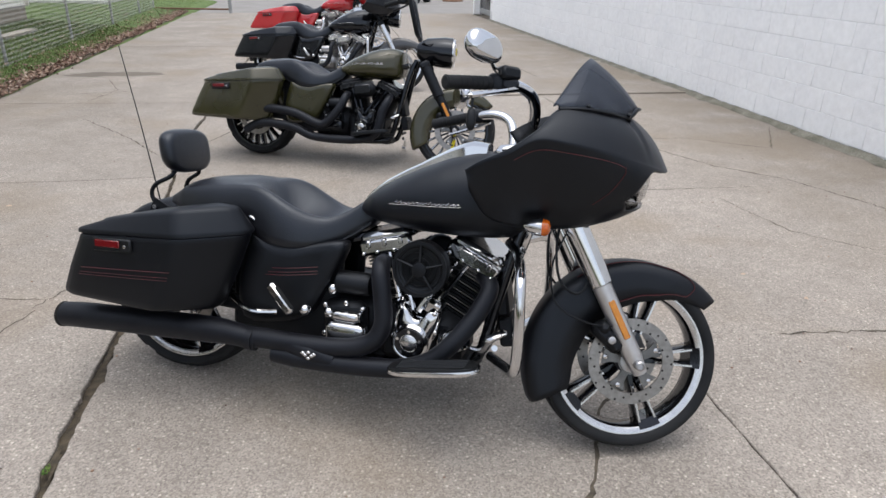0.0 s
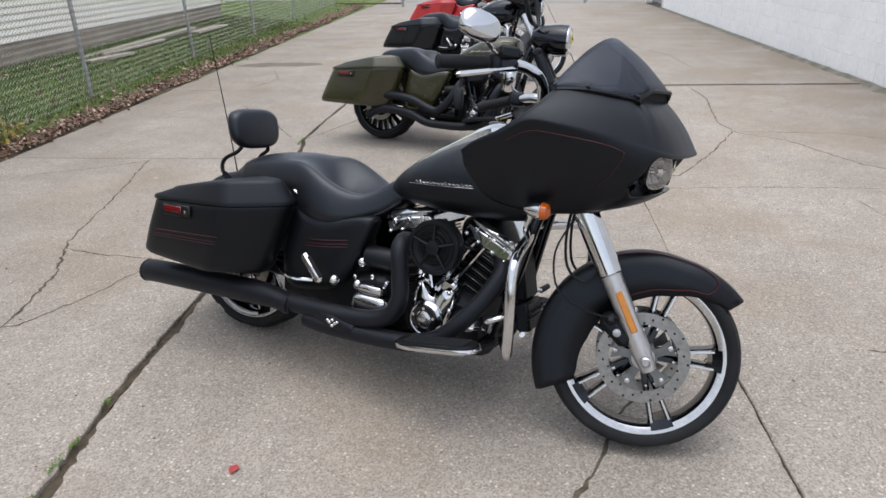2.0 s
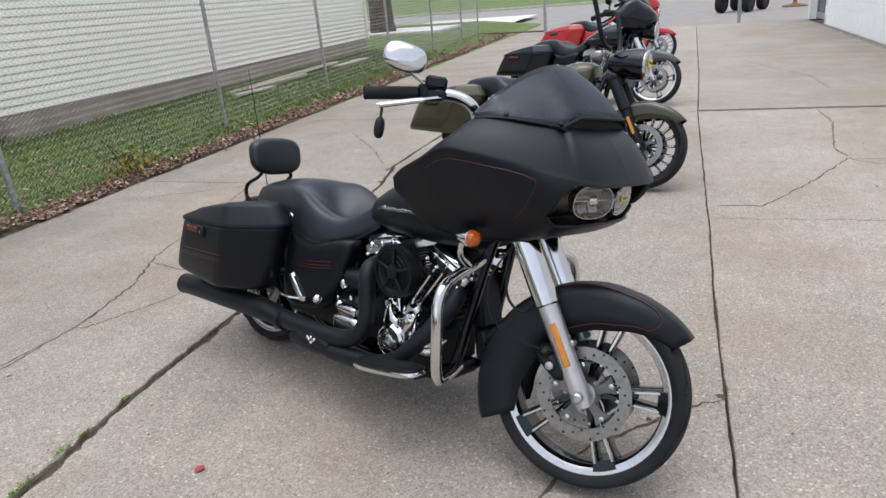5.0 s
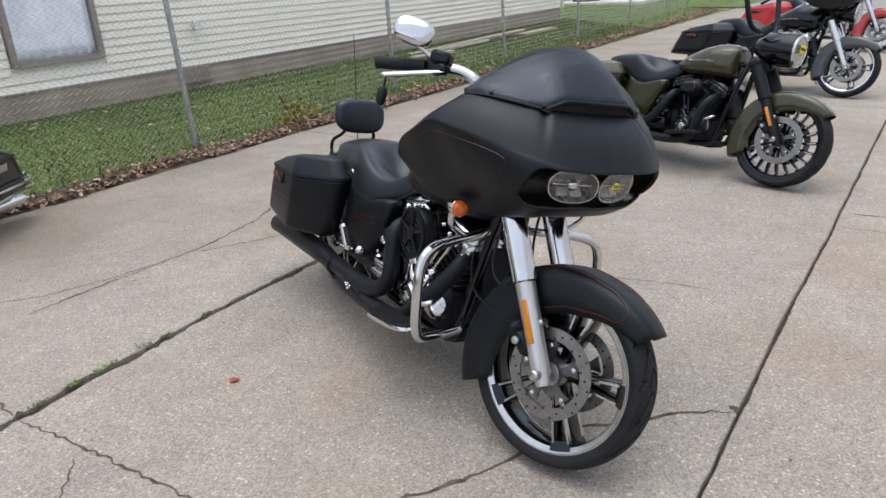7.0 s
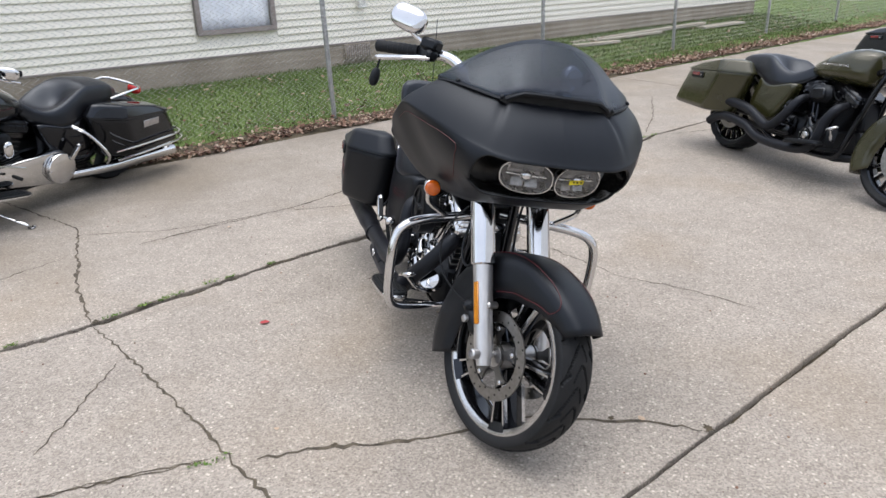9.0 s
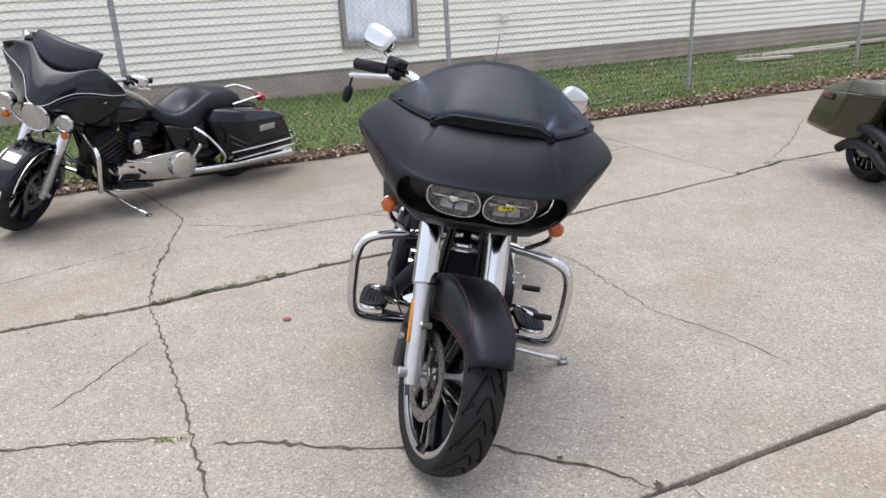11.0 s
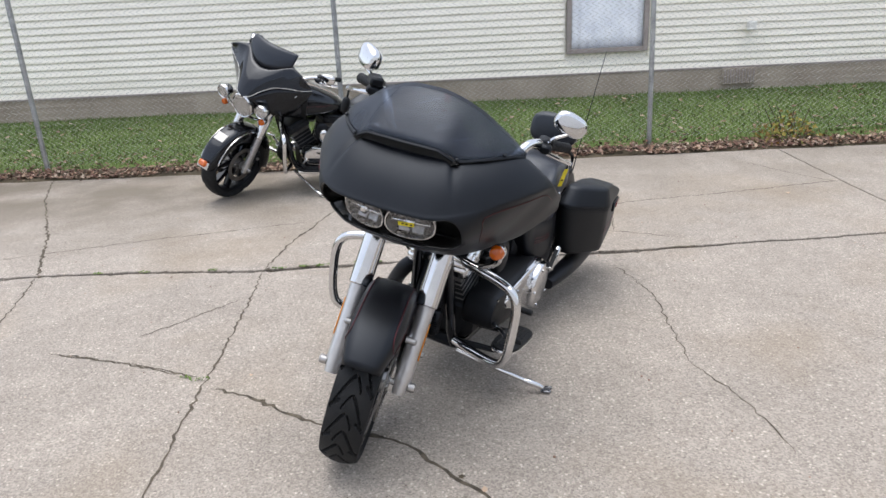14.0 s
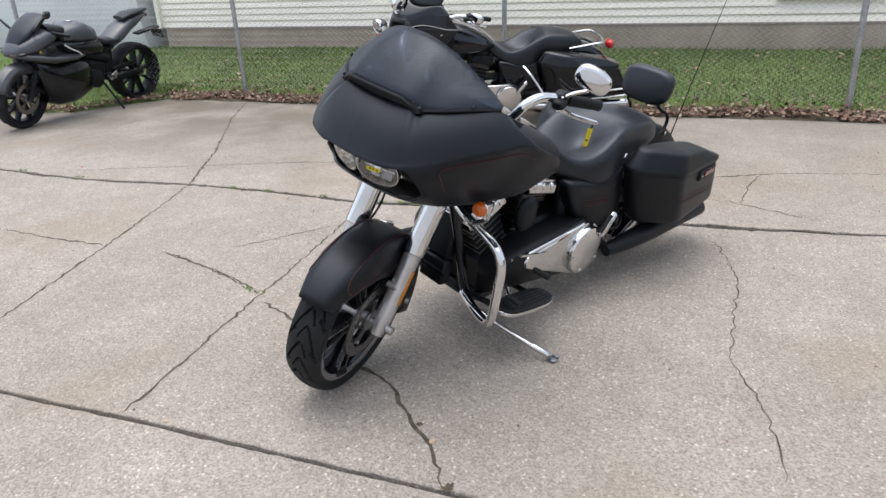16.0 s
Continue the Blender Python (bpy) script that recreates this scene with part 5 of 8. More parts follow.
def fender_front(root, paint, M0, stripes=None, c=(1.622, 0, 0.298), R=0.316, a0=38, a1=208, half=0.081):
    """Deep front mudguard that wraps the tyre."""
    c = Vector(c)
    skirt = [(a0, 0.012), (a0 + 12, 0.035), (75, 0.075), (100, 0.10), (130, 0.115), (170, 0.115), (200, 0.10), (a1, 0.085)]
    out = [(a0, 0.022), (a0 + 20, 0.010), (75, 0.0), (120, 0.002), (170, 0.014), (a1, 0.032)]
    rows = []
    n = 44
    for i in range(n + 1):
        a = a0 + (a1 - a0) * i / n
        ra = radians(a)
        d = Vector((math.cos(ra), 0, math.sin(ra)))
        Ro, sk = R + value(out, a), value(skirt, a)
        nar = value([(a0, 0.70), (a0 + 14, 0.9), (a0 + 30, 1.0), (a1, 1.0)], a)
        row = []
        for y, drop in ((-1.0, 1.0), (-1.0, 0.62), (-0.985, 0.36), (-0.93, 0.17), (-0.78, 0.06), (-0.5, 0.015), (0, 0), (0.5, 0.015), (0.78, 0.06), (0.93, 0.17), (0.985, 0.36), (1.0, 0.62), (1.0, 1.0)):
            dd = 0.075 * min(drop, 0.36) / 0.36 * 0.55 + max(0.0, drop - 0.36) / 0.64 * sk
            row.append(c + d * (Ro - dd) + Vector((0, y * half * nar, 0)))
        rows.append(row)
    f = part("front_fender", Geo().grid(rows), paint, root, "", M0, thick=0.004, sharp=60)
    if stripes:
        for s in (-1, 1):
            path = []
            for a, y, dd in [(q, 0.76, 0.0062) for q in np.linspace(128, a0 + 30, 14)] + [(a0 + 22, 0.82, 0.010), (a0 + 17, 0.92, 0.019), (a0 + 15, 0.99, 0.034)] + [(q, 1.006, 0.024 + value(skirt, q)) for q in np.linspace(a0 + 16, 112, 10)]:
                ra = radians(a)
                d = Vector((math.cos(ra), 0, math.sin(ra)))
                path.append(c + d * (R + value(out, a) - dd + 0.003) + Vector((0, s * y * half * value([(a0, .7), (a0 + 14, .9), (a0 + 30, 1), (a1, 1)], a) + s * 0.002, 0)))
            part("pinstripe", Geo().tube(path, 0.0016, 5, 2), stripes, f, "thin dark red pinstripe", M0)
    return f


def fork(root, M0, upper, lower, half=0.118, reflector=True, cover=0.036):
    """Both legs of the front fork, with calipers and axle."""
    ax = Vector((1.622, 0, 0.298))
    up = Vector((-math.sin(FORK), 0, math.cos(FORK)))
    for s in (-1, 1):
        o = Vector((0, s * half, 0))
        leg = part("fork_leg", Geo().tube([ax + o - up * 0.035, ax + o + up * 0.03, ax + o + up * 0.10, ax + o + up * 0.27], [0.022, 0.030, 0.029, 0.031], 16, 0), lower, root, "", M0)
        part("fork_cover", Geo().tube([ax + o + up * 0.27, ax + o + up * 0.275, ax + o + up * 0.47, ax + o + up * 0.53], [0.032, cover, cover, cover], 18, 0), upper, leg, "", M0)
        part("axle_cap", Geo().lathe([(0.016, 0.012 * s), (0.016, 0.034 * s), (0.011, 0.038 * s), (0.010, 0.030 * s)], ax + o + Vector((0, s * 0.012, 0)), "y", 12), M["cast"], leg, "", M0)
        part("fender_bolt", Geo().lathe([(0.012, -0.02 * s), (0.012, 0.012 * s), (0.007, 0.018 * s)], ax + o + up * 0.16 + Vector((0.028, -s * 0.01, 0)), "y", 10), M["cast"], leg, "", M0)
        if reflector:
            q = Matrix.Rotation(-FORK, 3, "Y")
            part("side_reflector", Geo().box((0.021, 0.007, 0.130), ax + o + up * 0.155 + Vector((0.002, s * 0.0285, 0)), q, 0.003), M["amber_strip"], leg, "orange reflector strip", M0)
        # caliper behind the leg
        g = Geo().box((0.052, 0.060, 0.115), ax + o + Vector((-0.095, -s * 0.006, 0.075)), Matrix.Rotation(radians(-50), 3, "Y"), 0.016)
        g.blob((0.024, 0.036, 0.024), ax + o + Vector((-0.115, -s * 0.0, 0.105)), 10, 6)
        cal = part("brake_caliper", g, M["satin_black"], root, "", M0)
        part("caliper_bolt", Geo().lathe([(0.012, 0.030 * s), (0.012, 0.040 * s), (0.006, 0.042 * s)], ax + o + Vector((-0.093, 0, 0.072)), "y", 10), M["cast"], cal, "", M0)
    g = Geo().tube([ax + Vector((0, -half, 0)), ax + Vector((0, half, 0))], 0.012, 10, 0)
    part("front_axle", g, M["cast"], root, "", M0)
    top = ax + up * 0.50
    g = Geo().box((0.075, 2 * half + 0.09, 0.05), top + up * 0.02, Matrix.Rotation(-FORK, 3, "Y"), 0.014)
    part("lower_triple_clamp", g, M["satin_black"], root, "", M0)


def tank(root, paint, emblem, console=True, emblem_label="silver script badge", small=1.0):
    prof = [(0.690, 0.050, 0.690, 0.708), (0.72, 0.098, 0.676, 0.742), (0.77, 0.142, 0.660, 0.782), (0.84, 0.172, 0.650, 0.822), (0.92, 0.190, 0.644, 0.862), (1.00, 0.197, 0.641, 0.895), (1.08, 0.193, 0.640, 0.918), (1.16, 0.175, 0.643, 0.925), (1.23, 0.140, 0.652, 0.912), (1.27, 0.10, 0.672, 0.885)]
    if small < 1:
        prof = [(0.69 + (x - 0.69) * small, w * small, zb, zb + (zt - zb) * (small - 0.04)) for x, w, zb, zt in prof]
    rows = []
    for x in np.linspace(0.690, prof[-1][0], 30):
        w, zb, zt = (value([(p[0], p[k]) for p in prof], x) for k in (1, 2, 3))
        row = []
        for j in range(28):
            a = 2 * math.pi * j / 28 - math.pi / 2
            y = w * math.copysign(abs(math.cos(a)) ** 0.72, math.cos(a))
            zc = zb + (zt - zb) * 0.40
            z = zc + (zt - zc if math.sin(a) > 0 else zc - zb) * math.copysign(abs(math.sin(a)) ** 0.88, math.sin(a))
            row.append(Vector((x, y, z)))
        rows.append(row)
    t = part("fuel_tank", Geo().loft(rows), paint, root, sharp=60)
    if console:
        rows = []
        for x in np.linspace(0.70, 1.12, 18):
            zt = value([(p[0], p[3]) for p in prof], x)
            hw = value([(0.70, 0.020), (0.80, 0.030), (0.92, 0.036), (1.0, 0.055), (1.06, 0.064), (1.12, 0.050)], x)
            h = value([(0.70, 0.014), (0.9, 0.020), (1.0, 0.034), (1.06, 0.042), (1.12, 0.026)], x)
            rows.append([Vector((x, y * hw, zt - 0.012 + k * (h + 0.012))) for y, k in ((-1, 0), (-0.95, 0.7), (-0.6, 0.95), (0, 1.0), (0.6, 0.95), (0.95, 0.7), (1, 0))])
        cns = part("tank_console", Geo().loft(rows), M["chrome"], t, "chrome strip and fuel door along the tank")
        part("fuel_door", Geo().blob((0.032, 0.024, 0.009), (1.055, 0, 0.949), 12, 6), M["recess"], cns)
    if emblem:
        for s in (-1, 1):
            g = Geo()
            rnd = random.Random(5)
            stroke, under = [], []
            for k in range(120):
                x = 0.858 + k * 0.00185 + 0.0022 * math.sin(k * 0.78)
                tall = 2.0 if k % 60 in (3, 4, 5, 6, 7, 8) else 1.0 + 0.7 * max(0.0, math.sin(k * 0.21))
                z = 0.745 + 0.000115 * k + 0.0046 * (math.sin(k * 0.78) * 0.5 + 0.5) * tall
                w, zb, zt = (value([(p[0], p[i]) for p in prof], x) for i in (1, 2, 3))
                zc = zb + (zt - zb) * 0.40
                sn = max(0.0, (z - zc) / (zt - zc)) ** (1 / 0.88)
                y = w * (1 - sn * sn) ** 0.36
                stroke.append(Vector((x, s * (y + 0.001), z)))
                under.append(Vector((x, s * (y + 0.001), 0.741 + 0.000115 * k)))
            g.tube(stroke, 0.0012, 4, 1)
            part("tank_badge", g, emblem, t, emblem_label)
            part("badge_underline", Geo().tube([under[0] + Vector((-0.022, 0, 0)), under[2], under[30], under[60], under[90], under[119] + Vector((0.006, 0, 0))], 0.0005, 5, 1), emblem, t)
    return t


def eased(table, x, d=0.044):
    """Look-up in (x, y) rows with the corners rounded off."""
    return sum(value(table, x + d * k / 4) for k in range(-4, 5)) / 9


def seat(root, rear=-0.03, king=False):
    """One-piece dual seat: dished rider's bucket with a horseshoe rim and raised pillion."""
    top = [(rear, 0.668), (rear + 0.03, 0.715), (0.09, 0.746), (0.20, 0.760), (0.27, 0.764), (0.315, 0.752), (0.355, 0.694), (0.40, 0.640), (0.47, 0.622), (0.56, 0.632), (0.64, 0.664), (0.70, 0.716), (0.745, 0.764), (0.785, 0.752)]
    edge = [(rear, 0.658), (rear + 0.03, 0.700), (0.09, 0.726), (0.20, 0.738), (0.29, 0.748), (0.36, 0.752), (0.42, 0.728), (0.50, 0.684), (0.58, 0.656), (0.64, 0.668), (0.70, 0.712), (0.745, 0.748), (0.785, 0.735)]
    low = [(rear, 0.650), (0.05, 0.640), (0.20, 0.628), (0.32, 0.608), (0.39, 0.572), (0.48, 0.558), (0.58, 0.566), (0.68, 0.606), (0.745, 0.660), (0.785, 0.705)]
    wid = [(rear, 0.080), (rear + 0.03, 0.120), (0.09, 0.150), (0.20, 0.166), (0.30, 0.176), (0.38, 0.194), (0.46, 0.204), (0.54, 0.190), (0.62, 0.148), (0.70, 0.100), (0.745, 0.072), (0.785, 0.040)]
    if king:
        top = [(a, b + (0.03 if a < 0.33 else 0)) for a, b in top]
        edge = [(a, b + (0.03 if a < 0.33 else 0)) for a, b in edge]

    def at(x, u):
        zt, ze, zl, w = (eased(q, x) for q in (top, edge, low, wid))
        a = abs(u)
        if a <= 0.62:
            k = a / 0.62
            z = zt + (ze - zt) * (k * k * (3 - 2 * k) if ze > zt else k ** 2.4)
            return Vector((x, math.copysign(w * 0.80 * k, u), z))
        k = (a - 0.62) / 0.38 * math.pi / 2
        return Vector((x, math.copysign(w * (0.80 + 0.20 * math.sin(k)), u), ze + (zl - ze) * (1 - math.cos(k)) ** 0.9))
    rows = []
    for x in np.linspace(rear, 0.785, 80):
        row = [at(x, u) for u in np.linspace(-1, 1, 37)]
        w, zl = eased(wid, x), eased(low, x)
        rows.append(row + [Vector((x, w * 0.88, zl - 0.014)), Vector((x, -w * 0.88, zl - 0.014))])
    s = part("seat", Geo().loft(rows), M["leather"], root, sharp=80)
    # low rim of the seat pan
    part("seat_skirt", Geo().tube([Vector((x, -eased(wid, x) * 0.93, eased(low, x) - 0.008)) for x in np.linspace(0.02, 0.74, 14)], 0.007, 6, 1), M["plastic"], s)
    return s


def saddlebag(root, s, paint, mat_stripe, drop=0.0, stretch=0.0, latch=True, rails=False, cut=0.0):
    """Hard luggage case on one side: slanted body, domed lid, latch with a reflector."""
    def pt(k, y, z, inset=0.0):
        """k: 0 rear to 1 front; y: 0 inner to 1 outer; z: 0 bottom to 1 the lid's seam."""
        zb = 0.322 - drop - 0.02 * stretch
        zt = 0.553 + 0.048 * k - 0.01 * stretch
        zz = zb + (zt - zb) * z
        xr = -0.314 + 0.094 * z - 0.27 * stretch * (1 - 0.35 * z)
        xf = 0.266 + 0.108 * z - cut
        x = xr + inset + (xf - xr - 2 * inset) * k
        yo = 0.352 + 0.042 * min(1.0, k * 1.4) - 0.012 * (1 - z)
        yi = 0.185
        return Vector((x, s * (yi + inset * 0.5 + (yo - yi - inset) * y), zz))

    def outline(z, inset=0.0):
        row = []
        r = 0.16
        for k, y in ((0, r), (0, 1 - r * 1.2), (0.02, 1 - r * 0.45), (0.07, 0.985), (0.14, 1.0), (0.40, 1.0), (0.66, 1.0), (0.715, 0.985), (0.755, 0.93), (0.87, 0.70), (0.965, 0.47), (1, 0.34), (1, r), (0.98, 0.04), (0.93, 0), (0.5, 0), (0.06, 0), (0.015, 0.04)):
            row.append(pt(k, y, z, inset))
        return row
    rows = []
    for z, ins in ((0.0, 0.035), (0.012, 0.018), (0.05, 0.006), (0.12, 0.0), (0.5, -0.003), (0.90, 0.0), (0.97, 0.0), (0.985, 0.004)):
        rows.append(outline(z, ins))
    bag = part("saddlebag", Geo().loft(rows), paint, root, sharp=50)
    # lid
    rows = []
    for dz, ins in ((0.003, 0.002), (0.004, -0.006), (0.014, -0.007), (0.020, -0.003), (0.068, 0.036), (0.076, 0.044), (0.080, 0.056), (0.084, 0.10)):
        base = outline(0.985, ins)
        row = []
        for p in base:
            k = min(1.0, max(0.0, (p.x + 0.21 + 0.18 * stretch) / (0.66 + 0.18 * stretch)))
            up = dz * (0.72 + 0.42 * min(1.0, k * 1.6)) if dz > 0.02 else dz
            ahead = 0.050 * max(0.0, 1 - 2.4 * k) if dz > 0.05 else 0.0
            row.append(Vector((p.x + ahead, p.y, p.z + up)))
        rows.append(row)
    lid = part("lid", Geo().loft(rows), paint, bag, sharp=42)
    if latch:
        a, b = pt(0.20, 1.0, 0.86), pt(0.40, 1.0, 0.86)
        mid = (a + b) / 2
        turn = Matrix.Rotation(math.atan2((b - a).y, (b - a).x), 3, "Z") @ Matrix.Rotation(-0.06, 3, "Y")
        lt = part("latch", Geo().box((0.165, 0.014, 0.046), mid + Vector((0.0, s * 0.005, 0)), turn, 0.005), M["plastic"], bag, "black latch plate")
        part("reflector", Geo().box((0.105, 0.006, 0.024), mid + Vector((-0.014, s * 0.0125, 0.004)), turn, 0.002), M["red_lens"], lt, "dark red reflector")
        part("lock", Geo().lathe([(0.008, 0), (0.008, 0.006), (0.004, 0.008)], mid + Vector((0.058, s * 0.011, 0.002)), Vector((0, s, 0)), 10), M["chrome"], lt)
    if mat_stripe:
        for z, r in ((0.47, 0.0016), (0.40, 0.0011), (0.36, 0.0011)):
            path = [pt(k, 1.0, z + 0.12 * k, -0.003) + Vector((0, s * 0.0008, 0)) for k in np.linspace(0.12, 0.74, 10)]
            part("pinstripe", Geo().tube(path, r, 5, 1), mat_stripe, bag, "thin dark red pinstripe")
    if rails:
        for z in (0.30, 0.08):
            path = [pt(0.98, 1.0, z, -0.02), pt(0.6, 1.0, z, -0.025), pt(0.1, 1.0, z, -0.028), pt(-0.04, 0.7, z, -0.02), pt(-0.04, 0.1, z, -0.02)]
            path = [p + Vector((0, s * 0.018, 0)) for p in path]
            part("bag_rail", Geo().tube(path, 0.008, 8, 4), M["chrome"], bag, "chrome guard rail")
        part("front_guard", Geo().tube([Vector((0.50, s * 0.24, 0.57)), Vector((0.45, s * 0.33, 0.52)), Vector((0.36, s * 0.40, 0.38)), Vector((0.34, s * 0.36, 0.30))], 0.010, 8, 4), M["chrome"], bag)
        part("side_badge", Geo().box((0.16, 0.006, 0.05), pt(0.35, 1.0, 0.80) + Vector((0, s * 0.004, 0)), Matrix.Rotation(0.06 * s, 3, "Z"), 0.003), M["cast"], bag, "pale metal name plate with worn lettering")
    return bag


def vtwin(root, finish, accent, cover, air="round", primary=None):
    """The engine with gearbox, primary drive and air cleaner."""
    fin = M["fin_edge"] if cover == M["chrome"] else finish
    eng = part("crankcase", Geo().box((0.30, 0.26, 0.20), (0.945, 0, 0.285), (0, 0, 0), 0.04).box((0.32, 0.24, 0.22), (0.66, 0, 0.31), (0, 0, 0), 0.05).box((0.62, 0.18, 0.05), (0.82, 0, 0.19), None, 0.02), finish, root)
    for s, base, lean in ((-1, (0.872, 0.372), -15.0), (1, (1.016, 0.372), 26.0)):
        a = radians(lean)
        d = Vector((math.sin(a), 0, math.cos(a)))
        q = Matrix.Rotation(a, 3, "Y")
        o = Vector((base[0], 0, base[1]))
        cyl = part("cylinder", Geo().lathe([(0.058, 0.0), (0.058, 0.165)], o, d, 18), finish, root, "finned engine cylinder")
        for k in range(15):
            hw = 0.140 if k < 10 else 0.150
            part("cooling_fin", Geo().box((hw, 0.178, 0.0042), o + d * (0.012 + k * 0.0102), q, 0.0012), finish if k % 3 else fin, cyl)
        head = part("cylinder_head", Geo().box((0.135, 0.165, 0.05), o + d * 0.185, q, 0.01), finish, cyl)
        for k in range(4):
            part("cooling_fin", Geo().box((0.160, 0.190, 0.0050), o + d * (0.166 + k * 0.0110), q, 0.0012), fin, cyl)
        rk = part("rocker_cover", Geo().box((0.192, 0.250, 0.056), o + d * 0.226, q, 0.012), accent, cyl)
        part("rocker_top", Geo().box((0.176, 0.238, 0.036), o + d * 0.258, q, 0.014), accent, rk)
        for x in (-0.058, 0.0, 0.058):
            part("rocker_flute", Geo().box((0.022, 0.256, 0.030), o + d * 0.236 + q @ Vector((x, 0, 0)), q, 0.006), accent, rk)
        for x in (-0.080, -0.030, 0.030, 0.080):
            part("rocker_bolt", Geo().lathe([(0.007, 0.0), (0.007, 0.006), (0.004, 0.009)], o + d * 0.208 + q @ Vector((x, -0.124, 0.0)), Vector((0, -1, 0)), 8), accent, rk)
        for off in (-0.022, 0.022):
            p0 = Vector((0.935 + 0.028 * s + off * 0.8, -0.128, 0.385))
            p1 = o + d * 0.215 + Vector((off - 0.028 * s, -0.108, 0))
            g = Geo().tube([p0, p0.lerp(p1, 0.25), p0.lerp(p1, 0.26), p1], [0.013, 0.013, 0.0085, 0.0085], 8, 0)
            part("pushrod_tube", g, accent, cyl)
        part("spark_plug_lead", Geo().tube([o + d * 0.19 + Vector((-0.03 * s, -0.10, 0)), o + d * 0.20 + Vector((-0.07 * s, -0.13, 0.0)), Vector((0.935, -0.09, 0.62))], 0.005, 6, 4), M["plastic"], cyl)
    if cover == M["chrome"]:
        ax_f = Vector((0.80, -0.45, 0.40)).normalized()
        fl = part("oil_filter", Geo().lathe([(0.030, -0.05), (0.040, -0.035), (0.041, 0.030), (0.036, 0.044), (0.014, 0.048)], (1.075, -0.145, 0.305), ax_f, 26), cover, root, "chrome oil filter")
        part("filter_band", Geo().lathe([(0.0415, -0.030), (0.043, -0.026), (0.0415, -0.022)], (1.075, -0.145, 0.305), ax_f, 26), M["satin_black"], fl)
    # cam cover on the right
    out = [(0.872, 0.372), (0.888, 0.408), (0.912, 0.412), (0.940, 0.376), (0.975, 0.376), (0.998, 0.408), (1.026, 0.400), (1.030, 0.362), (1.012, 0.300), (0.992, 0.245), (0.940, 0.222), (0.888, 0.240), (0.868, 0.295)]
    ring_c = [v for v in smooth([(x, 0, z) for x, z in out + out[:1]], 3)[:-1]]
    mid_c = Vector((0.942, 0, 0.31))
    rows = []
    for y, k in ((-0.120, 1.0), (-0.150, 1.0), (-0.162, 0.96), (-0.170, 0.86), (-0.176, 0.66)):
        rows.append([Vector((mid_c.x + (v.x - mid_c.x) * k, y, mid_c.z + (v.z - mid_c.z) * k)) for v in ring_c])
    cam_c = part("cam_cover", Geo().loft(rows), cover, root, sharp=50)
    for x, z in ((0.898, 0.398), (1.012, 0.392), (0.876, 0.30), (1.018, 0.33), (0.90, 0.243), (0.985, 0.250)):
        part("cover_bolt", Geo().lathe([(0.008, 0), (0.008, 0.012), (0.004, 0.015)], (x, -0.158, z), Vector((0, -1, 0)), 8), cover, cam_c)
    g = Geo().lathe([(0.062, 0.0), (0.062, 0.018), (0.054, 0.026), (0.050, 0.024)], (0.938, -0.168, 0.290), Vector((0, -1, 0)), 28)
    tc = part("timer_cover", g, cover, cam_c)
    part("timer_ring", Geo().lathe([(0.048, 0.0), (0.048, 0.006), (0.031, 0.006), (0.031, 0.0)], (0.938, -0.192, 0.290), Vector((0, -1, 0)), 28, closed=True), M["gloss_black"], tc)
    part("timer_disc", Geo().lathe([(0.028, 0), (0.028, 0.005), (0.024, 0.008)], (0.938, -0.192, 0.290), Vector((0, -1, 0)), 20), M["polished"], tc)
    for k in range(5):
        a = 2 * math.pi * k / 5 + 0.3
        part("cover_screw", Geo().lathe([(0.0055, 0), (0.0055, 0.004)], (0.938 + 0.040 * math.cos(a), -0.198, 0.290 + 0.040 * math.sin(a)), Vector((0, -1, 0)), 8), M["chrome"], tc)
    for x in (0.892, 1.000):
        part("lifter_block", Geo().box((0.060, 0.07, 0.050), (x, -0.118, 0.405), (0, -20 if x < 0.94 else 20, 0), 0.01), cover, root)
    # gearbox side and oil filler
    g = Geo().box((0.16, 0.05, 0.12), (0.690, -0.135, 0.330), (0, -4, 0), 0.03)
    gb = part("gearbox_cover", g, finish, root)
    g = Geo().blob((0.074, 0.036, 0.038), (0.715, -0.176, 0.288), 18, 9, 0.42)
    g.blob((0.054, 0.032, 0.018), (0.712, -0.172, 0.345), 16, 8, 0.42)
    part("gearbox_cap", g, cover, gb)
    for x, z in ((0.625, 0.37), (0.76, 0.37), (0.625, 0.27), (0.70, 0.385)):
        part("gearbox_bolt", Geo().lathe([(0.009, 0), (0.009, 0.010), (0.005, 0.013)], (x, -0.158, z), Vector((0, -1, 0)), 8), accent, gb)
    part("oil_filler", Geo().blob((0.020, 0.020, 0.022), (0.645, -0.150, 0.425), 12, 8), cover, gb)
    part("gearbox_vent", Geo().blob((0.020, 0.02, 0.020), (0.640, -0.165, 0.345), 10, 7), cover, gb)
    part("starter", Geo().lathe([(0.040, 0.0), (0.040, 0.10), (0.034, 0.115)], (0.66, -0.13, 0.45), Vector((1, 0, 0)), 16), finish, gb)
    # primary drive on the left
    def prim(y, shrink):
        pts = []
        for j in range(40):
            a = 2 * math.pi * j / 40
            big, small = Vector((0.625, y, 0.302)), Vector((1.040, y, 0.345))
            ca, sa = math.cos(a), math.sin(a)
            if ca > 0.15:
                pts.append(small + Vector((0.075 * ca, 0, 0.072 * sa)) * shrink)
            else:
                pts.append(big + Vector((0.135 * ca, 0, 0.118 * sa)) * shrink)
        return pts
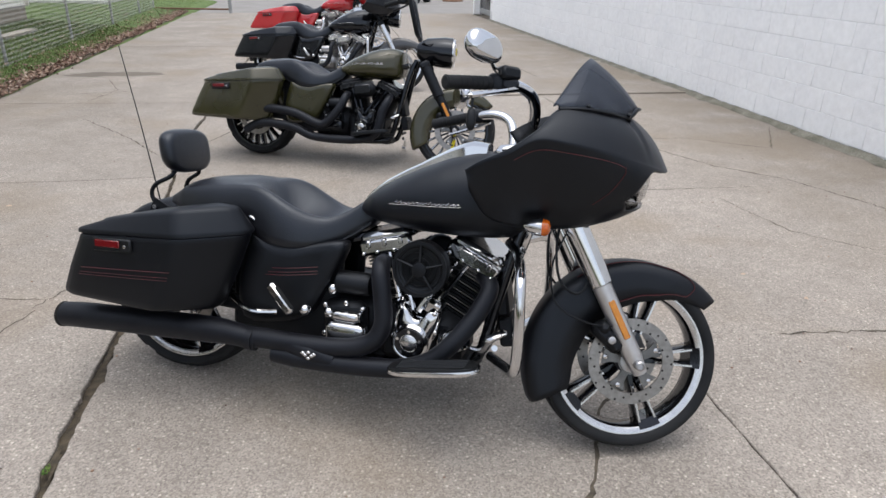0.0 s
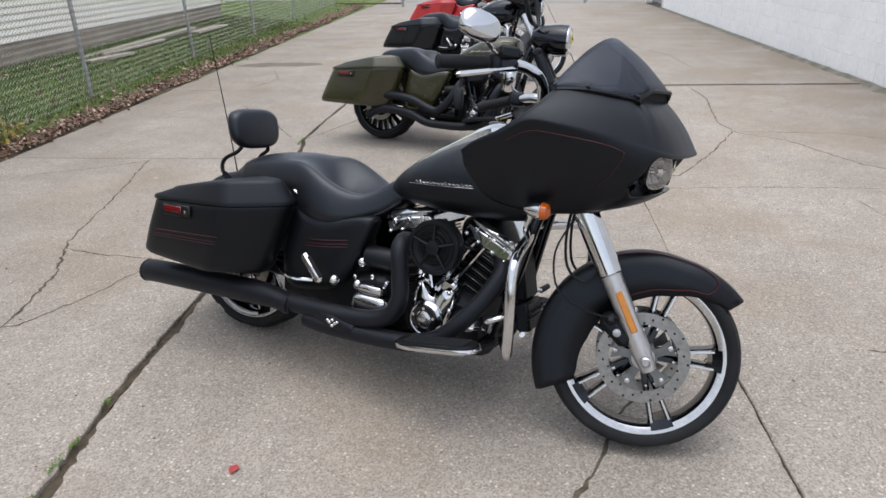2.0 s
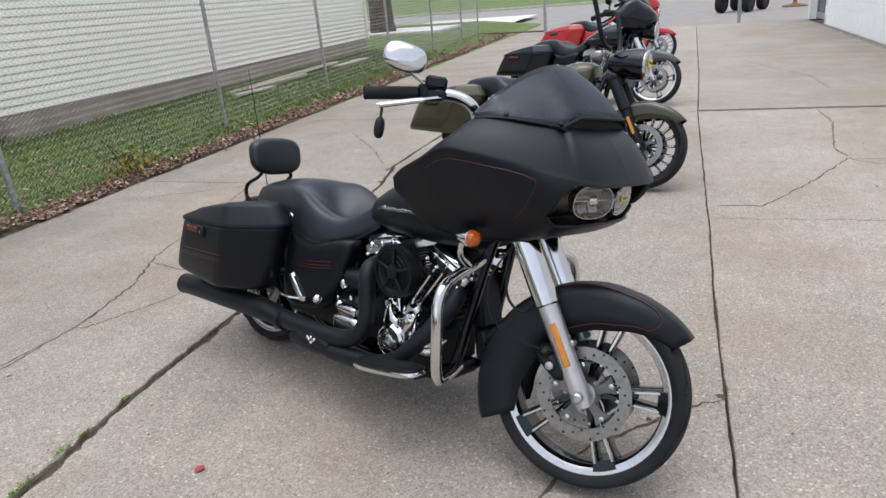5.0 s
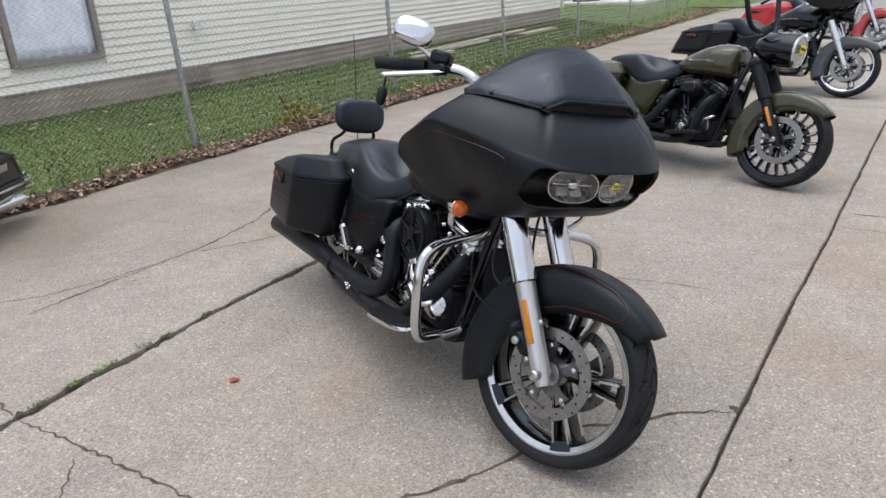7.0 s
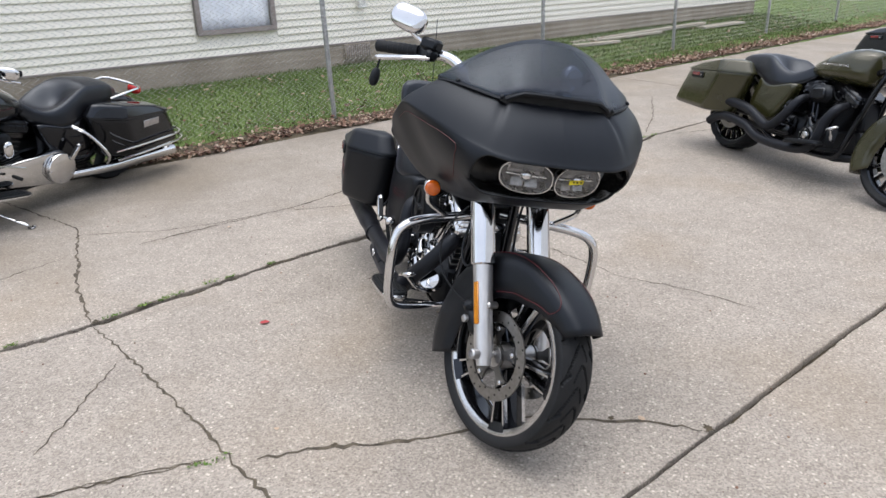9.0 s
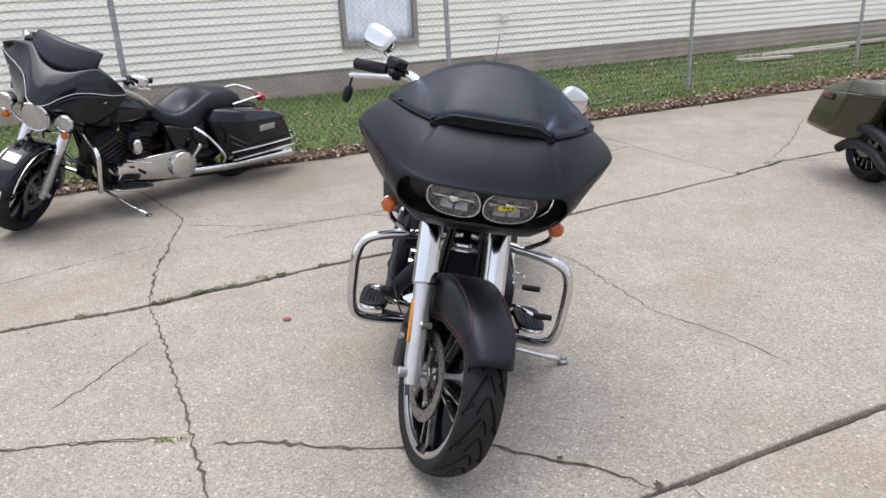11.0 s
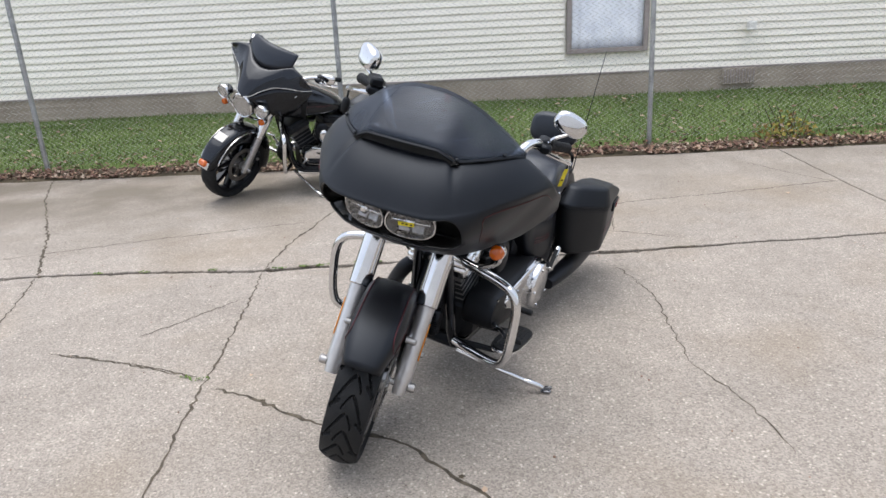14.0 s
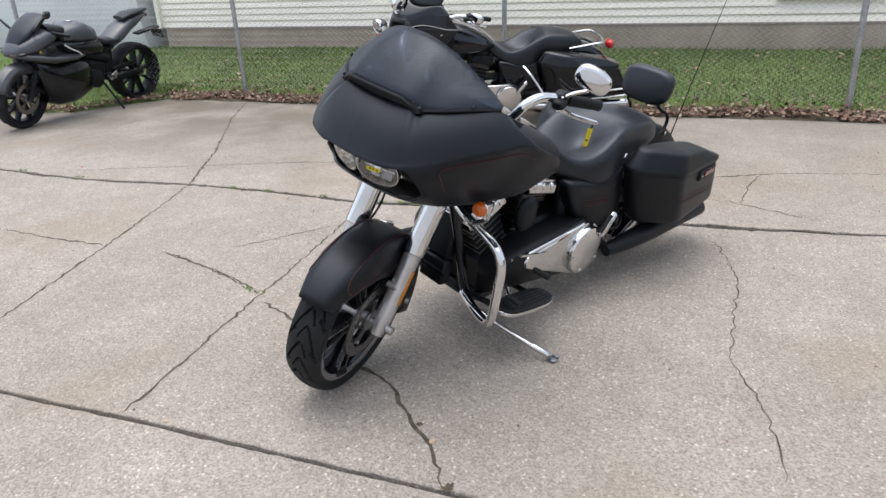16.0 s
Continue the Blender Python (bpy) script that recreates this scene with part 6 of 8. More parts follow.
    pc = part("primary_cover", Geo().loft([prim(0.10, 1.0), prim(0.185, 1.0), prim(0.206, 0.975), prim(0.216, 0.92), prim(0.220, 0.80)]), primary or cover, root, sharp=30)
    if primary:
        def panel(y, k):
            pts = []
            for j in range(40):
                a = 2 * math.pi * j / 40
                ca, sa = math.cos(a), math.sin(a)
                pts.append(Vector((0.955, y, 0.362)) + Vector((0.034 * ca, 0, 0.030 * sa)) * k if ca > 0.25 else Vector((0.620, y, 0.302)) + Vector((0.132 * ca, 0, 0.122 * sa)) * k)
            return pts
        part("primary_panel", Geo().loft([panel(0.20, 1.0), panel(0.218, 1.0), panel(0.226, 0.96), panel(0.229, 0.86)]), M["chrome"], pc, "chrome outer panel of the primary drive", sharp=40)
        part("primary_trim", Geo().tube([(0.74, 0.222, 0.412), (0.86, 0.224, 0.408), (0.97, 0.220, 0.398)], 0.008, 8, 4), M["chrome"], pc, "chrome edge of the primary cover")
    g = Geo().lathe([(0.108, 0.0), (0.108, 0.020), (0.103, 0.028), (0.080, 0.034), (0.045, 0.038), (0.01, 0.039)], (0.608, 0.224, 0.300), "y", 40)
    part("derby_cover", g, M["chrome"] if cover == M["chrome"] else cover, pc, "round polished clutch cover")
    for k in range(5):
        a = 2 * math.pi * k / 5
        part("cover_screw", Geo().lathe([(0.006, 0.0), (0.006, 0.005)], (0.608 + 0.088 * math.cos(a), 0.2555, 0.300 + 0.088 * math.sin(a)), "y", 8), M["chrome"], pc)
    for x in np.linspace(0.80, 1.06, 5):
        part("cover_bolt", Geo().lathe([(0.008, 0), (0.008, 0.012)], (x, 0.206, 0.400 + 0.01 * (x - 0.8)), "y", 8), M["chrome"], pc)
    part("shift_rod", Geo().tube([(0.86, 0.23, 0.37), (1.06, 0.25, 0.44)], 0.006, 8, 0).tube([(1.06, 0.20, 0.30), (1.10, 0.23, 0.33), (1.16, 0.30, 0.33)], 0.008, 8, 3), M["chrome"], root)
    for p in ((0.98, 0.30, 0.36), (1.16, 0.33, 0.33)):
        part("shift_peg", Geo().lathe([(0.011, -0.035), (0.012, 0.0), (0.011, 0.035)], p, "y", 12), M["rubber"], root)
    if air == "round":
        c = Vector((0.964, -0.150, 0.546))
        g = Geo().lathe([(0.080, 0.0), (0.090, 0.012), (0.091, 0.050), (0.084, 0.060), (0.078, 0.056)], c, Vector((0, -1, 0)), 36)
        ac = part("air_cleaner", g, M["satin_black"], root, "round black open-face air cleaner")
        part("filter_element", Geo().lathe([(0.064, 0), (0.064, 0.056)], c, Vector((0, -1, 0)), 30), M["plastic"], ac)
        part("cleaner_rim", Geo().lathe([(0.091, 0.054), (0.091, 0.063), (0.080, 0.063), (0.080, 0.054)], c, Vector((0, -1, 0)), 36, closed=True), M["satin_black"], ac)
        for k in range(5):
            a = 2 * math.pi * k / 5 + math.pi / 2
            e = c + Vector((0.084 * math.cos(a), -0.060, 0.084 * math.sin(a)))
            m = c + Vector((0.020 * math.cos(a), -0.061, 0.020 * math.sin(a)))
            part("cleaner_spoke", Geo().tube([m, e], [0.006, 0.003], 6, 0), M["plastic"], ac)
        part("cleaner_hub", Geo().lathe([(0.026, 0.056), (0.024, 0.068), (0.012, 0.071)], c, Vector((0, -1, 0)), 16), M["satin_black"], ac)
        for r0 in (0.034, 0.052, 0.068):
            part("grille_ring", Geo().lathe([(r0, 0.054), (r0 + 0.003, 0.058), (r0 + 0.006, 0.054)], c, Vector((0, -1, 0)), 30), M["plastic"], ac)
    else:
        g = Geo().box((0.17, 0.07, 0.11), (0.945, -0.165, 0.565), (0, -8, 0), 0.03)
        ac = part("air_cleaner", g, finish, root)
        part("cleaner_cover", Geo().box((0.13, 0.02, 0.07), (0.945, -0.205, 0.565), (0, -8, 0), 0.008), accent, ac)
    # horn on the left between the cylinders
    part("horn", Geo().blob((0.055, 0.026, 0.070), (0.935, 0.150, 0.530), 16, 9, 0.75), M["satin_black"] if cover == M["chrome"] else finish, root)


def exhaust(root, style, mat):
    R = -1
    if style == "two_into_one":
        def run(name, path, r, n=14):
            return part(name, Geo().tube(path, r, n, 5), mat, root)
        run("muffler", [(-0.378, -0.248, 0.212), (-0.28, -0.250, 0.222), (0.0, -0.254, 0.238), (0.24, -0.256, 0.250), (0.33, -0.254, 0.248), (0.42, -0.250, 0.235)], [0.045, 0.047, 0.047, 0.046, 0.040, 0.036], 20)
        part("muffler_tip", Geo().lathe([(0.046, 0.0), (0.047, -0.010), (0.039, -0.012), (0.037, 0.03)], (-0.374, -0.248, 0.212), Vector((1, 0.0, 0.06)), 20, closed=True), M["hole"], root)
        run("rear_header", [(0.816, -0.12, 0.536), (0.822, -0.172, 0.536), (0.834, -0.208, 0.508), (0.850, -0.220, 0.425), (0.856, -0.226, 0.350), (0.825, -0.235, 0.290), (0.74, -0.243, 0.258), (0.60, -0.247, 0.248), (0.40, -0.25, 0.246)], [0.026, 0.029, 0.030, 0.030, 0.030, 0.031, 0.032, 0.034, 0.036], 16)
        run("front_header", [(1.140, -0.07, 0.520), (1.168, -0.105, 0.512), (1.180, -0.138, 0.480), (1.145, -0.188, 0.398), (1.088, -0.226, 0.318), (1.025, -0.236, 0.258), (0.940, -0.242, 0.222), (0.852, -0.246, 0.209), (0.70, -0.248, 0.200), (0.56, -0.250, 0.199), (0.48, -0.25, 0.200)], [0.026, 0.029, 0.030, 0.030, 0.030, 0.030, 0.031, 0.032, 0.033, 0.034, 0.030], 16)
        run("crossover", [(0.70, -0.246, 0.208), (0.62, -0.248, 0.228), (0.54, -0.248, 0.244)], [0.034, 0.040, 0.034])
        part("clamp_band", Geo().tube([(0.385, -0.252, 0.241), (0.41, -0.252, 0.240)], 0.041, 18, 0), mat, root)
        g = Geo()
        for dx, dz in ((0, 0.010), (0.012, 0), (-0.012, 0), (0, -0.010), (0.02, 0.006), (-0.02, 0.006)):
            g.blob((0.008, 0.004, 0.006), (0.625 + dx, -0.289, 0.228 + dz), 8, 5)
        part("pipe_badge", g, M["chrome"], root, "small chrome badge on the pipe")
        part("left_muffler", Geo().tube([(-0.37, 0.255, 0.212), (-0.2, 0.258, 0.225), (0.10, 0.262, 0.238), (0.26, 0.256, 0.240), (0.42, 0.235, 0.225)], [0.044, 0.046, 0.046, 0.042, 0.028], 16, 4), mat, root)
    elif style == "curved":
        for z, off, bow in ((0.30, 0.0, 0.06), (0.20, 0.03, 0.05)):
            x0 = 0.80 if z > 0.25 else 1.14
            path = [(x0, -0.13, 0.52), (x0 + 0.01, -0.20, 0.50), (x0 - 0.02, -0.235, 0.42), (x0 - 0.10, -0.25, z + 0.02), (0.62, -0.255, z - 0.01), (0.42, -0.26, z + bow), (0.22, -0.27, z + bow + 0.02), (0.10, -0.275, z + bow), (0.02, -0.28, z + bow - 0.05)]
            part("exhaust_pipe", Geo().tube(path, [0.024, 0.029, 0.031, 0.031, 0.032, 0.033, 0.033, 0.033, 0.031], 14, 5), mat, root)
    else:
        for s in (-1, 1):
            part("muffler", Geo().tube([(-0.42, s * 0.255, 0.190), (-0.2, s * 0.252, 0.198), (0.14, s * 0.250, 0.208), (0.28, s * 0.246, 0.212), (0.5, s * 0.2, 0.215)], [0.040, 0.042, 0.042, 0.034, 0.026], 16, 4), mat, root)
        part("rear_header", Geo().tube([(0.795, -0.13, 0.52), (0.806, -0.22, 0.48), (0.80, -0.236, 0.38), (0.72, -0.245, 0.25), (0.45, -0.25, 0.225)], 0.027, 12, 5), mat, root)
        part("front_header", Geo().tube([(1.15, -0.11, 0.525), (1.13, -0.215, 0.455), (1.02, -0.238, 0.29), (0.88, -0.24, 0.19), (0.5, -0.25, 0.21)], 0.027, 12, 5), mat, root)


def frame_parts(root, guard, board_trim, peg=True, stand=True, guard_on=True):
    fr = Geo()
    for s in (-1, 1):
        fr.tube([(1.30, s * 0.03, 0.80), (1.25, s * 0.055, 0.66), (1.19, s * 0.075, 0.40), (1.15, s * 0.085, 0.24), (1.06, s * 0.095, 0.185), (0.60, s * 0.10, 0.18), (0.40, s * 0.10, 0.24)], 0.019, 10, 4)
        fr.tube([(1.24, s * 0.03, 0.76), (0.80, s * 0.06, 0.62), (0.45, s * 0.10, 0.55), (0.30, s * 0.12, 0.50)], 0.017, 8, 3)
    part("frame", fr, M["gloss_black"], root)
    part("steering_head", Geo().lathe([(0.035, -0.09), (0.04, -0.07), (0.036, 0.07), (0.03, 0.09)], (1.355, 0, 0.80), Vector((-math.sin(RAKE), 0, math.cos(RAKE))), 16), M["satin_black"], root)
    part("regulator", Geo().box((0.05, 0.12, 0.10), (1.235, 0.0, 0.33), (0, -12, 0), 0.008).box((0.012, 0.13, 0.006), (1.265, 0, 0.35), (0, -12, 0), 0.001).box((0.012, 0.13, 0.006), (1.26, 0, 0.33), (0, -12, 0), 0.001).box((0.012, 0.13, 0.006), (1.255, 0, 0.31), (0, -12, 0), 0.001), M["satin_black"], root)
    part("oil_cooler", Geo().box((0.05, 0.11, 0.18), (1.20, 0.0, 0.47), (0, -12, 0), 0.01), M["satin_black"], root)
    for s in (-1, 1):
        if guard_on:
            path = [(1.215, s * 0.02, 0.628), (1.262, s * 0.14, 0.622), (1.292, s * 0.27, 0.610), (1.306, s * 0.335, 0.588), (1.312, s * 0.362, 0.540), (1.318, s * 0.366, 0.45), (1.318, s * 0.360, 0.355), (1.308, s * 0.335, 0.305), (1.275, s * 0.26, 0.285), (1.20, s * 0.12, 0.262)]
            part("engine_guard", Geo().tube(path, 0.0165, 14, 5), guard, root)
        # floorboard
        q = Matrix.Rotation(radians(-9), 3, "Y")
        c = Vector((1.055, s * 0.300, 0.262))
        out = []
        for j in range(28):
            a = 2 * math.pi * j / 28
            ex = 0.150 * math.copysign(abs(math.cos(a)) ** 0.55, math.cos(a))
            ey = 0.056 * math.copysign(abs(math.sin(a)) ** 0.75, math.sin(a))
            out.append((ex, ey))
        def lay(dz, k):
            return [c + q @ Vector((x * k, y * k, dz)) for x, y in out]
        fb = part("floorboard", Geo().loft([lay(-0.012, 0.96), lay(-0.008, 1.0), lay(0.0, 1.0), lay(0.004, 0.985)]), board_trim, root)
        part("rubber_pad", Geo().loft([lay(0.004, 0.95), lay(0.010, 0.95), lay(0.012, 0.93)]), M["plastic"], fb, "ribbed black rubber pad")
        for k in (-0.03, -0.015, 0.0, 0.015, 0.03):
            g = Geo().tube([c + q @ Vector((-0.11, k, 0.013)), c + q @ Vector((0.11, k, 0.013))], 0.0028, 5, 0)
            part("pad_rib", g, M["plastic"], fb)
        part("board_bracket", Geo().tube([(1.16, s * 0.11, 0.24), c + Vector((0.08, -s * 0.04, -0.02))], 0.012, 8, 0), M["satin_black"], root)
        part("board_bracket", Geo().tube([(0.93, s * 0.11, 0.20), c + Vector((-0.09, -s * 0.04, -0.025))], 0.012, 8, 0), M["satin_black"], root)
        if peg:
            g = Geo().box((0.034, 0.024, 0.125), (0.505, s * 0.262, 0.398), (0, -42, 0), 0.009)
            pg = part("passenger_peg", g, M["chrome"], root)
            part("peg_mount", Geo().blob((0.020, 0.022, 0.020), (0.580, s * 0.225, 0.362), 10, 7), M["chrome"], pg)
            part("peg_rubber", Geo().box((0.006, 0.018, 0.09), (0.520, s * 0.262, 0.404), (0, -42, 0), 0.002), M["rubber"], pg)
    bp = part("brake_pedal", Geo().tube([(1.14, -0.15, 0.29), (1.19, -0.22, 0.315), (1.225, -0.275, 0.375)], 0.009, 8, 3), M["chrome"], root)
    part("pedal_pad", Geo().box((0.072, 0.034, 0.016), (1.240, -0.285, 0.388), (0, -25, 20), 0.006), M["chrome"], bp)
    if stand:
        st = part("side_stand", Geo().tube([(1.17, 0.12, 0.205), (1.15, 0.22, 0.182), (1.115, 0.33, 0.150), (1.09, 0.395, 0.130)], [0.012, 0.010, 0.0085, 0.0085], 10, 3), M["chrome"], root)
        part("stand_knuckle", Geo().tube([(1.095, 0.385, 0.133), (1.088, 0.40, 0.129), (1.072, 0.440, 0.118), (1.066, 0.455, 0.112)], [0.008, 0.0125, 0.012, 0.009], 12, 0), M["chrome"], st, "chrome knuckle of the side stand")
        part("stand_foot", Geo().box((0.030, 0.040, 0.010), (1.060, 0.470, 0.1025), (11, 0, 12), 0.004).box((0.008, 0.030, 0.014), (1.046, 0.474, 0.108), (11, 0, 12), 0.003), M["dark_chrome"], st, "hooked foot of the side stand")


def rear_end(root, paint, cover_paint, rim_mat, spoke_mat, style, stripe=None):
    wheel("rear_wheel", root, (0, 0, 0.305), 0.305, 0.160, None, style, rim_mat, spoke_mat, 1, 0.145)
    # rear mudguard
    rows = []
    for i in range(31):
        a = radians(18 + (188 - 18) * i / 30)
        d = Vector((math.cos(a), 0, math.sin(a)))
        rows.append([Vector((0, y * 0.110, 0.312)) + d * (0.352 - dd) for y, dd in ((-1, 0.11), (-1, 0.05), (-0.93, 0.02), (-0.7, 0.005), (0, 0), (0.7, 0.005), (0.93, 0.02), (1, 0.05), (1, 0.11))])
    part("rear_fender", Geo().grid(rows), paint, root, thick=0.004, sharp=60)
    for s in (-1, 1):
        out = [(0.345, 0.600), (0.42, 0.572), (0.52, 0.566), (0.650, 0.592), (0.688, 0.578), (0.660, 0.500), (0.610, 0.405), (0.560, 0.325), (0.450, 0.285), (0.320, 0.285), (0.300, 0.43)]
        mid = Vector((0.49, s * 0.1, 0.47))
        rows = []
        for y, k in ((0.13, 1.0), (0.168, 1.0), (0.184, 0.965), (0.194, 0.85), (0.198, 0.55)):
            rows.append([Vector((mid.x + (x - mid.x) * k, s * (y - 0.02 * max(0.0, (x - 0.5)) / 0.17), mid.z + (z - mid.z) * k)) for x, z in [tuple(v)[:2] for v in smooth([(a, b, 0) for a, b in out + out[:1]], 3)[:-1]]])
        sc = part("side_cover", Geo().loft(rows), cover_paint, root, sharp=50)
        if stripe:
            for dz in (0.0, -0.014, -0.024):
                part("pinstripe", Geo().tube([(0.40, s * 0.1935, 0.478 + dz), (0.50, s * 0.1985, 0.488 + dz), (0.60, s * 0.184, 0.502 + dz)], 0.0012, 5, 3), stripe, sc, "thin dark red pinstripe")
        part("frame_cover", Geo().box((0.42, 0.05, 0.38), (0.45, s * 0.10, 0.41), None, 0.02), M["satin_black"], root)
        part("swingarm", Geo().box((0.55, 0.03, 0.06), (0.24, s * 0.135, 0.325), (0, 2, 0), 0.012), M["satin_black"], root)
        part("shock", Geo().tube([(0.08, s * 0.165, 0.33), (0.26, s * 0.168, 0.55)], 0.022, 10, 0), M["satin_black"], root)
        part("bag_bracket", Geo().tube([(0.28, s * 0.19, 0.36), (0.38, s * 0.24, 0.335), (0.46, s * 0.2, 0.33)], 0.008, 8, 3), M["chrome"] if s < 0 else M["satin_black"], root)
        if stripe:
            part("docking_point", Geo().blob((0.016, 0.009, 0.007), (0.355, s * 0.182, 0.642), 12, 6, turn=(0, 30, 0)), M["chrome"], root)


def handlebar(root, M0, bar_mat, control, path, end, mir_at, mir_mat, lever_mat, tags=False, grips=None, aim=(-50, 12), tip=8):
    """Bars with grips, levers, switchgear and mirrors, mirrored left to right."""
    for s in (-1, 1):
        pts = [Vector((x, s * y, z)) for x, y, z in path]
        e = Vector((end[0], s * end[1], end[2]))
        last = pts[-1]
        d = (e - last).normalized()
        hb = part("handlebar", Geo().tube(pts, 0.0165, 14, 6), bar_mat, root, "", M0)
        g = Geo().tube([last + d * 0.035, e - d * 0.010, e - d * 0.004, e], [0.0185, 0.0185, 0.020, 0.015], 14, 0)
        gr = part("grip", g, M["rubber"], hb, "", M0)
        if grips:
            for k in range(6):
                p = last + d * (0.05 + 0.018 * k)
                part("grip_ring", Geo().lathe([(0.0195, -0.002), (0.0195, 0.002)], p, d, 12), M["plastic"], gr, "", M0)
        sw = last + d * 0.005
        part("switch_housing", Geo().blob((0.030, 0.024, 0.026), sw, 12, 8, 0.55), control, hb, "", M0)
        fwd = Vector((0.88, s * 0.25, -0.24)).normalized()
        part("lever_mount", Geo().box((0.05, 0.04, 0.032), sw + fwd * 0.035 + Vector((0, 0, 0.004)), None, 0.008), control, hb, "", M0)
        if s < 0:
            part("fluid_reservoir", Geo().box((0.062, 0.050, 0.036), sw + fwd * 0.028 + Vector((0, 0, 0.034)), (0, 0, 25), 0.008), control, hb, "", M0)
        l0 = sw + fwd * 0.055
        l1 = l0 + d * 0.075 + fwd * 0.022
        l2 = l0 + d * 0.176 + fwd * 0.022 + Vector((0, 0, -0.012))
        lv = part("lever", Geo().tube([l0, l1, l2, l2 + d * 0.008], [0.009, 0.0075, 0.0085, 0.010], 8, 4), lever_mat, hb, "", M0)
        if tags and s > 0:
            tg = l2 + Vector((0, 0, -0.012))
            part("key_tag", Geo().box((0.003, 0.017, 0.078), tg + Vector((0, 0, -0.046)), (8, 10, 35), 0.001), M["yellow"], lv, "yellow paper key tag", M0)
            part("tag_ring", Geo().tube([l2, tg + Vector((0, 0, -0.012))], 0.003, 6, 0), M["satin_black"], lv, "", M0)
            for k in range(3):
                part("tag_print", Geo().box((0.0042, 0.010, 0.005), tg + Vector((0, 0, -0.028 - 0.014 * k)), (8, 10, 35), 0.0005), M["satin_black"], lv, "dark printed bar", M0)
        if tags and s < 0:
            tg = l2 + Vector((0, 0, -0.008))
            g = Geo().blob((0.013, 0.016, 0.030), tg + Vector((0, 0, -0.055)), 12, 8, 0.8).tube([l2, tg + Vector((0, 0, -0.03))], 0.004, 6, 0)
            part("key_fob", g, M["plastic"], lv, "black key fob hung on the lever", M0)
        # mirror on its stalk
        mp = Vector((mir_at[0], s * mir_at[1], mir_at[2]))
        stalk = [sw + fwd * 0.03 + Vector((0, 0, 0.02)), sw.lerp(mp, 0.45) + Vector((0.012, 0, -0.008)), mp + Vector((0.018, 0, -0.030)), mp + Vector((0.014, 0, 0))]
        mi = part("mirror", Geo().blob((0.024, 0.062, 0.040), mp, 24, 14, 0.74, turn=(-8 if s < 0 else tip, -10, aim[0] if s < 0 else aim[1])), mir_mat, root, "", M0)
        part("mirror_stalk", Geo().tube(stalk, 0.0062, 8, 5), mir_mat, mi, "", M0)
        q = Euler((radians(-8 if s < 0 else tip), radians(-10), radians(aim[0] if s < 0 else aim[1]))).to_matrix()
        gl = []
        for j in range(24):
            a = 2 * math.pi * j / 24
            gl.append(mp + q @ Vector((-0.0225, 0.053 * math.copysign(abs(math.cos(a)) ** 0.75, math.cos(a)), 0.033 * math.copysign(abs(math.sin(a)) ** 0.75, math.sin(a)))))
        part("mirror_glass", Geo().prism(gl, q @ Vector((-0.002, 0, 0))), M["chrome"], mi, "", M0)


def turn_signal(root, at, s, bracket, M0=None, mat=None, up=None):
    at = Vector((at[0], s * at[1], at[2]))
    b = part("turn_signal", Geo().lathe([(0.009, -0.052), (0.021, -0.034), (0.026, -0.012), (0.027, 0.0), (0.025, 0.002)], at, Vector((1, 0, 0)), 20), mat or M["chrome"], root, "", M0)
    part("amber_lens", Geo().lathe([(0.0250, 0.0), (0.0250, 0.010), (0.021, 0.020), (0.010, 0.025)], at, Vector((1, 0, 0)), 20), M["amber"], b, "amber lens", M0)
    if bracket:
        part("signal_stalk", Geo().tube([at + Vector((-0.03, 0, -0.01)), at + Vector((-0.045, -s * 0.01, -0.06)), Vector(bracket)], 0.0095, 8, 4), mat or M["chrome"], b, "", M0)


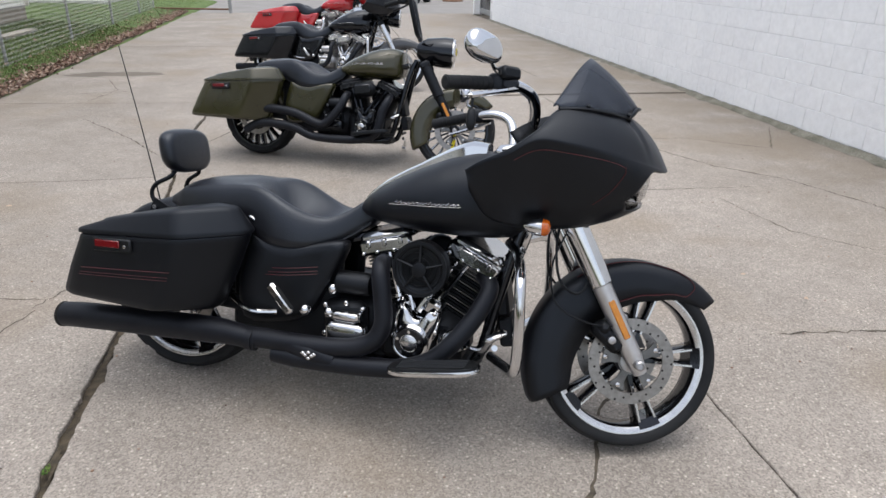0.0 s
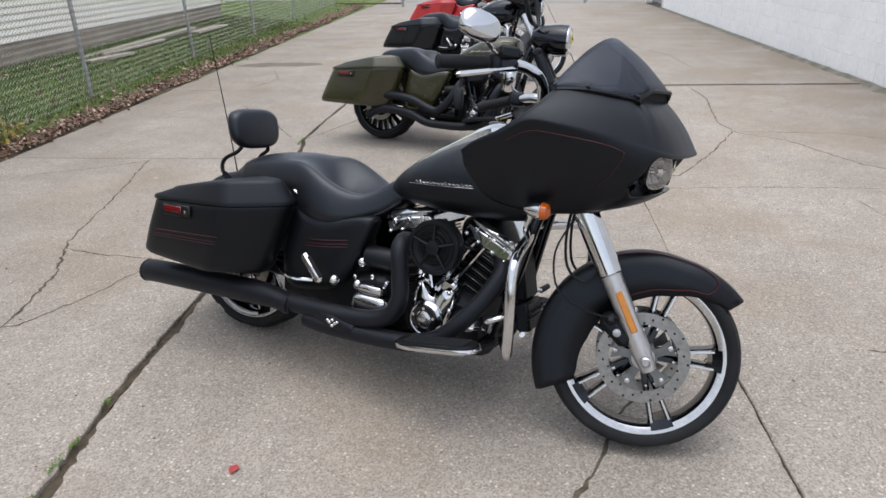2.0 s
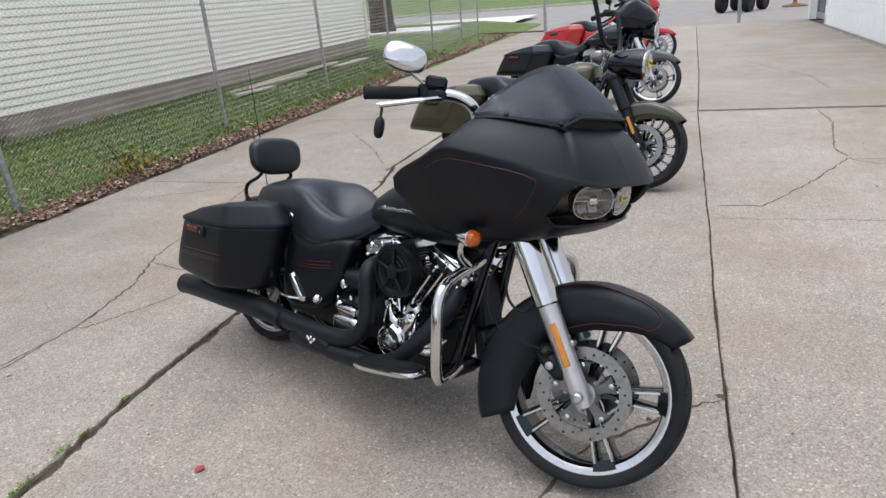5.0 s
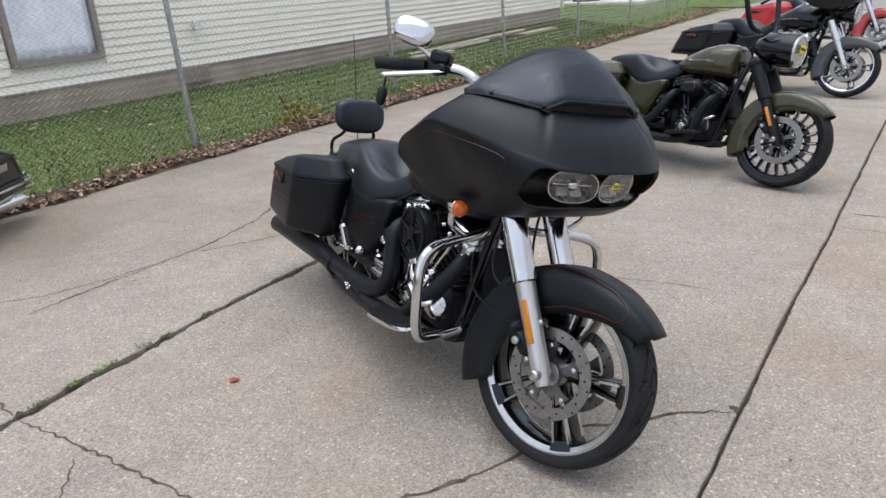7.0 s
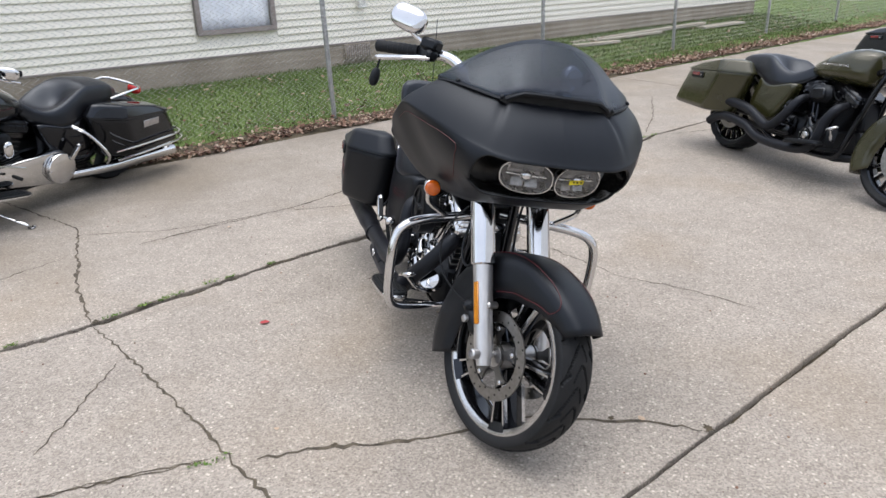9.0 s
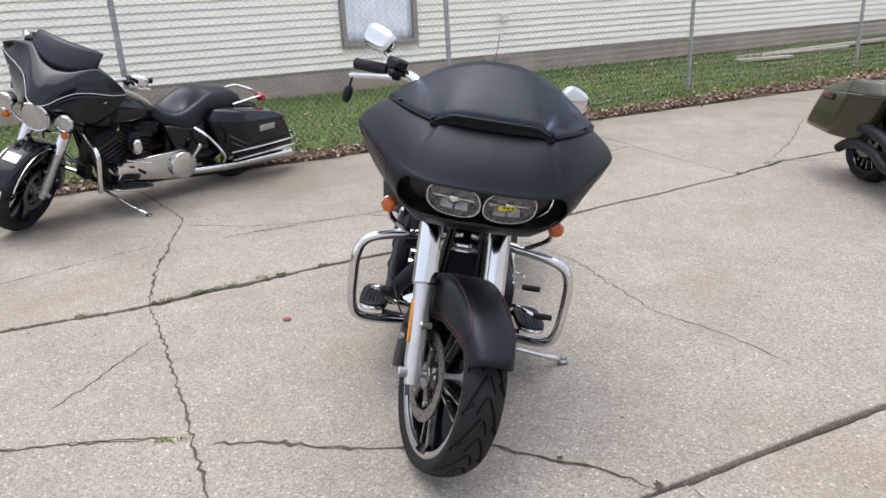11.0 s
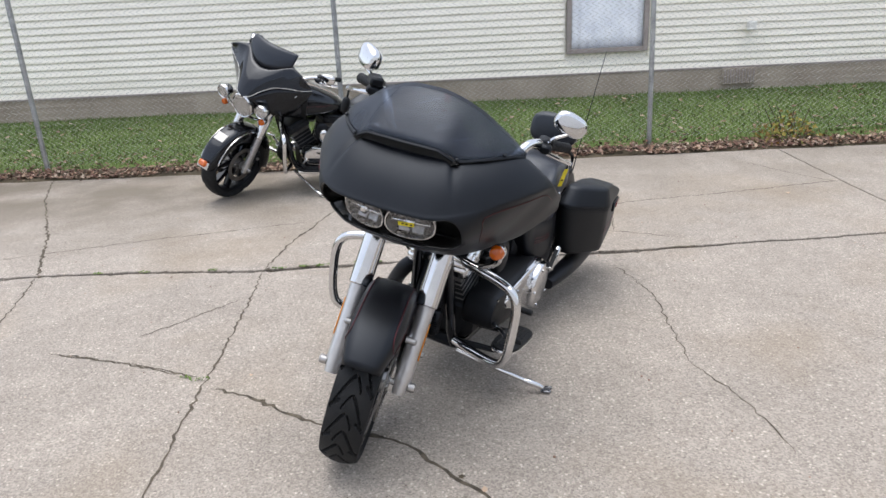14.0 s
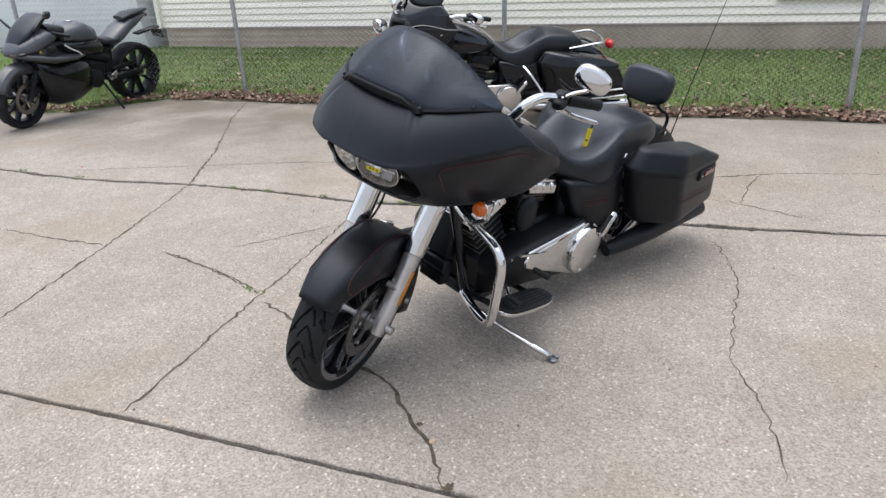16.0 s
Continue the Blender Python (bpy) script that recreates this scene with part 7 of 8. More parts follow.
def shark_fairing(root, paint, stripe):
    """Frame-mounted fairing with twin lamps, a vented brow and a short dark screen."""
    N = 90
    crease = spline([(1.674, 0, 0.922), (1.670, 0.10, 0.923), (1.652, 0.172, 0.926), (1.603, 0.242, 0.942), (1.510, 0.320, 0.966), (1.41, 0.376, 0.984), (1.325, 0.401, 0.988), (1.25, 0.404, 0.944), (1.175, 0.396, 0.908), (1.134, 0.384, 0.880)], N)
    top = spline([(1.560, 0, 1.048), (1.558, 0.06, 1.048), (1.552, 0.118, 1.052), (1.537, 0.170, 1.060), (1.480, 0.238, 1.070), (1.42, 0.284, 1.076), (1.362, 0.315, 1.070), (1.318, 0.368, 1.012), (1.245, 0.388, 0.954), (1.172, 0.382, 0.917), (1.128, 0.372, 0.888)], N)
    low = spline([(1.556, 0, 0.760), (1.552, 0.055, 0.760), (1.540, 0.110, 0.758), (1.508, 0.152, 0.750), (1.450, 0.178, 0.734), (1.385, 0.196, 0.724), (1.305, 0.218, 0.718), (1.240, 0.250, 0.727), (1.180, 0.300, 0.758), (1.140, 0.362, 0.835)], N)

    def both(rows):
        """Rows of the left half (from the middle out), made whole."""
        return [[mirror(p) for p in r[:0:-1]] + r for r in rows]

    def brow(i, v):
        """Upper panel: a raised middle between two creases that fan out from the vent."""
        s = i / N
        b = math.sin(math.pi * v) * (0.012 - 0.006 * s)
        p = top[i].lerp(crease[i], v) + Vector((b * (1 - s) * 0.8, b * s * 0.9, b * 0.9))
        d = p.y - 0.150 - 0.060 * v
        p.z += 0.010 / (1 + math.exp(max(-40.0, min(40.0, d / 0.0035)))) * (1 - v) ** 1.2
        p.z -= 0.007 * math.exp(-((d - 0.010) / 0.010) ** 2) * (1 - v) ** 0.8
        return p

    def cheek_at(i, v):
        """Side and chin, from the crease down to the lower edge."""
        s = i / N
        bulge = 0.012 * math.sin(math.pi * v) * min(1.0, s / 0.4)
        chin = 0.046 * math.sin(math.pi * v) ** 0.8 * (1.0 if s < 0.36 else max(0.0, 1 - (s - 0.36) / 0.26) ** 1.5)
        return crease[i].lerp(low[i], v) + Vector((bulge * 0.3 + chin, bulge + chin * 0.40 * min(1.0, s / 0.25), 0))
    # one shell: upper panel, rounded edge, cheeks and the chin around the mouth
    sm = 0.37
    up_b, lo_b = [], []
    for i in range(N + 1):
        s = i / N
        if s < sm:
            k = min(1.0, max(0.0, (s - 0.25) / (sm - 0.25)))
            vt, vb = 0.065 + 0.525 * k ** 2.6, 0.76 - 0.17 * k ** 5
        else:
            vt = vb = 0.59
        a, c, b = brow(i, 0.965), crease[i], cheek_at(i, 0.030)
        roll = [a * (1 - u) ** 2 + c * 2 * u * (1 - u) + b * u * u for u in (0.2, 0.4, 0.6, 0.8)]
        up_b.append([brow(i, 0.965 * k / 11) for k in range(12)] + roll + [cheek_at(i, 0.030 + (vt - 0.030) * k / 7) for k in range(8)])
        lo_b.append([cheek_at(i, vb + (1 - vb) * k / 7) for k in range(8)])
    g = Geo()
    g.grid(both([[c[k] for c in up_b] for k in range(24)]))
    g.grid(both([[c[k] for c in lo_b] for k in range(8)]))
    shell = cheek = part("fairing_shell", g, paint, root, thick=0.004, sharp=42, weld=0.0004)
    # deep recess behind the mouth
    n_m = int(sm * N) + 1
    loop = [up_b[i][23] for i in range(n_m + 1)] + [lo_b[i][0] for i in range(n_m, -1, -1)]
    outline = loop + [mirror(p) for p in loop][::-1]
    mid = sum(outline, Vector()) / len(outline)
    rows = []
    for dx, k in ((0.0, 1.0), (-0.014, 0.99), (-0.045, 0.95), (-0.085, 0.90)):
        rows.append([Vector((p.x + dx if dx > -0.03 else (p.x * 0.5 + 0.5 * 1.580) + dx, p.y * k, mid.z + (p.z - mid.z) * k)) for p in outline])
    rec = part("lamp_recess", Geo().loft(rows, caps=False), M["recess"], cheek, "gloss black headlamp recess", thick=0.003)
    part("recess_back", Geo().prism([Vector((1.500 - 0.5 * p.y * p.y, p.y * 0.91, mid.z + (p.z - mid.z) * 0.93)) for p in outline], (-0.01, 0, 0)), M["recess"], rec)
    # the two lamps
    for s in (-1, 1):
        c = Vector((1.601, s * 0.0775, 0.864))
        q = Euler((0, radians(9), radians(s * 12))).to_matrix()

        def oval(x, k, flat=0.0):
            pts = []
            for j in range(32):
                a = 2 * math.pi * j / 32
                y = 0.077 * k * math.copysign(abs(math.cos(a)) ** 0.86, math.cos(a)) + s * 0.10 * 0.046 * k * math.sin(a)
                z = 0.047 * k * math.copysign(abs(math.sin(a)) ** 0.80, math.sin(a))
                pts.append(c + q @ Vector((x, y, z)))
            return pts
        hl = part("headlamp", Geo().grid([oval(0.012, 1.02), oval(0.014, 0.97), oval(-0.010, 0.92), oval(-0.034, 0.66), oval(-0.040, 0.05)], close_u=True), M["lamp_bowl"], rec, "grey reflector bowl with clear lens")
        part("lamp_bezel", Geo().grid([oval(0.010, 1.035), oval(0.016, 1.03), oval(0.016, 0.985), oval(0.010, 0.975)], close_u=True), M["polished"], hl)
        part("lamp_bar", Geo().box((0.010, 0.122, 0.008), c + q @ Vector((0.004, 0, 0.004)), q, 0.003), M["chrome"], hl)
        part("projector", Geo().lathe([(0.016, 0.0), (0.016, 0.010), (0.011, 0.016), (0.004, 0.018)], c + q @ Vector((0.004, 0, 0.004)), q @ Vector((1, 0, 0)), 18), M["chrome"], hl)
        for y in (-0.021, 0.021):
            part("reflector_cell", Geo().box((0.004, 0.037, 0.026), c + q @ Vector((-0.006, y, -0.023)), q @ Euler((0, radians(-32), 0)).to_matrix(), 0.003), M["lamp_cell"], hl)
        part("lamp_shade", Geo().box((0.004, 0.094, 0.020), c + q @ Vector((-0.006, 0, 0.022)), q @ Euler((0, radians(24), 0)).to_matrix(), 0.003), M["lamp_shade"], hl)
        part("lens", Geo().loft([oval(0.014, 0.97), oval(0.018, 0.96), oval(0.020, 0.7), oval(0.021, 0.3)]), M["glass"], hl, "clear lens").visible_shadow = False
        if s > 0:
            part("lamp_sticker", Geo().box((0.002, 0.050, 0.013), c + q @ Vector((0.0225, -0.010, 0.003)), q @ Euler((radians(4), 0, 0)).to_matrix(), 0.0005), M["yellow"], hl, "small yellow sticker on the lamp")
            for y in (-0.02, -0.008, 0.006):
                part("sticker_print", Geo().box((0.002, 0.007, 0.005), c + q @ Vector((0.0238, y, 0.004)), q, 0.0004), M["satin_black"], hl, "dark printed bar")
    # vent slot under the screen: a solid block, its inner shade put into the colour
    vent = Geo().loft([[Vector((1.556 - dx, y, 1.048 + h)) for y, h in ((-0.178, 0.010), (-0.142, 0.036), (0.142, 0.036), (0.178, 0.010), (0.12, -0.012), (-0.12, -0.012))] for dx in (0.0, 0.09)])
    part("vent_slot", vent, M["hole"], shell, "dark air vent below the screen")
    # screen
    base = spline([(1.574, 0, 1.088), (1.572, 0.07, 1.088), (1.566, 0.128, 1.086)], 8)[:-1] + spline([(1.558, 0.148, 1.072), (1.541, 0.172, 1.061), (1.490, 0.236, 1.071), (1.425, 0.284, 1.077), (1.362, 0.312, 1.073)], 13)
    tip = spline([(1.418, 0, 1.231), (1.415, 0.05, 1.229), (1.408, 0.105, 1.216)], 8)[:-1] + spline([(1.404, 0.122, 1.209), (1.392, 0.175, 1.184), (1.377, 0.228, 1.148), (1.362, 0.275, 1.112), (1.348, 0.306, 1.080)], 13)
    n_s = len(base)
    rows = []
    for k in range(9):
        v = k / 8
        rows.append([base[i].lerp(tip[i], v) + Vector((0.006, 0.006 * (i / n_s), 0.008)) * math.sin(math.pi * v) for i in range(n_s)])
    scr = part("windscreen", Geo().grid(both(rows)), M["tinted_screen"], root, "short dark smoked windscreen", thick=0.004, sharp=70)
    edge = [mirror(p) for p in base[:0:-1]] + base
    part("screen_trim", Geo().tube([p + Vector((0.003, 0, 0.001)) for p in edge], 0.0058, 6, 1), M["satin_black"], scr)
    for s in (-1, 1):
        for x, y, z in ((1.548, 0.172, 1.068), (1.44, 0.275, 1.084)):
            part("screen_screw", Geo().lathe([(0.0065, 0), (0.006, 0.006), (0.003, 0.008)], (x, s * y, z), Vector((0.5, s * 0.5, 0.7)), 8), M["satin_black"], scr)
    # inner dash closes the back
    rows = []
    for k in range(7):
        v = k / 6
        rows.append([Vector((1.335 - 0.10 * abs(u) + 0.05 * math.sin(math.pi * v), u * (0.30 - 0.05 * v), 1.052 - 0.26 * v - 0.05 * abs(u) ** 2 * (1 - v))) for u in np.linspace(-1, 1, 13)])
    dash = part("dash", Geo().grid(rows), M["plastic"], root, "black inner dash", thick=0.01)
    for y in (-0.15, -0.05, 0.05, 0.15):
        part("gauge", Geo().lathe([(0.040, 0.0), (0.040, 0.018), (0.034, 0.014)], (1.335 - 0.1 * abs(y) / 0.3, y, 0.985), Vector((-1, 0, 0.2)), 20), M["satin_black"], dash)
    # pinstripe under the crease
    if stripe:
        for s in (-1, 1):
            def on_cheek(i, v):
                p = cheek_at(i, v)
                return Vector((p.x + 0.002, s * (p.y + 0.003), p.z))
            path = [on_cheek(i, 0.10) for i in range(N - 22, 38, -3)] + [on_cheek(36, 0.14), on_cheek(37, 0.30), on_cheek(39, 0.50), on_cheek(42, 0.66)]
            part("pinstripe", Geo().tube(path, 0.0011, 5, 2), stripe, cheek, "thin dark red pinstripe")


def batwing(root, M0, paint, trim=None, screen_top=1.30, spots=False, lamp_mat=None):
    """Fork-mounted winged fairing with a round headlamp."""
    N = 18
    top = spline([(1.480, 0, 1.095), (1.465, 0.12, 1.105), (1.420, 0.22, 1.122), (1.355, 0.315, 1.135), (1.27, 0.370, 1.075), (1.17, 0.395, 0.985)], N)
    low = spline([(1.560, 0, 0.930), (1.548, 0.10, 0.912), (1.480, 0.19, 0.845), (1.38, 0.27, 0.812), (1.26, 0.345, 0.822), (1.15, 0.388, 0.880)], N)
    rows = []
    for k in range(9):
        v = k / 8
        r = []
        for i in range(N + 1):
            b = 0.05 * math.sin(math.pi * v)
            r.append(top[i].lerp(low[i], v) + Vector((b, b * i / N * 0.5, 0)))
        rows.append([mirror(p) for p in r[:0:-1]] + r)
    f = part("fairing", Geo().grid(rows), paint, root, "", M0, thick=0.006, sharp=60)
    rows = []
    for k in range(6):
        v = k / 5
        r = []
        for i in range(N - 3):
            w = 1 - (i / (N - 4)) ** 2.5
            r.append(top[i] + Vector((-0.10 * v, -0.03 * v * i / N, (screen_top - 1.10) * v * max(0.12, w))))
        rows.append([mirror(p) for p in r[:0:-1]] + r)
    part("windscreen", Geo().grid(rows), M["dark_screen"], f, "dark windscreen", M0, thick=0.004, sharp=60)
    rows = []
    for k in range(5):
        v = k / 4
        rows.append([Vector((1.36 - 0.15 * abs(u), u * 0.36, 1.10 - 0.26 * v)) for u in np.linspace(-1, 1, 9)])
    part("dash", Geo().grid(rows), M["plastic"], f, "", M0, thick=0.01)
    if trim:
        for s in (-1, 1):
            part("fairing_trim", Geo().tube([Vector((p.x + 0.008, s * (p.y + 0.004), p.z)) for p in [rows_p for rows_p in low[6:]]], 0.0035, 6, 1), trim, f, "pale edge trim", M0)
    c = Vector((1.575, 0, 0.840))
    nac = part("headlamp_nacelle", Geo().lathe([(0.060, -0.20), (0.098, -0.10), (0.104, -0.02), (0.104, 0.0), (0.094, 0.004)], c, Vector((1, 0, -0.02)), 28), paint, root, "", M0)
    lamp(nac, c, 0.092, M0)
    if spots:
        part("spot_bar", Geo().tube([(1.50, -0.215, 0.77), (1.53, -0.10, 0.735), (1.53, 0.10, 0.735), (1.50, 0.215, 0.77)], 0.010, 8, 4), M["chrome"], root, "", M0)
        for s in (-1, 1):
            sp = part("spot_lamp", Geo().lathe([(0.015, -0.085), (0.046, -0.055), (0.058, -0.01), (0.058, 0.0), (0.052, 0.002)], (1.54, s * 0.215, 0.825), Vector((1, 0, 0)), 22), M["chrome"], root, "", M0)
            lamp(sp, Vector((1.54, s * 0.215, 0.825)), 0.051, M0)
            turn_signal(root, (1.51, 0.215, 0.735), s, None, M0)


def old_batwing(root, M0, paint, trim):
    """Fork-mounted fairing with swept-up wings, pale edge trim and three lamps."""
    N = 20
    top = spline([(1.375, 0, 1.085), (1.355, 0.10, 1.100), (1.275, 0.205, 1.140), (1.272, 0.25, 1.135), (1.288, 0.33, 1.112), (1.292, 0.395, 1.075)], N)
    crease = spline([(1.580, 0, 0.905), (1.562, 0.055, 0.912), (1.500, 0.105, 0.955), (1.430, 0.165, 0.992), (1.370, 0.245, 1.006), (1.310, 0.340, 1.010), (1.266, 0.410, 1.030)], N)
    low = spline([(1.560, 0, 0.880), (1.540, 0.06, 0.860), (1.470, 0.155, 0.790), (1.390, 0.225, 0.755), (1.320, 0.290, 0.790), (1.275, 0.355, 0.890), (1.258, 0.402, 0.995)], N)

    def both(rows):
        return [[mirror(p) for p in r[:0:-1]] + r for r in rows]
    rows = []
    for k in range(9):
        v = k / 8
        # the panel hollows between the nose and the wings
        rows.append([top[i].lerp(crease[i], v) + Vector((0.020, 0, 0.016)) * math.sin(math.pi * v) * (1 - 1.7 * i / N) for i in range(N + 1)])
    rows.append([p + Vector((-0.004, -0.003, -0.008)) for p in crease])
    f = part("fairing", Geo().grid(both(rows)), paint, root, "", M0, thick=0.005, sharp=50)
    rows = []
    for k in range(6):
        v = k / 5
        rows.append([(crease[i] + Vector((-0.012, -0.008, -0.010))).lerp(low[i], v) + Vector((0.006, 0.010, 0)) * math.sin(math.pi * v) for i in range(N + 1)])
    sk = part("fairing_skirt", Geo().grid(both(rows)), paint, root, "", M0, thick=0.005, sharp=50)
    for s in (-1, 1):
        part("fairing_trim", Geo().tube([Vector((p.x + 0.002, s * (p.y + 0.003), p.z - 0.001)) for p in crease[2:]], 0.0019, 6, 1), trim, f, "pale edge trim", M0)
        part("fairing_emblem", Geo().box((0.022, 0.004, 0.006), (1.335, s * 0.320, 0.955), (0, 30, s * -35), 0.002), M["chrome"], sk, "", M0)
    rows = []
    for k in range(7):
        v = k / 6
        r = []
        for i in range(13):
            u = i / 12
            p = Vector((1.372 - 0.100 * u ** 2, 0.215 * u, 1.086 + 0.055 * u ** 2))
            q = Vector((1.262 - 0.055 * u ** 2, 0.210 * u, 1.236 - 0.022 * u ** 4))
            r.append(p.lerp(q, v) + Vector((0.006, 0.004 * u, 0.008)) * math.sin(math.pi * v))
        rows.append(r)
    part("windscreen", Geo().grid(both(rows)), M["dark_screen"], f, "dark smoked windscreen", M0, thick=0.004, sharp=60)
    rows = [[Vector((1.30 - 0.06 * abs(u), u * 0.36, 1.075 - 0.05 * abs(u) - 0.28 * v)) for u in np.linspace(-1, 1, 11)] for v in np.linspace(0, 1, 5)]
    part("dash", Geo().grid(rows), M["plastic"], f, "", M0, thick=0.01)
    c = Vector((1.562, 0, 0.806))
    nac = part("headlamp_nacelle", Geo().lathe([(0.060, -0.20), (0.092, -0.10), (0.098, -0.02), (0.098, 0.0), (0.090, 0.004)], c, Vector((1, 0, -0.02)), 28), paint, root, "", M0)
    lamp(nac, c, 0.088, M0)
    part("spot_bar", Geo().tube([(1.53, -0.190, 0.785), (1.52, -0.10, 0.715), (1.52, 0.10, 0.715), (1.53, 0.190, 0.785)], 0.010, 8, 4), M["chrome"], root, "", M0)
    for s in (-1, 1):
        p = Vector((1.568, s * 0.190, 0.842))
        sp = part("spot_lamp", Geo().lathe([(0.015, -0.085), (0.046, -0.055), (0.056, -0.01), (0.056, 0.0), (0.050, 0.002)], p, Vector((1, 0, 0)), 22), M["chrome"], root, "", M0)
        lamp(sp, p, 0.050, M0)
        turn_signal(root, (1.545, 0.190, 0.745), s, None, M0)


def lamp(parent, c, r, M0, sticker=False):
    """Round lamp: chrome rim, bright bowl, clear lens."""
    d = Vector((1, 0, -0.02))
    part("lamp_rim", Geo().lathe([(r * 1.10, -0.012), (r * 1.12, 0.004), (r * 1.04, 0.014), (r * 0.98, 0.010)], c, d, 28, closed=True), M["chrome"], parent, "", M0)
    part("reflector", Geo().lathe([(r * 0.98, 0.006), (r * 0.8, -0.02), (r * 0.4, -0.045), (r * 0.1, -0.05)], c, d, 24), M["polished"], parent, "", M0)
    part("bulb_shield", Geo().lathe([(r * 0.24, -0.03), (r * 0.26, -0.004), (r * 0.1, 0.002)], c, d, 16), M["chrome"], parent, "", M0)
    part("lens", Geo().lathe([(r * 0.98, 0.008), (r * 0.7, 0.018), (r * 0.3, 0.023), (r * 0.05, 0.024)], c, d, 24), M["glass"], parent, "", M0).visible_shadow = False
    if sticker:
        part("lamp_sticker", Geo().box((0.003, r * 0.95, r * 0.55), c + Vector((0.026, -r * 0.02, r * 0.15)), (6, 0, 0), 0.0006), M["yellow"], parent, "yellow sticker on the headlamp", M0)
        for k in range(4):
            part("sticker_print", Geo().box((0.003, r * 0.15, r * 0.16), c + Vector((0.0278, -r * 0.34 + k * r * 0.2, r * 0.16)), (6, 0, 0), 0.0004), M["satin_black"], parent, "dark printed bar", M0)


def placed(x, y, heading, lean):
    return Matrix.Translation((x, y, 0)) @ Matrix.Rotation(radians(heading), 4, "Z") @ Matrix.Rotation(radians(-lean), 4, "X")


ROW_GROUP = "motorcycles parked on the driveway"

# the subject: matte black tourer with a shark-nosed fairing
black = thing("motorcycle", placed(-0.455, 2.532, -25.5, 11.2), "matte black touring motorcycle with shark-nose fairing, leaning on its side stand", "motorcycle", ROW_GROUP)
S = steering(19.5)
wheel("front_wheel", black, (1.622, 0, 0.293), 0.292, 0.128, S, "twin", M["polished"], M["gloss_black"], 2, 0.138, "polished rim with black twin spokes", far=False)
fender_front(black, M["matte_black"], S, M["pinstripe"])
fork(black, S, M["chrome"], M["fork_silver"], cover=0.038)
shark_fairing(black, M["matte_black"], M["pinstripe"])
tank(black, M["matte_black"], M["chrome"])
seat(black)
for side in (-1, 1):
    saddlebag(black, side, M["matte_black"], M["pinstripe"])
    turn_signal(black, (1.345, 0.274, 0.735), side, (1.285, side * 0.20, 0.630))
vtwin(black, M["satin_black"], M["chrome"], M["chrome"], primary=M["satin_black"])
exhaust(black, "two_into_one", M["pipe_black"])
frame_parts(black, M["chrome"], M["chrome"])
rear_end(black, M["matte_black"], M["matte_black"], M["polished"], M["gloss_black"], "twin", M["pinstripe"])
handlebar(black, S @ Matrix.Translation((0, 0, -0.024)) @ Matrix.Rotation(radians(-1.2), 4, "X"), M["chrome"], M["satin_black"], [(1.21, 0.04, 0.93), (1.215, 0.13, 0.955), (1.225, 0.205, 1.03), (1.21, 0.235, 1.085), (1.165, 0.262, 1.108), (1.10, 0.305, 1.105)], (0.945, 0.405, 1.075), (1.045, 0.375, 1.185), M["chrome"], M["chrome"], tags=True, grips=True, tip=-14)
part("headstock_cover", Geo().box((0.12, 0.10, 0.05), (1.20, 0, 0.925), (0, -10, 0), 0.015), M["chrome"], black, "", S)
# backrest and its stays
pad = Geo()
rows = []
for x, k in ((-0.030, 0.80), (-0.026, 0.93), (-0.010, 1.0), (0.010, 1.0), (0.024, 0.94), (0.030, 0.80)):
    rows.append([Vector((-0.035 + x - 0.18 * (z * k), y * k, 0.830 + z * k)) for y, z in [(0.124 * math.copysign(abs(math.cos(a)) ** 0.62, math.cos(a)), 0.078 * math.copysign(abs(math.sin(a)) ** 0.66, math.sin(a)) + 0.006 * math.cos(a) ** 2) for a in (2 * math.pi * j / 36 for j in range(36))]])
br = part("backrest", pad.loft(rows), M["leather"], black, "black padded passenger backrest", sharp=60)
for side in (-1, 1):
    part("backrest_stay", Geo().tube([(-0.028, side * 0.060, 0.775), (-0.040, side * 0.085, 0.740), (-0.095, side * 0.100, 0.705), (-0.105, side * 0.102, 0.660), (-0.060, side * 0.104, 0.615), (0.02, side * 0.108, 0.585)], 0.008, 8, 5), M["satin_black"], br)
    part("stay_plate", Geo().box((0.12, 0.006, 0.05), (-0.045, side * 0.110, 0.615), (0, 24, 0), 0.002), M["satin_black"], br)
    part("stay_bolt", Geo().lathe([(0.009, 0), (0.009, 0.008)], (-0.085, side * 0.112, 0.628), Vector((0, side, 0)), 8), M["chrome"], br)
part("antenna", Geo().tube([(-0.205, 0.090, 0.560), (-0.225, 0.09, 0.64), (-0.30, 0.09, 0.90), (-0.395, 0.09, 1.20)], [0.0045, 0.0028, 0.0022, 0.0016], 6, 3), M["satin_black"], black, "thin black whip antenna")
part("antenna_base", Geo().tube([(-0.20, 0.09, 0.48), (-0.205, 0.09, 0.565)], [0.012, 0.008], 8, 0), M["satin_black"], black)
# hoses and cables at the fork
for y, dx in ((-0.080, 0.0), (0.07, 0.01)):
    part("hose", Geo().tube([(1.37, y, 0.80), (1.345 + dx, y * 1.2, 0.66), (1.36 + dx, y * 1.4, 0.54), (1.42, y * 1.5, 0.50), (1.46, y * 1.4, 0.56)], 0.0045, 7, 5), M["plastic"], black, "black brake hose", S)
part("hose", Geo().tube([(1.36, -0.14, 0.68), (1.32, -0.17, 0.58), (1.345, -0.165, 0.47), (1.44, -0.155, 0.42), (1.53, -0.14, 0.41)], 0.0030, 6, 4), M["plastic"], black, "black brake hose", S)

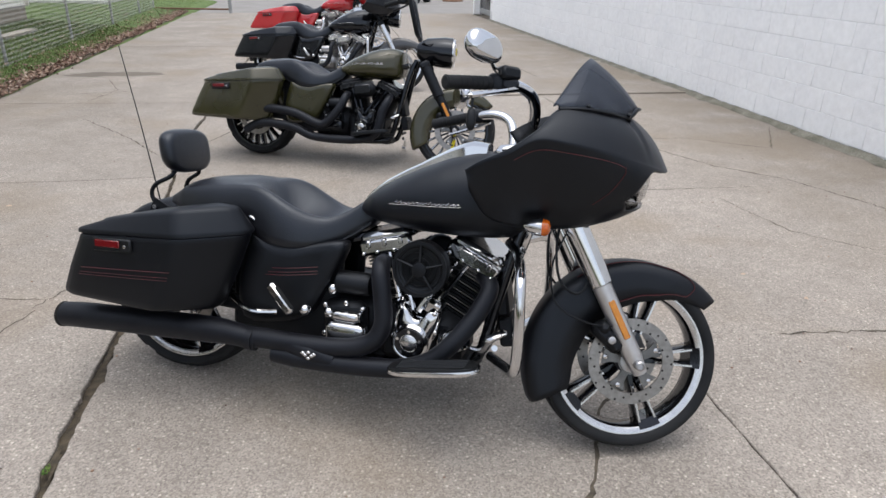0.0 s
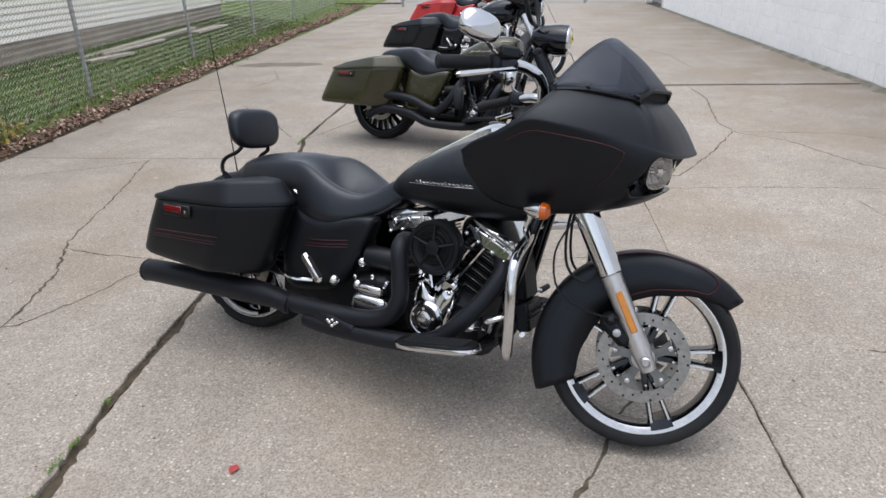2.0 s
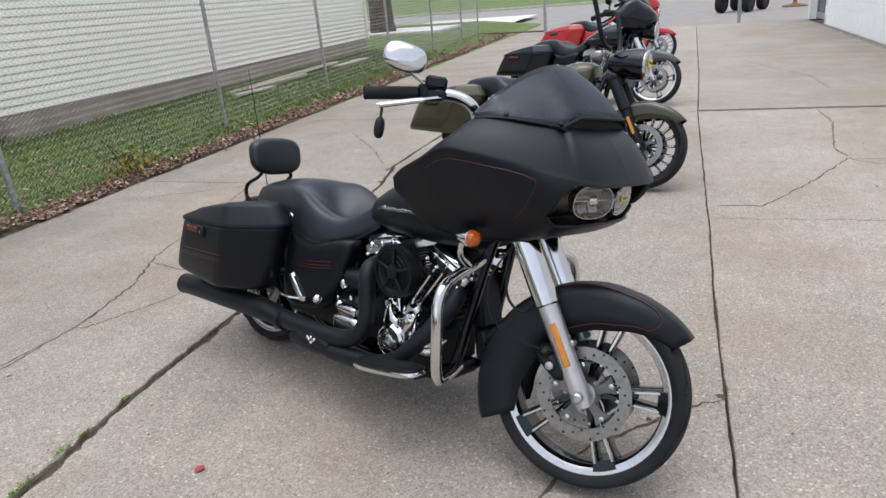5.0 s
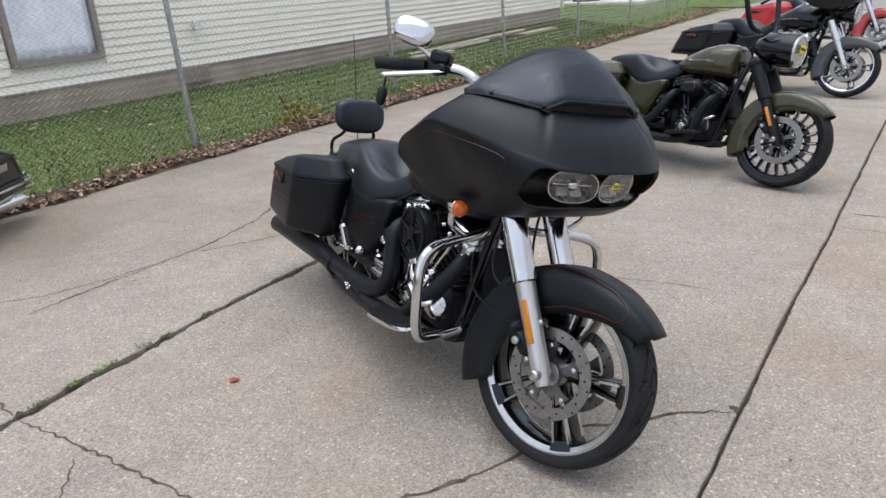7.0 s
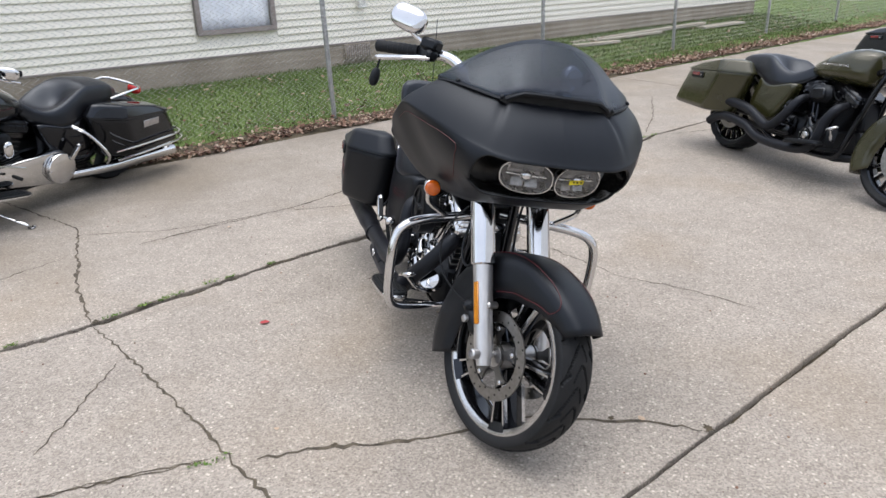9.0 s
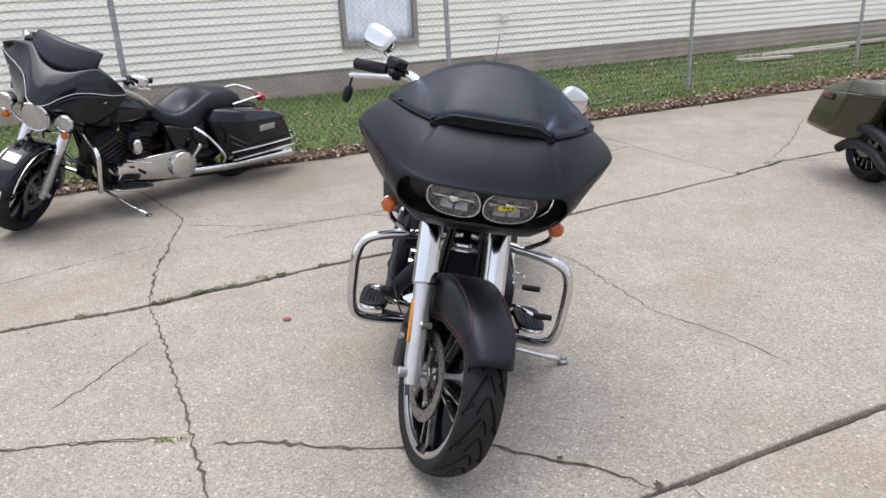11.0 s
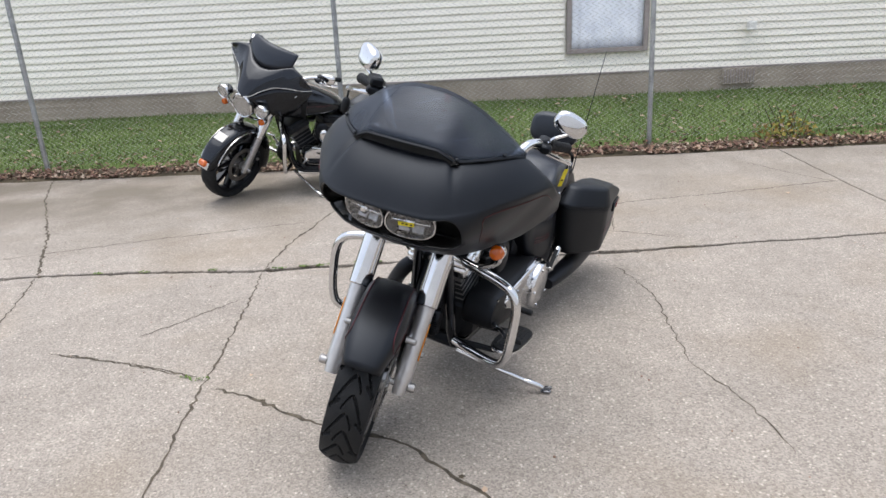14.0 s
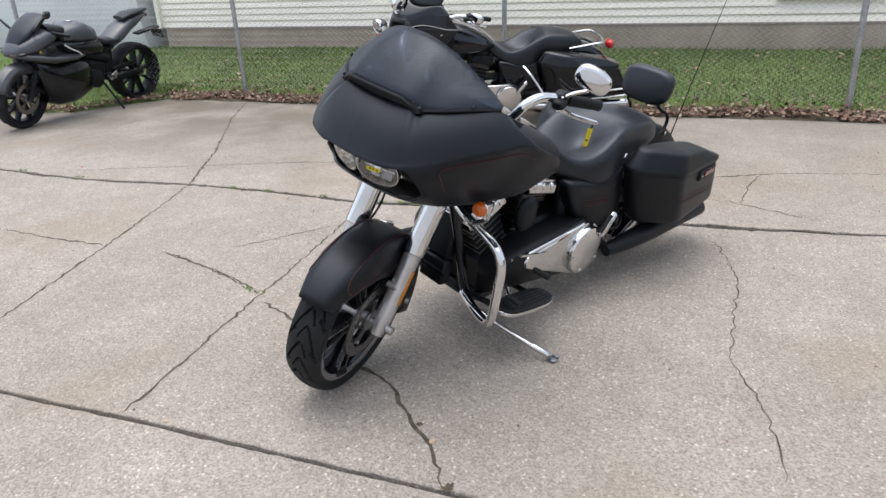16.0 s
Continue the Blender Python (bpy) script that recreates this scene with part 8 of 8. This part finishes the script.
# olive green tourer behind it
green = thing("motorcycle", placed(-0.415, 5.77, -26.0, 10), "olive green touring motorcycle with black engine and tall black bars", "motorcycle", ROW_GROUP)
S = steering(14)
wheel("front_wheel", green, (1.622, 0, 0.300), 0.300, 0.128, S, "turbine", M["gloss_black"], M["gloss_black"], 2, 0.150, "black wheel with many bright-edged spokes")
fender_front(green, M["olive"], S)
fork(green, S, M["satin_black"], M["satin_black"], cover=0.040)
tank(green, M["olive"], M["chrome"], console=False, small=0.87)
part("tank_strip", Geo().tube([(0.72, 0, 0.725), (0.89, 0, 0.822), (1.06, 0, 0.868)], 0.014, 8, 4), M["gloss_black"], green)
seat(green)
for side in (-1, 1):
    saddlebag(green, side, M["olive"], None, 0.03, 0.52, cut=0.06)
vtwin(green, M["satin_black"], M["gloss_black"], M["gloss_black"], "box")
exhaust(green, "curved", M["pipe_black"])
frame_parts(green, M["satin_black"], M["satin_black"], peg=False, guard_on=False)
rear_end(green, M["olive"], M["olive"], M["gloss_black"], M["gloss_black"], "turbine")
nac = part("headlamp_nacelle", Geo().lathe([(0.05, -0.26), (0.095, -0.19), (0.112, -0.06), (0.110, 0.0), (0.10, 0.004)], (1.555, 0, 0.865), Vector((1, 0, -0.02)), 30), M["gloss_black"], green, "", S)
lamp(nac, Vector((1.560, 0, 0.865)), 0.092, S, sticker=True)
handlebar(green, S, M["satin_black"], M["satin_black"], [(1.30, 0.05, 0.96), (1.295, 0.17, 0.97), (1.275, 0.235, 1.05), (1.22, 0.27, 1.24), (1.19, 0.285, 1.285), (1.12, 0.315, 1.290)], (0.97, 0.41, 1.265), (1.10, 0.36, 1.40), M["satin_black"], M["satin_black"])

# black tourer with chrome engine
dark = thing("motorcycle", placed(-0.46, 9.22, -23, 9), "black touring motorcycle with chrome engine and winged fairing", "motorcycle", ROW_GROUP)
S = steering(14)
wheel("front_wheel", dark, (1.622, 0, 0.300), 0.300, 0.128, S, "twin", M["chrome"], M["gloss_black"], 2, 0.150)
fender_front(dark, M["grey_paint"], S)
fork(dark, S, M["chrome"], M["chrome"], reflector=False)
tank(dark, M["gloss_black"], M["chrome"])
seat(dark)
for side in (-1, 1):
    saddlebag(dark, side, M["gloss_black"], None, 0.01, 0.45)
vtwin(dark, M["cast"], M["chrome"], M["chrome"], "box")
exhaust(dark, "straight", M["pipe_black"])
frame_parts(dark, M["chrome"], M["chrome"])
rear_end(dark, M["gloss_black"], M["gloss_black"], M["chrome"], M["gloss_black"], "twin")
batwing(dark, S, M["gloss_black"], None, 1.28)
handlebar(dark, S, M["chrome"], M["satin_black"], [(1.25, 0.05, 0.95), (1.25, 0.17, 0.98), (1.235, 0.24, 1.10), (1.21, 0.27, 1.20), (1.17, 0.29, 1.235), (1.10, 0.32, 1.235)], (0.95, 0.41, 1.21), (1.08, 0.38, 1.32), M["satin_black"], M["chrome"])

# red tourer at the far end of the row
red = thing("motorcycle", placed(-0.54, 13.1, -19, 9), "bright red touring motorcycle with winged fairing and chrome fork", "motorcycle", ROW_GROUP)
S = steering(14)
wheel("front_wheel", red, (1.622, 0, 0.300), 0.300, 0.128, S, "turbine", M["chrome"], M["chrome"], 2, 0.150)
fender_front(red, M["red_paint"], S)
fork(red, S, M["chrome"], M["chrome"], reflector=False)
tank(red, M["red_paint"], M["chrome"])
seat(red)
for side in (-1, 1):
    saddlebag(red, side, M["red_paint"], None, 0.01, 0.7)
vtwin(red, M["cast"], M["chrome"], M["chrome"], "box")
exhaust(red, "straight", M["chrome"])
frame_parts(red, M["chrome"], M["chrome"])
rear_end(red, M["red_paint"], M["red_paint"], M["chrome"], M["chrome"], "turbine")
batwing(red, S, M["red_paint"], None, 1.26)
handlebar(red, S, M["chrome"], M["satin_black"], [(1.25, 0.05, 0.95), (1.25, 0.17, 0.98), (1.235, 0.24, 1.06), (1.21, 0.27, 1.10), (1.17, 0.29, 1.115), (1.10, 0.32, 1.115)], (0.95, 0.41, 1.09), (1.08, 0.38, 1.20), M["chrome"], M["chrome"])

# older gloss black dresser by the fence
dresser = thing("motorcycle", placed(-3.285, 1.785, -61, 11.5), "gloss black dresser motorcycle with chrome guards and white-edged fender", "motorcycle", ROW_GROUP)
S = steering(35)
wheel("front_wheel", dresser, (1.622, 0, 0.312), 0.312, 0.134, S, "cast", M["satin_black"], M["gloss_black"], 2, 0.145, "black nine-spoke cast wheel")
fn = fender_front(dresser, M["gloss_black"], S, None, (1.622, 0, 0.310), 0.326, a0=14)
c0 = Vector((1.622, 0, 0.310))
for side in (-1, 1):
    path = [c0 + Vector((math.cos(radians(a)), 0, math.sin(radians(a)))) * 0.294 + Vector((0, side * 0.0875, 0)) for a in range(24, 120, 8)]
    part("fender_trim", Geo().tube(path, 0.0045, 6, 1), M["chrome"], fn, "chrome fender strip", S)
part("fender_tip_lamp", Geo().box((0.05, 0.075, 0.035), c0 + Vector((math.cos(radians(22)), 0, math.sin(radians(22)))) * 0.366, (0, 62, 0), 0.012), M["amber"], fn, "amber fender lamp", S)
part("fender_tip_trim", Geo().box((0.055, 0.10, 0.012), c0 + Vector((math.cos(radians(20)), 0, math.sin(radians(20)))) * 0.358, (0, 66, 0), 0.005), M["white_trim"], fn, "white fender tip", S)
part("fender_patch", Geo().box((0.07, 0.09, 0.008), c0 + Vector((math.cos(radians(62)), 0, math.sin(radians(62)))) * 0.335, (0, 28, 0), 0.003), M["white_trim"], fn, "white sticker on the fender", S)
fork(dresser, S, M["chrome"], M["cast"], reflector=False)
old_batwing(dresser, S, M["gloss_black"], M["white_trim"])
tank(dresser, M["gloss_black"], M["pinstripe"], emblem_label="dark red tank lettering worn to a bar")
seat(dresser, king=True)
for side in (-1, 1):
    saddlebag(dresser, side, M["gloss_black"], None, 0.02, 0.35, rails=True, latch=False)
vtwin(dresser, M["satin_black"], M["satin_black"], M["chrome"], "box")
part("horn_cover", Geo().blob((0.036, 0.03, 0.055), (0.935, 0.185, 0.50), 14, 9, 0.75), M["chrome"], dresser, "chrome horn cover")
exhaust(dresser, "straight", M["chrome"])
frame_parts(dresser, M["chrome"], M["chrome"], stand=True)
rear_end(dresser, M["gloss_black"], M["gloss_black"], M["satin_black"], M["satin_black"], "cast")
handlebar(dresser, S, M["chrome"], M["satin_black"], [(1.25, 0.05, 0.95), (1.25, 0.17, 0.97), (1.23, 0.24, 1.02), (1.20, 0.27, 1.04), (1.15, 0.29, 1.045), (1.08, 0.33, 1.04)], (0.92, 0.42, 1.015), (1.05, 0.39, 1.045), M["chrome"], M["chrome"])
part("seat_rail", Geo().tube([(0.10, -0.175, 0.668), (-0.08, -0.175, 0.690), (-0.20, -0.14, 0.700), (-0.20, 0.14, 0.700), (-0.08, 0.175, 0.690), (0.10, 0.175, 0.668)], 0.009, 8, 5), M["chrome"], dresser, "chrome grab rail")
tl = part("tail_lamp", Geo().blob((0.03, 0.055, 0.035), (-0.31, 0, 0.63), 14, 8, 0.7), M["red_lamp"], dresser, "red tail lamp")


def sport_bike():
    """Faired sports machine with a pointed tail."""
    b = thing("motorcycle", placed(-3.36, -3.18, -3, 8), "grey and black sports motorcycle with full fairing", "motorcycle", ROW_GROUP)
    Ms = Matrix.Translation((1.49, 0, 0)) @ Matrix.Rotation(radians(12), 4, Vector((-math.sin(radians(24)), 0, math.cos(radians(24))))) @ Matrix.Translation((-1.49, 0, 0))
    wheel("front_wheel", b, (1.415, 0, 0.30), 0.30, 0.12, Ms, "cast", M["satin_black"], M["satin_black"], 2, 0.15)
    wheel("rear_wheel", b, (0, 0, 0.315), 0.315, 0.19, None, "cast", M["satin_black"], M["satin_black"], 1, 0.11)
    up = Vector((-math.sin(radians(24)), 0, math.cos(radians(24))))
    for s in (-1, 1):
        o = Vector((1.415, s * 0.10, 0.30))
        leg = part("fork_leg", Geo().tube([o - up * 0.02, o + up * 0.16, o + up * 0.17, o + up * 0.34], [0.026, 0.024, 0.028, 0.028], 12, 0), M["satin_black"], b, "", Ms)
        part("fork_tube", Geo().tube([o + up * 0.33, o + up * 0.52], 0.025, 12, 0), M["gold"], leg, "gold upper fork tube", Ms)
        part("brake_caliper", Geo().box((0.05, 0.05, 0.10), o + Vector((-0.07, 0, 0.06)), (0, -40, 0), 0.014), M["satin_black"], leg, "", Ms)
    rows = []
    for i in range(17):
        a = radians(20 + 125 * i / 16)
        d = Vector((math.cos(a), 0, math.sin(a)))
        rows.append([Vector((1.415, y * 0.07, 0.30)) + d * (0.325 - dd) for y, dd in ((-1, 0.09), (-0.95, 0.03), (-0.6, 0.004), (0, 0), (0.6, 0.004), (0.95, 0.03), (1, 0.09))])
    part("front_fender", Geo().grid(rows), M["grey_paint"], b, "", Ms, thick=0.003)

    def hull(name, stations, mat, parent=b, power=0.75, n=24):
        return part(name, Geo().loft([ring((0, zc), hw, hh, x, n, power) for x, zc, hw, hh in stations]), mat, parent, sharp=50)
    side = hull("side_fairing", [(0.64, 0.42, 0.08, 0.14), (0.72, 0.42, 0.19, 0.20), (0.92, 0.40, 0.235, 0.245), (1.10, 0.40, 0.24, 0.235), (1.21, 0.45, 0.215, 0.235), (1.30, 0.57, 0.17, 0.12)], M["gloss_black"])
    hull("fairing_panel", [(0.78, 0.635, 0.195, 0.018), (0.92, 0.632, 0.250, 0.034), (1.14, 0.640, 0.256, 0.052), (1.31, 0.672, 0.215, 0.050), (1.41, 0.690, 0.145, 0.034), (1.47, 0.696, 0.06, 0.014)], M["silver_paint"])
    nose = hull("nose_fairing", [(1.06, 0.84, 0.16, 0.06), (1.17, 0.825, 0.20, 0.095), (1.29, 0.785, 0.19, 0.090), (1.39, 0.745, 0.145, 0.062), (1.46, 0.715, 0.07, 0.026)], M["bluegrey_paint"])
    hull("windscreen", [(1.07, 1.020, 0.095, 0.018), (1.13, 1.000, 0.130, 0.042), (1.22, 0.940, 0.145, 0.055), (1.32, 0.868, 0.128, 0.044), (1.40, 0.800, 0.085, 0.020)], M["dark_screen"], nose)
    hull("cockpit", [(0.90, 0.86, 0.11, 0.05), (1.02, 0.86, 0.16, 0.075), (1.12, 0.88, 0.15, 0.075)], M["satin_black"])
    for s in (-1, 1):
        part("headlamp", Geo().blob((0.055, 0.050, 0.020), (1.395, s * 0.105, 0.715), 14, 8, turn=(0, 12, s * -28)), M["recess"], nose)
        part("air_intake", Geo().blob((0.06, 0.02, 0.035), (1.16, s * 0.205, 0.735), 12, 8, 0.8), M["hole"], side)
        part("side_trim", Geo().tube([(1.02, s * 0.215, 0.765), (0.96, s * 0.238, 0.720), (0.90, s * 0.245, 0.690), (0.86, s * 0.240, 0.655)], 0.006, 6, 4), M["white_trim"], side, "thin white slash on the fairing")
        mr = part("mirror", Geo().blob((0.024, 0.060, 0.034), (1.33, s * 0.42, 1.10), 16, 9, 0.85, turn=(s * 20, 0, s * -12)), M["gloss_black"], b)
        part("mirror_stalk", Geo().tube([(1.28, s * 0.15, 0.90), (1.31, s * 0.28, 1.00), (1.32, s * 0.37, 1.07)], [0.014, 0.010, 0.010], 8, 3), M["gloss_black"], mr)
        part("footpeg", Geo().tube([(0.47, s * 0.12, 0.36), (0.48, s * 0.24, 0.37)], 0.012, 8, 0).box((0.12, 0.012, 0.05), (0.42, s * 0.15, 0.36), (0, 30, 0), 0.006), M["cast"], b)
        part("clip_on", Geo().tube([(1.10, s * 0.12, 0.88), (1.02, s * 0.30, 0.86)], 0.015, 8, 0), M["satin_black"], b)
    tk = hull("fuel_tank", [(0.49, 0.72, 0.07, 0.05), (0.56, 0.785, 0.13, 0.09), (0.68, 0.825, 0.165, 0.105), (0.82, 0.830, 0.170, 0.100), (0.94, 0.820, 0.13, 0.07)], M["bluegrey_paint"])
    hull("tank_side", [(0.42, 0.64, 0.08, 0.06), (0.56, 0.67, 0.175, 0.095), (0.78, 0.69, 0.200, 0.095), (0.96, 0.71, 0.165, 0.08)], M["gloss_black"], tk)
    part("filler_cap", Geo().lathe([(0.034, 0.0), (0.034, 0.008), (0.026, 0.012)], (0.76, 0, 0.932), "z", 18), M["polished"], tk)
    hull("rider_seat", [(0.18, 0.725, 0.10, 0.03), (0.30, 0.695, 0.13, 0.035), (0.43, 0.700, 0.11, 0.04), (0.51, 0.735, 0.07, 0.03)], M["leather"])
    tail = hull("tail", [(-0.22, 0.915, 0.030, 0.016), (-0.10, 0.885, 0.080, 0.046), (0.05, 0.835, 0.110, 0.072), (0.20, 0.750, 0.125, 0.080), (0.34, 0.665, 0.110, 0.060)], M["bluegrey_paint"])
    hull("pillion_pad", [(-0.25, 0.962, 0.03, 0.010), (-0.12, 0.948, 0.080, 0.022), (0.04, 0.930, 0.092, 0.026), (0.14, 0.900, 0.070, 0.020)], M["leather"], tail)
    part("tail_lamp", Geo().box((0.03, 0.09, 0.025), (-0.225, 0, 0.905), (0, 20, 0), 0.006), M["red_lens"], tail)
    part("tail_tidy", Geo().box((0.34, 0.09, 0.022), (-0.24, 0, 0.735), (0, 8, 0), 0.008).box((0.02, 0.16, 0.10), (-0.40, 0, 0.69), (0, 18, 0), 0.006), M["satin_black"], b)
    part("swingarm", Geo().box((0.50, 0.04, 0.075), (0.24, 0.13, 0.335), (0, 3, 0), 0.02).box((0.50, 0.04, 0.075), (0.24, -0.13, 0.335), (0, 3, 0), 0.02).box((0.10, 0.26, 0.08), (0.44, 0, 0.35), None, 0.02), M["satin_black"], b)
    part("engine", Geo().box((0.34, 0.30, 0.30), (0.66, 0, 0.42), (0, -12, 0), 0.05).lathe([(0.09, 0.0), (0.09, 0.03), (0.075, 0.04)], (0.68, 0.15, 0.38), "y", 24), M["satin_black"], b)
    part("frame", Geo().box((0.52, 0.30, 0.10), (0.66, 0, 0.60), (0, -16, 0), 0.04).box((0.18, 0.20, 0.34), (0.42, 0, 0.50), None, 0.04), M["satin_black"], b)
    part("muffler", Geo().tube([(0.42, -0.16, 0.24), (0.20, -0.19, 0.30), (-0.02, -0.20, 0.38)], [0.03, 0.055, 0.05], 16, 3), M["satin_black"], b)
    part("chain_guard", Geo().box((0.34, 0.02, 0.05), (0.22, 0.10, 0.43), (0, 8, 0), 0.008), M["satin_black"], b)
    part("side_stand", Geo().tube([(0.55, 0.14, 0.30), (0.50, 0.33, 0.052)], 0.012, 8, 0), M["satin_black"], b)


sport_bike()
